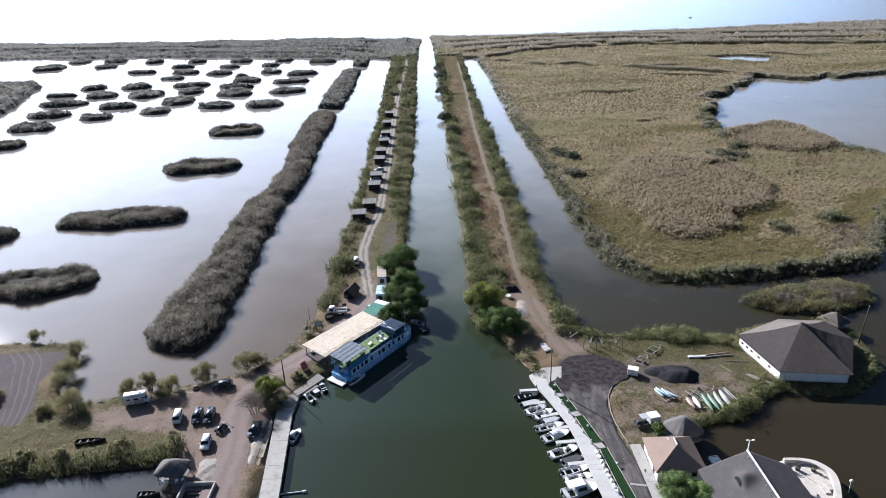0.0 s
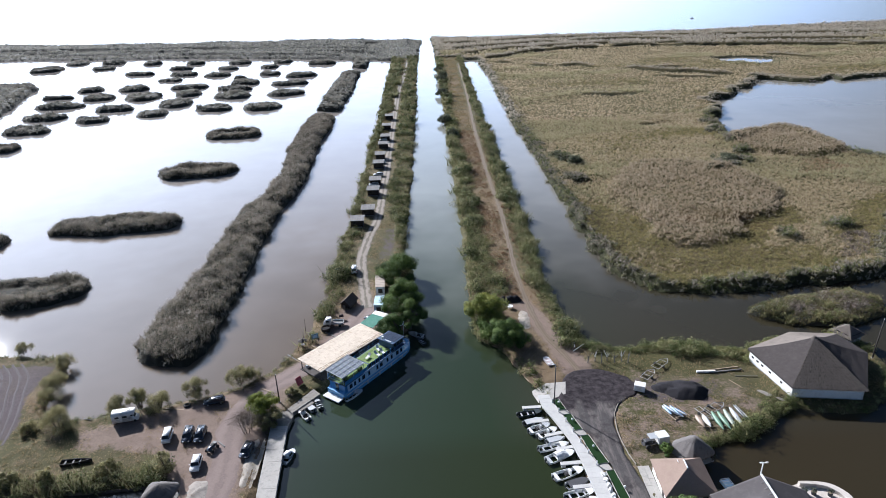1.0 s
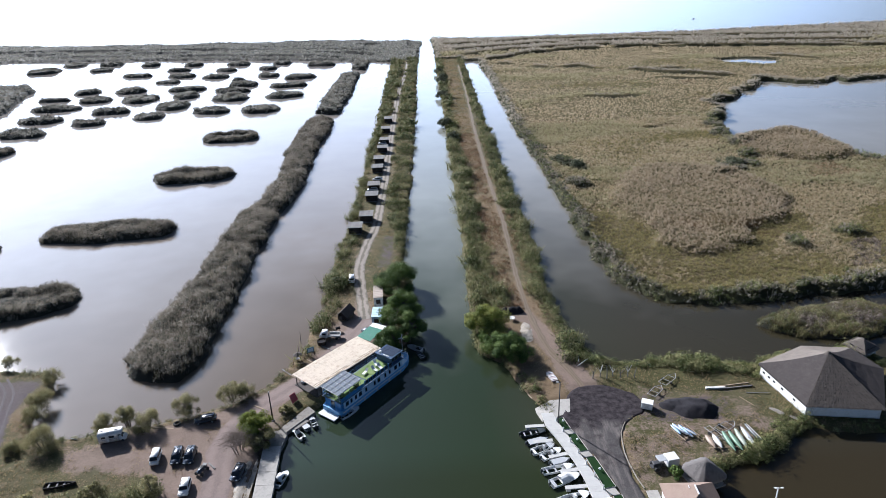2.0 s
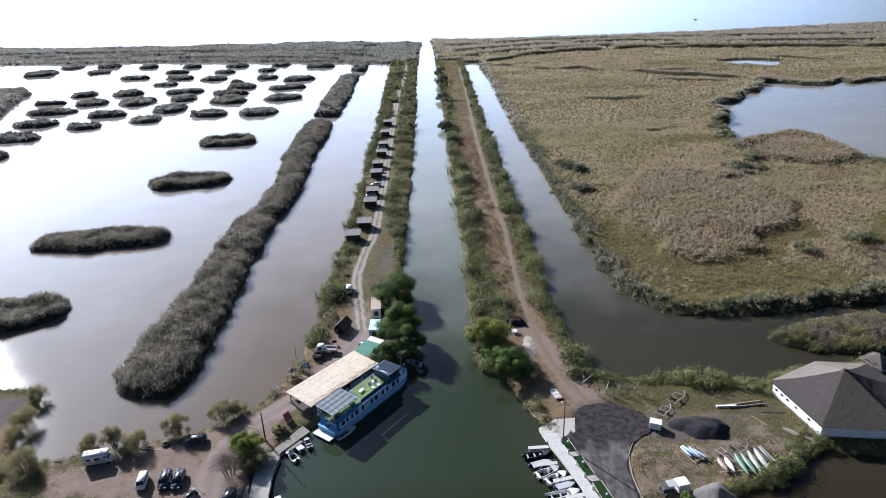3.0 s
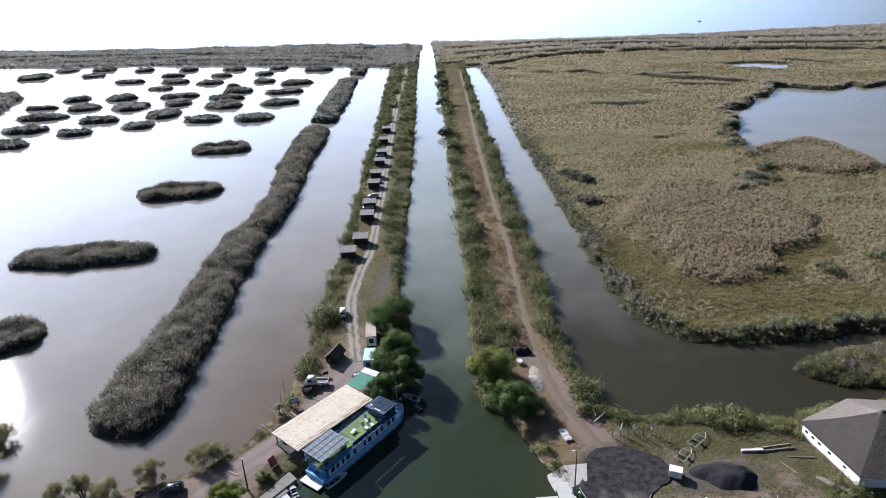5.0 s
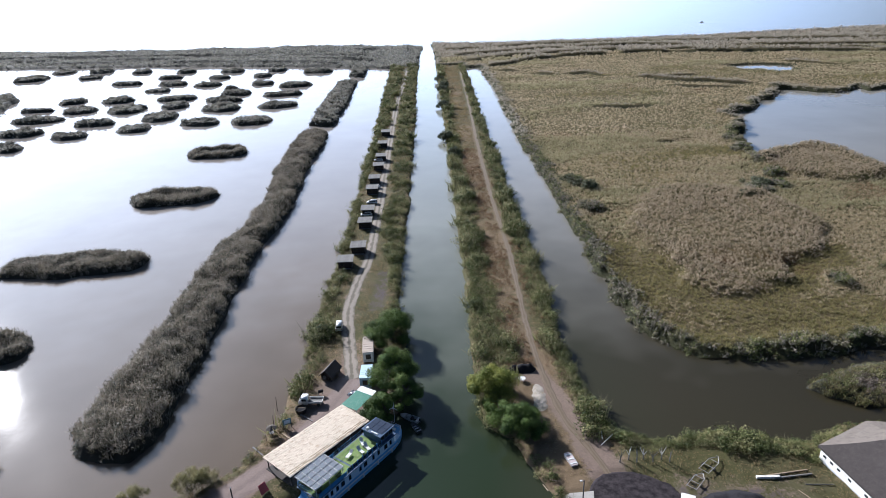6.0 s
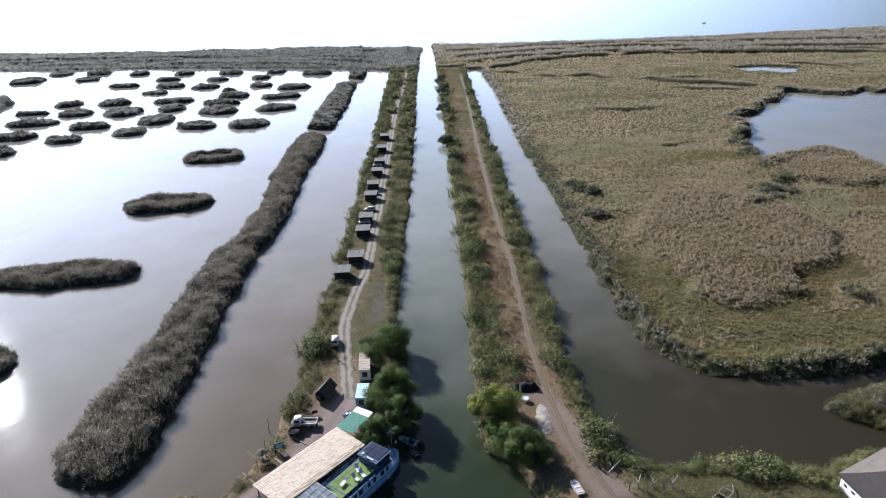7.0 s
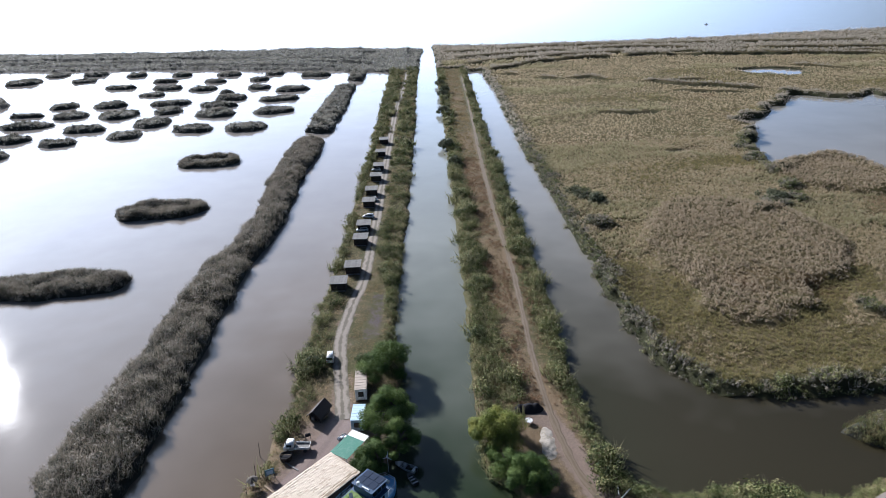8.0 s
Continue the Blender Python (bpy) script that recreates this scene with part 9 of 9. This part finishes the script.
for q, z in (([(-31.0, 105.2), (-28.2, 104.9), (-27.8, 108.6), (-28.6, 110.0), (-30.4, 109.6)], 0.95), ([(-29.6, 110.2), (-28.4, 109.0), (-23.6, 115.0), (-25.2, 116.8)], 0.85), ([(-27.4, 110.6), (-26.6, 110.0), (-24.4, 112.4), (-25.2, 113.2)], 0.7)):
    part("slab", prism(shape(), q, -0.6, z), OLD_CONCRETE, jetty)
pipe = thing("floating_boom", 0, 0, 0, 0, "grey pipe boom floating off the pier", "boom")
part("pipe", rod(shape(), (-27.0, 83.4, 0.1), (-22.8, 83.8, 0.1), 0.16, n=9), STEEL, pipe)
part("end_buoy", rod(shape(), (-23.2, 83.76, 0.12), (-22.5, 83.83, 0.12), 0.26, n=9), GEL_WHITE, pipe)
basin = thing("mooring_basin", -40.4, 83.2, 0, -2, "pale concrete basin with timber benches inside", "basin")
for x0, x1, y0, y1 in ((-2.7, 2.7, 2.2, 2.5), (-2.7, -2.4, -4, 2.2), (2.4, 2.7, -4, 2.2)):
    part("wall", box(shape(), x0, x1, y0, y1, -0.6, 1.6, 0.03), CONCRETE, basin)
part("floor", box(shape(), -2.4, 2.4, -4, 2.2, 0.0, 0.25), DARK_STEEL, basin)
for k in range(5):
    part("bench", box(shape(), -1.6 + 0.05 * k, 1.8, 1.5 - k * 0.9, 1.8 - k * 0.9, 0.6, 0.7), WOOD_RAW if k % 2 else WOOD_DARK, basin)
edge = thing("sheet_pile_edge", 0, 0, 0, 0, "rusty steel edge of the inlet", "retaining wall")
edge["kind"] = "structure"
RUSTY = surface("rusty_sheet_steel", (0.035, 0.026, 0.022), (0.095, 0.07, 0.056), 0.8, 0.9)
for i in range(12, 20):
    part("sheet_pile", box(shape(), -74 + 1.35 * i, -74 + 1.35 * i + 1.31, 89.6 + 0.11 * i, 89.75 + 0.11 * i, -1.0, 0.5 + 0.03 * (i % 3)), RUSTY, edge)
tyre_pile = thing("old_tyre", -49.5, 112.9, 0.95, 0, "worn tractor tyre lying by the shore", "tyre")
bm = shape()
for k in range(16):
    a, b = 2 * math.pi * k / 16, 2 * math.pi * (k + 1) / 16
    rod(bm, (0.55 * math.cos(a), 0.55 * math.sin(a), 0.2), (0.55 * math.cos(b), 0.55 * math.sin(b), 0.2), 0.2, n=6)
part("tread", bm, RUBBER, tyre_pile)
for k, (x, y, a, ln) in enumerate(((-52.0, 112.0, 80, 4.5), (-67.8, 110.0, 75, 1.6), (-35.0, 117.0, 60, 2.6), (-39.5, 101.0, 45, 2.2), (-29.0, 126.2, 50, 4.0), (-31.6, 128.6, 45, 3.5), (-27.0, 132.2, 48, 3.0), (-24.3, 137.6, 50, 3.4))):
    b = thing("plank", x, y, 0.98, a, "weathered plank lying on bare earth", "plank", "loose planks")
    part("plank", box(shape(), -0.14, 0.14, -ln / 2, ln / 2, 0, 0.09, 0.01), WOOD_RAW if k % 2 == 0 else WOOD_GREY, b)

# ---- grass: dry tufts over the banks and yards ----
GRASS = foliage("dry_grass", [(0.10, 0.09, 0.034), (0.18, 0.142, 0.064), (0.26, 0.195, 0.10)], tips=(0.34, 0.26, 0.15), size=5, translucent=0.5)
TUSSOCK = [leaf_clump(14, 0.55, 0.22, 0.085, 300 + k, 3) for k in range(4)] + [blade_tuft(10, 0.30, 0.34, 0.07, 306, 0.7)]
FAR_TUSSOCK = [blade_tuft(9, 0.6, 0.8, 0.2, 310 + k, 0.8) for k in range(4)]
for seed, outline, bx, bare, gap, label in ((401, WEST, (-100, -4, 86, 330), west_bare, 0.62, "olive and straw-dry grass on the west embankment"), (402, EAST, (8, 92, 88, 330), east_bare, 0.62, "dry tussock grass on the east embankment"),
                                            (403, WEST, (-30, -4, 330, 600), west_bare, 1.2, "rough grass on the far west embankment"), (404, EAST, (8, 36, 330, 600), east_bare, 1.2, "rough grass on the far east embankment")):
    x, y = strewn_points(*bx, gap, seed)
    d = shore(outline, (), x, y, 0.8)
    worn = bare(x, y, d)
    clear = (along(WEST_TRACK, x, y) > 2.0) & (along(EAST_TRACK, x, y) > 1.6) & (inside(STREET, x, y) < -0.3) & (inside(heap_line, x, y) < -0.3)
    clear &= (west_soot(x, y, d) < 0.4) & (along(RUTS, x, y) > 1.9) & (inside([(19, 60), (19, 112), (26, 118), (33, 92), (46, 94), (46, 60)], x, y) < 0) & (inside([(-36, 60), (-36, 105), (-28, 118), (-10, 135), (-20, 140), (-34, 122), (-40, 110)], x, y) < 0)
    k = (d > 0.4) & clear & (vnoise(x, y, 3.5, seed) * 0.7 + vnoise(x, y, 1.3, seed + 5) * 0.5 > 0.25 + 0.75 * worn)
    x, y, d = x[k], y[k], d[k]
    strew("grass", x, y, bank_z(x, y, d) - 0.05, 0.5 + 0.7 * vnoise(x, y, 4, seed + 3), TUSSOCK if gap < 1 else FAR_TUSSOCK, GRASS, seed, None, label, "grass")
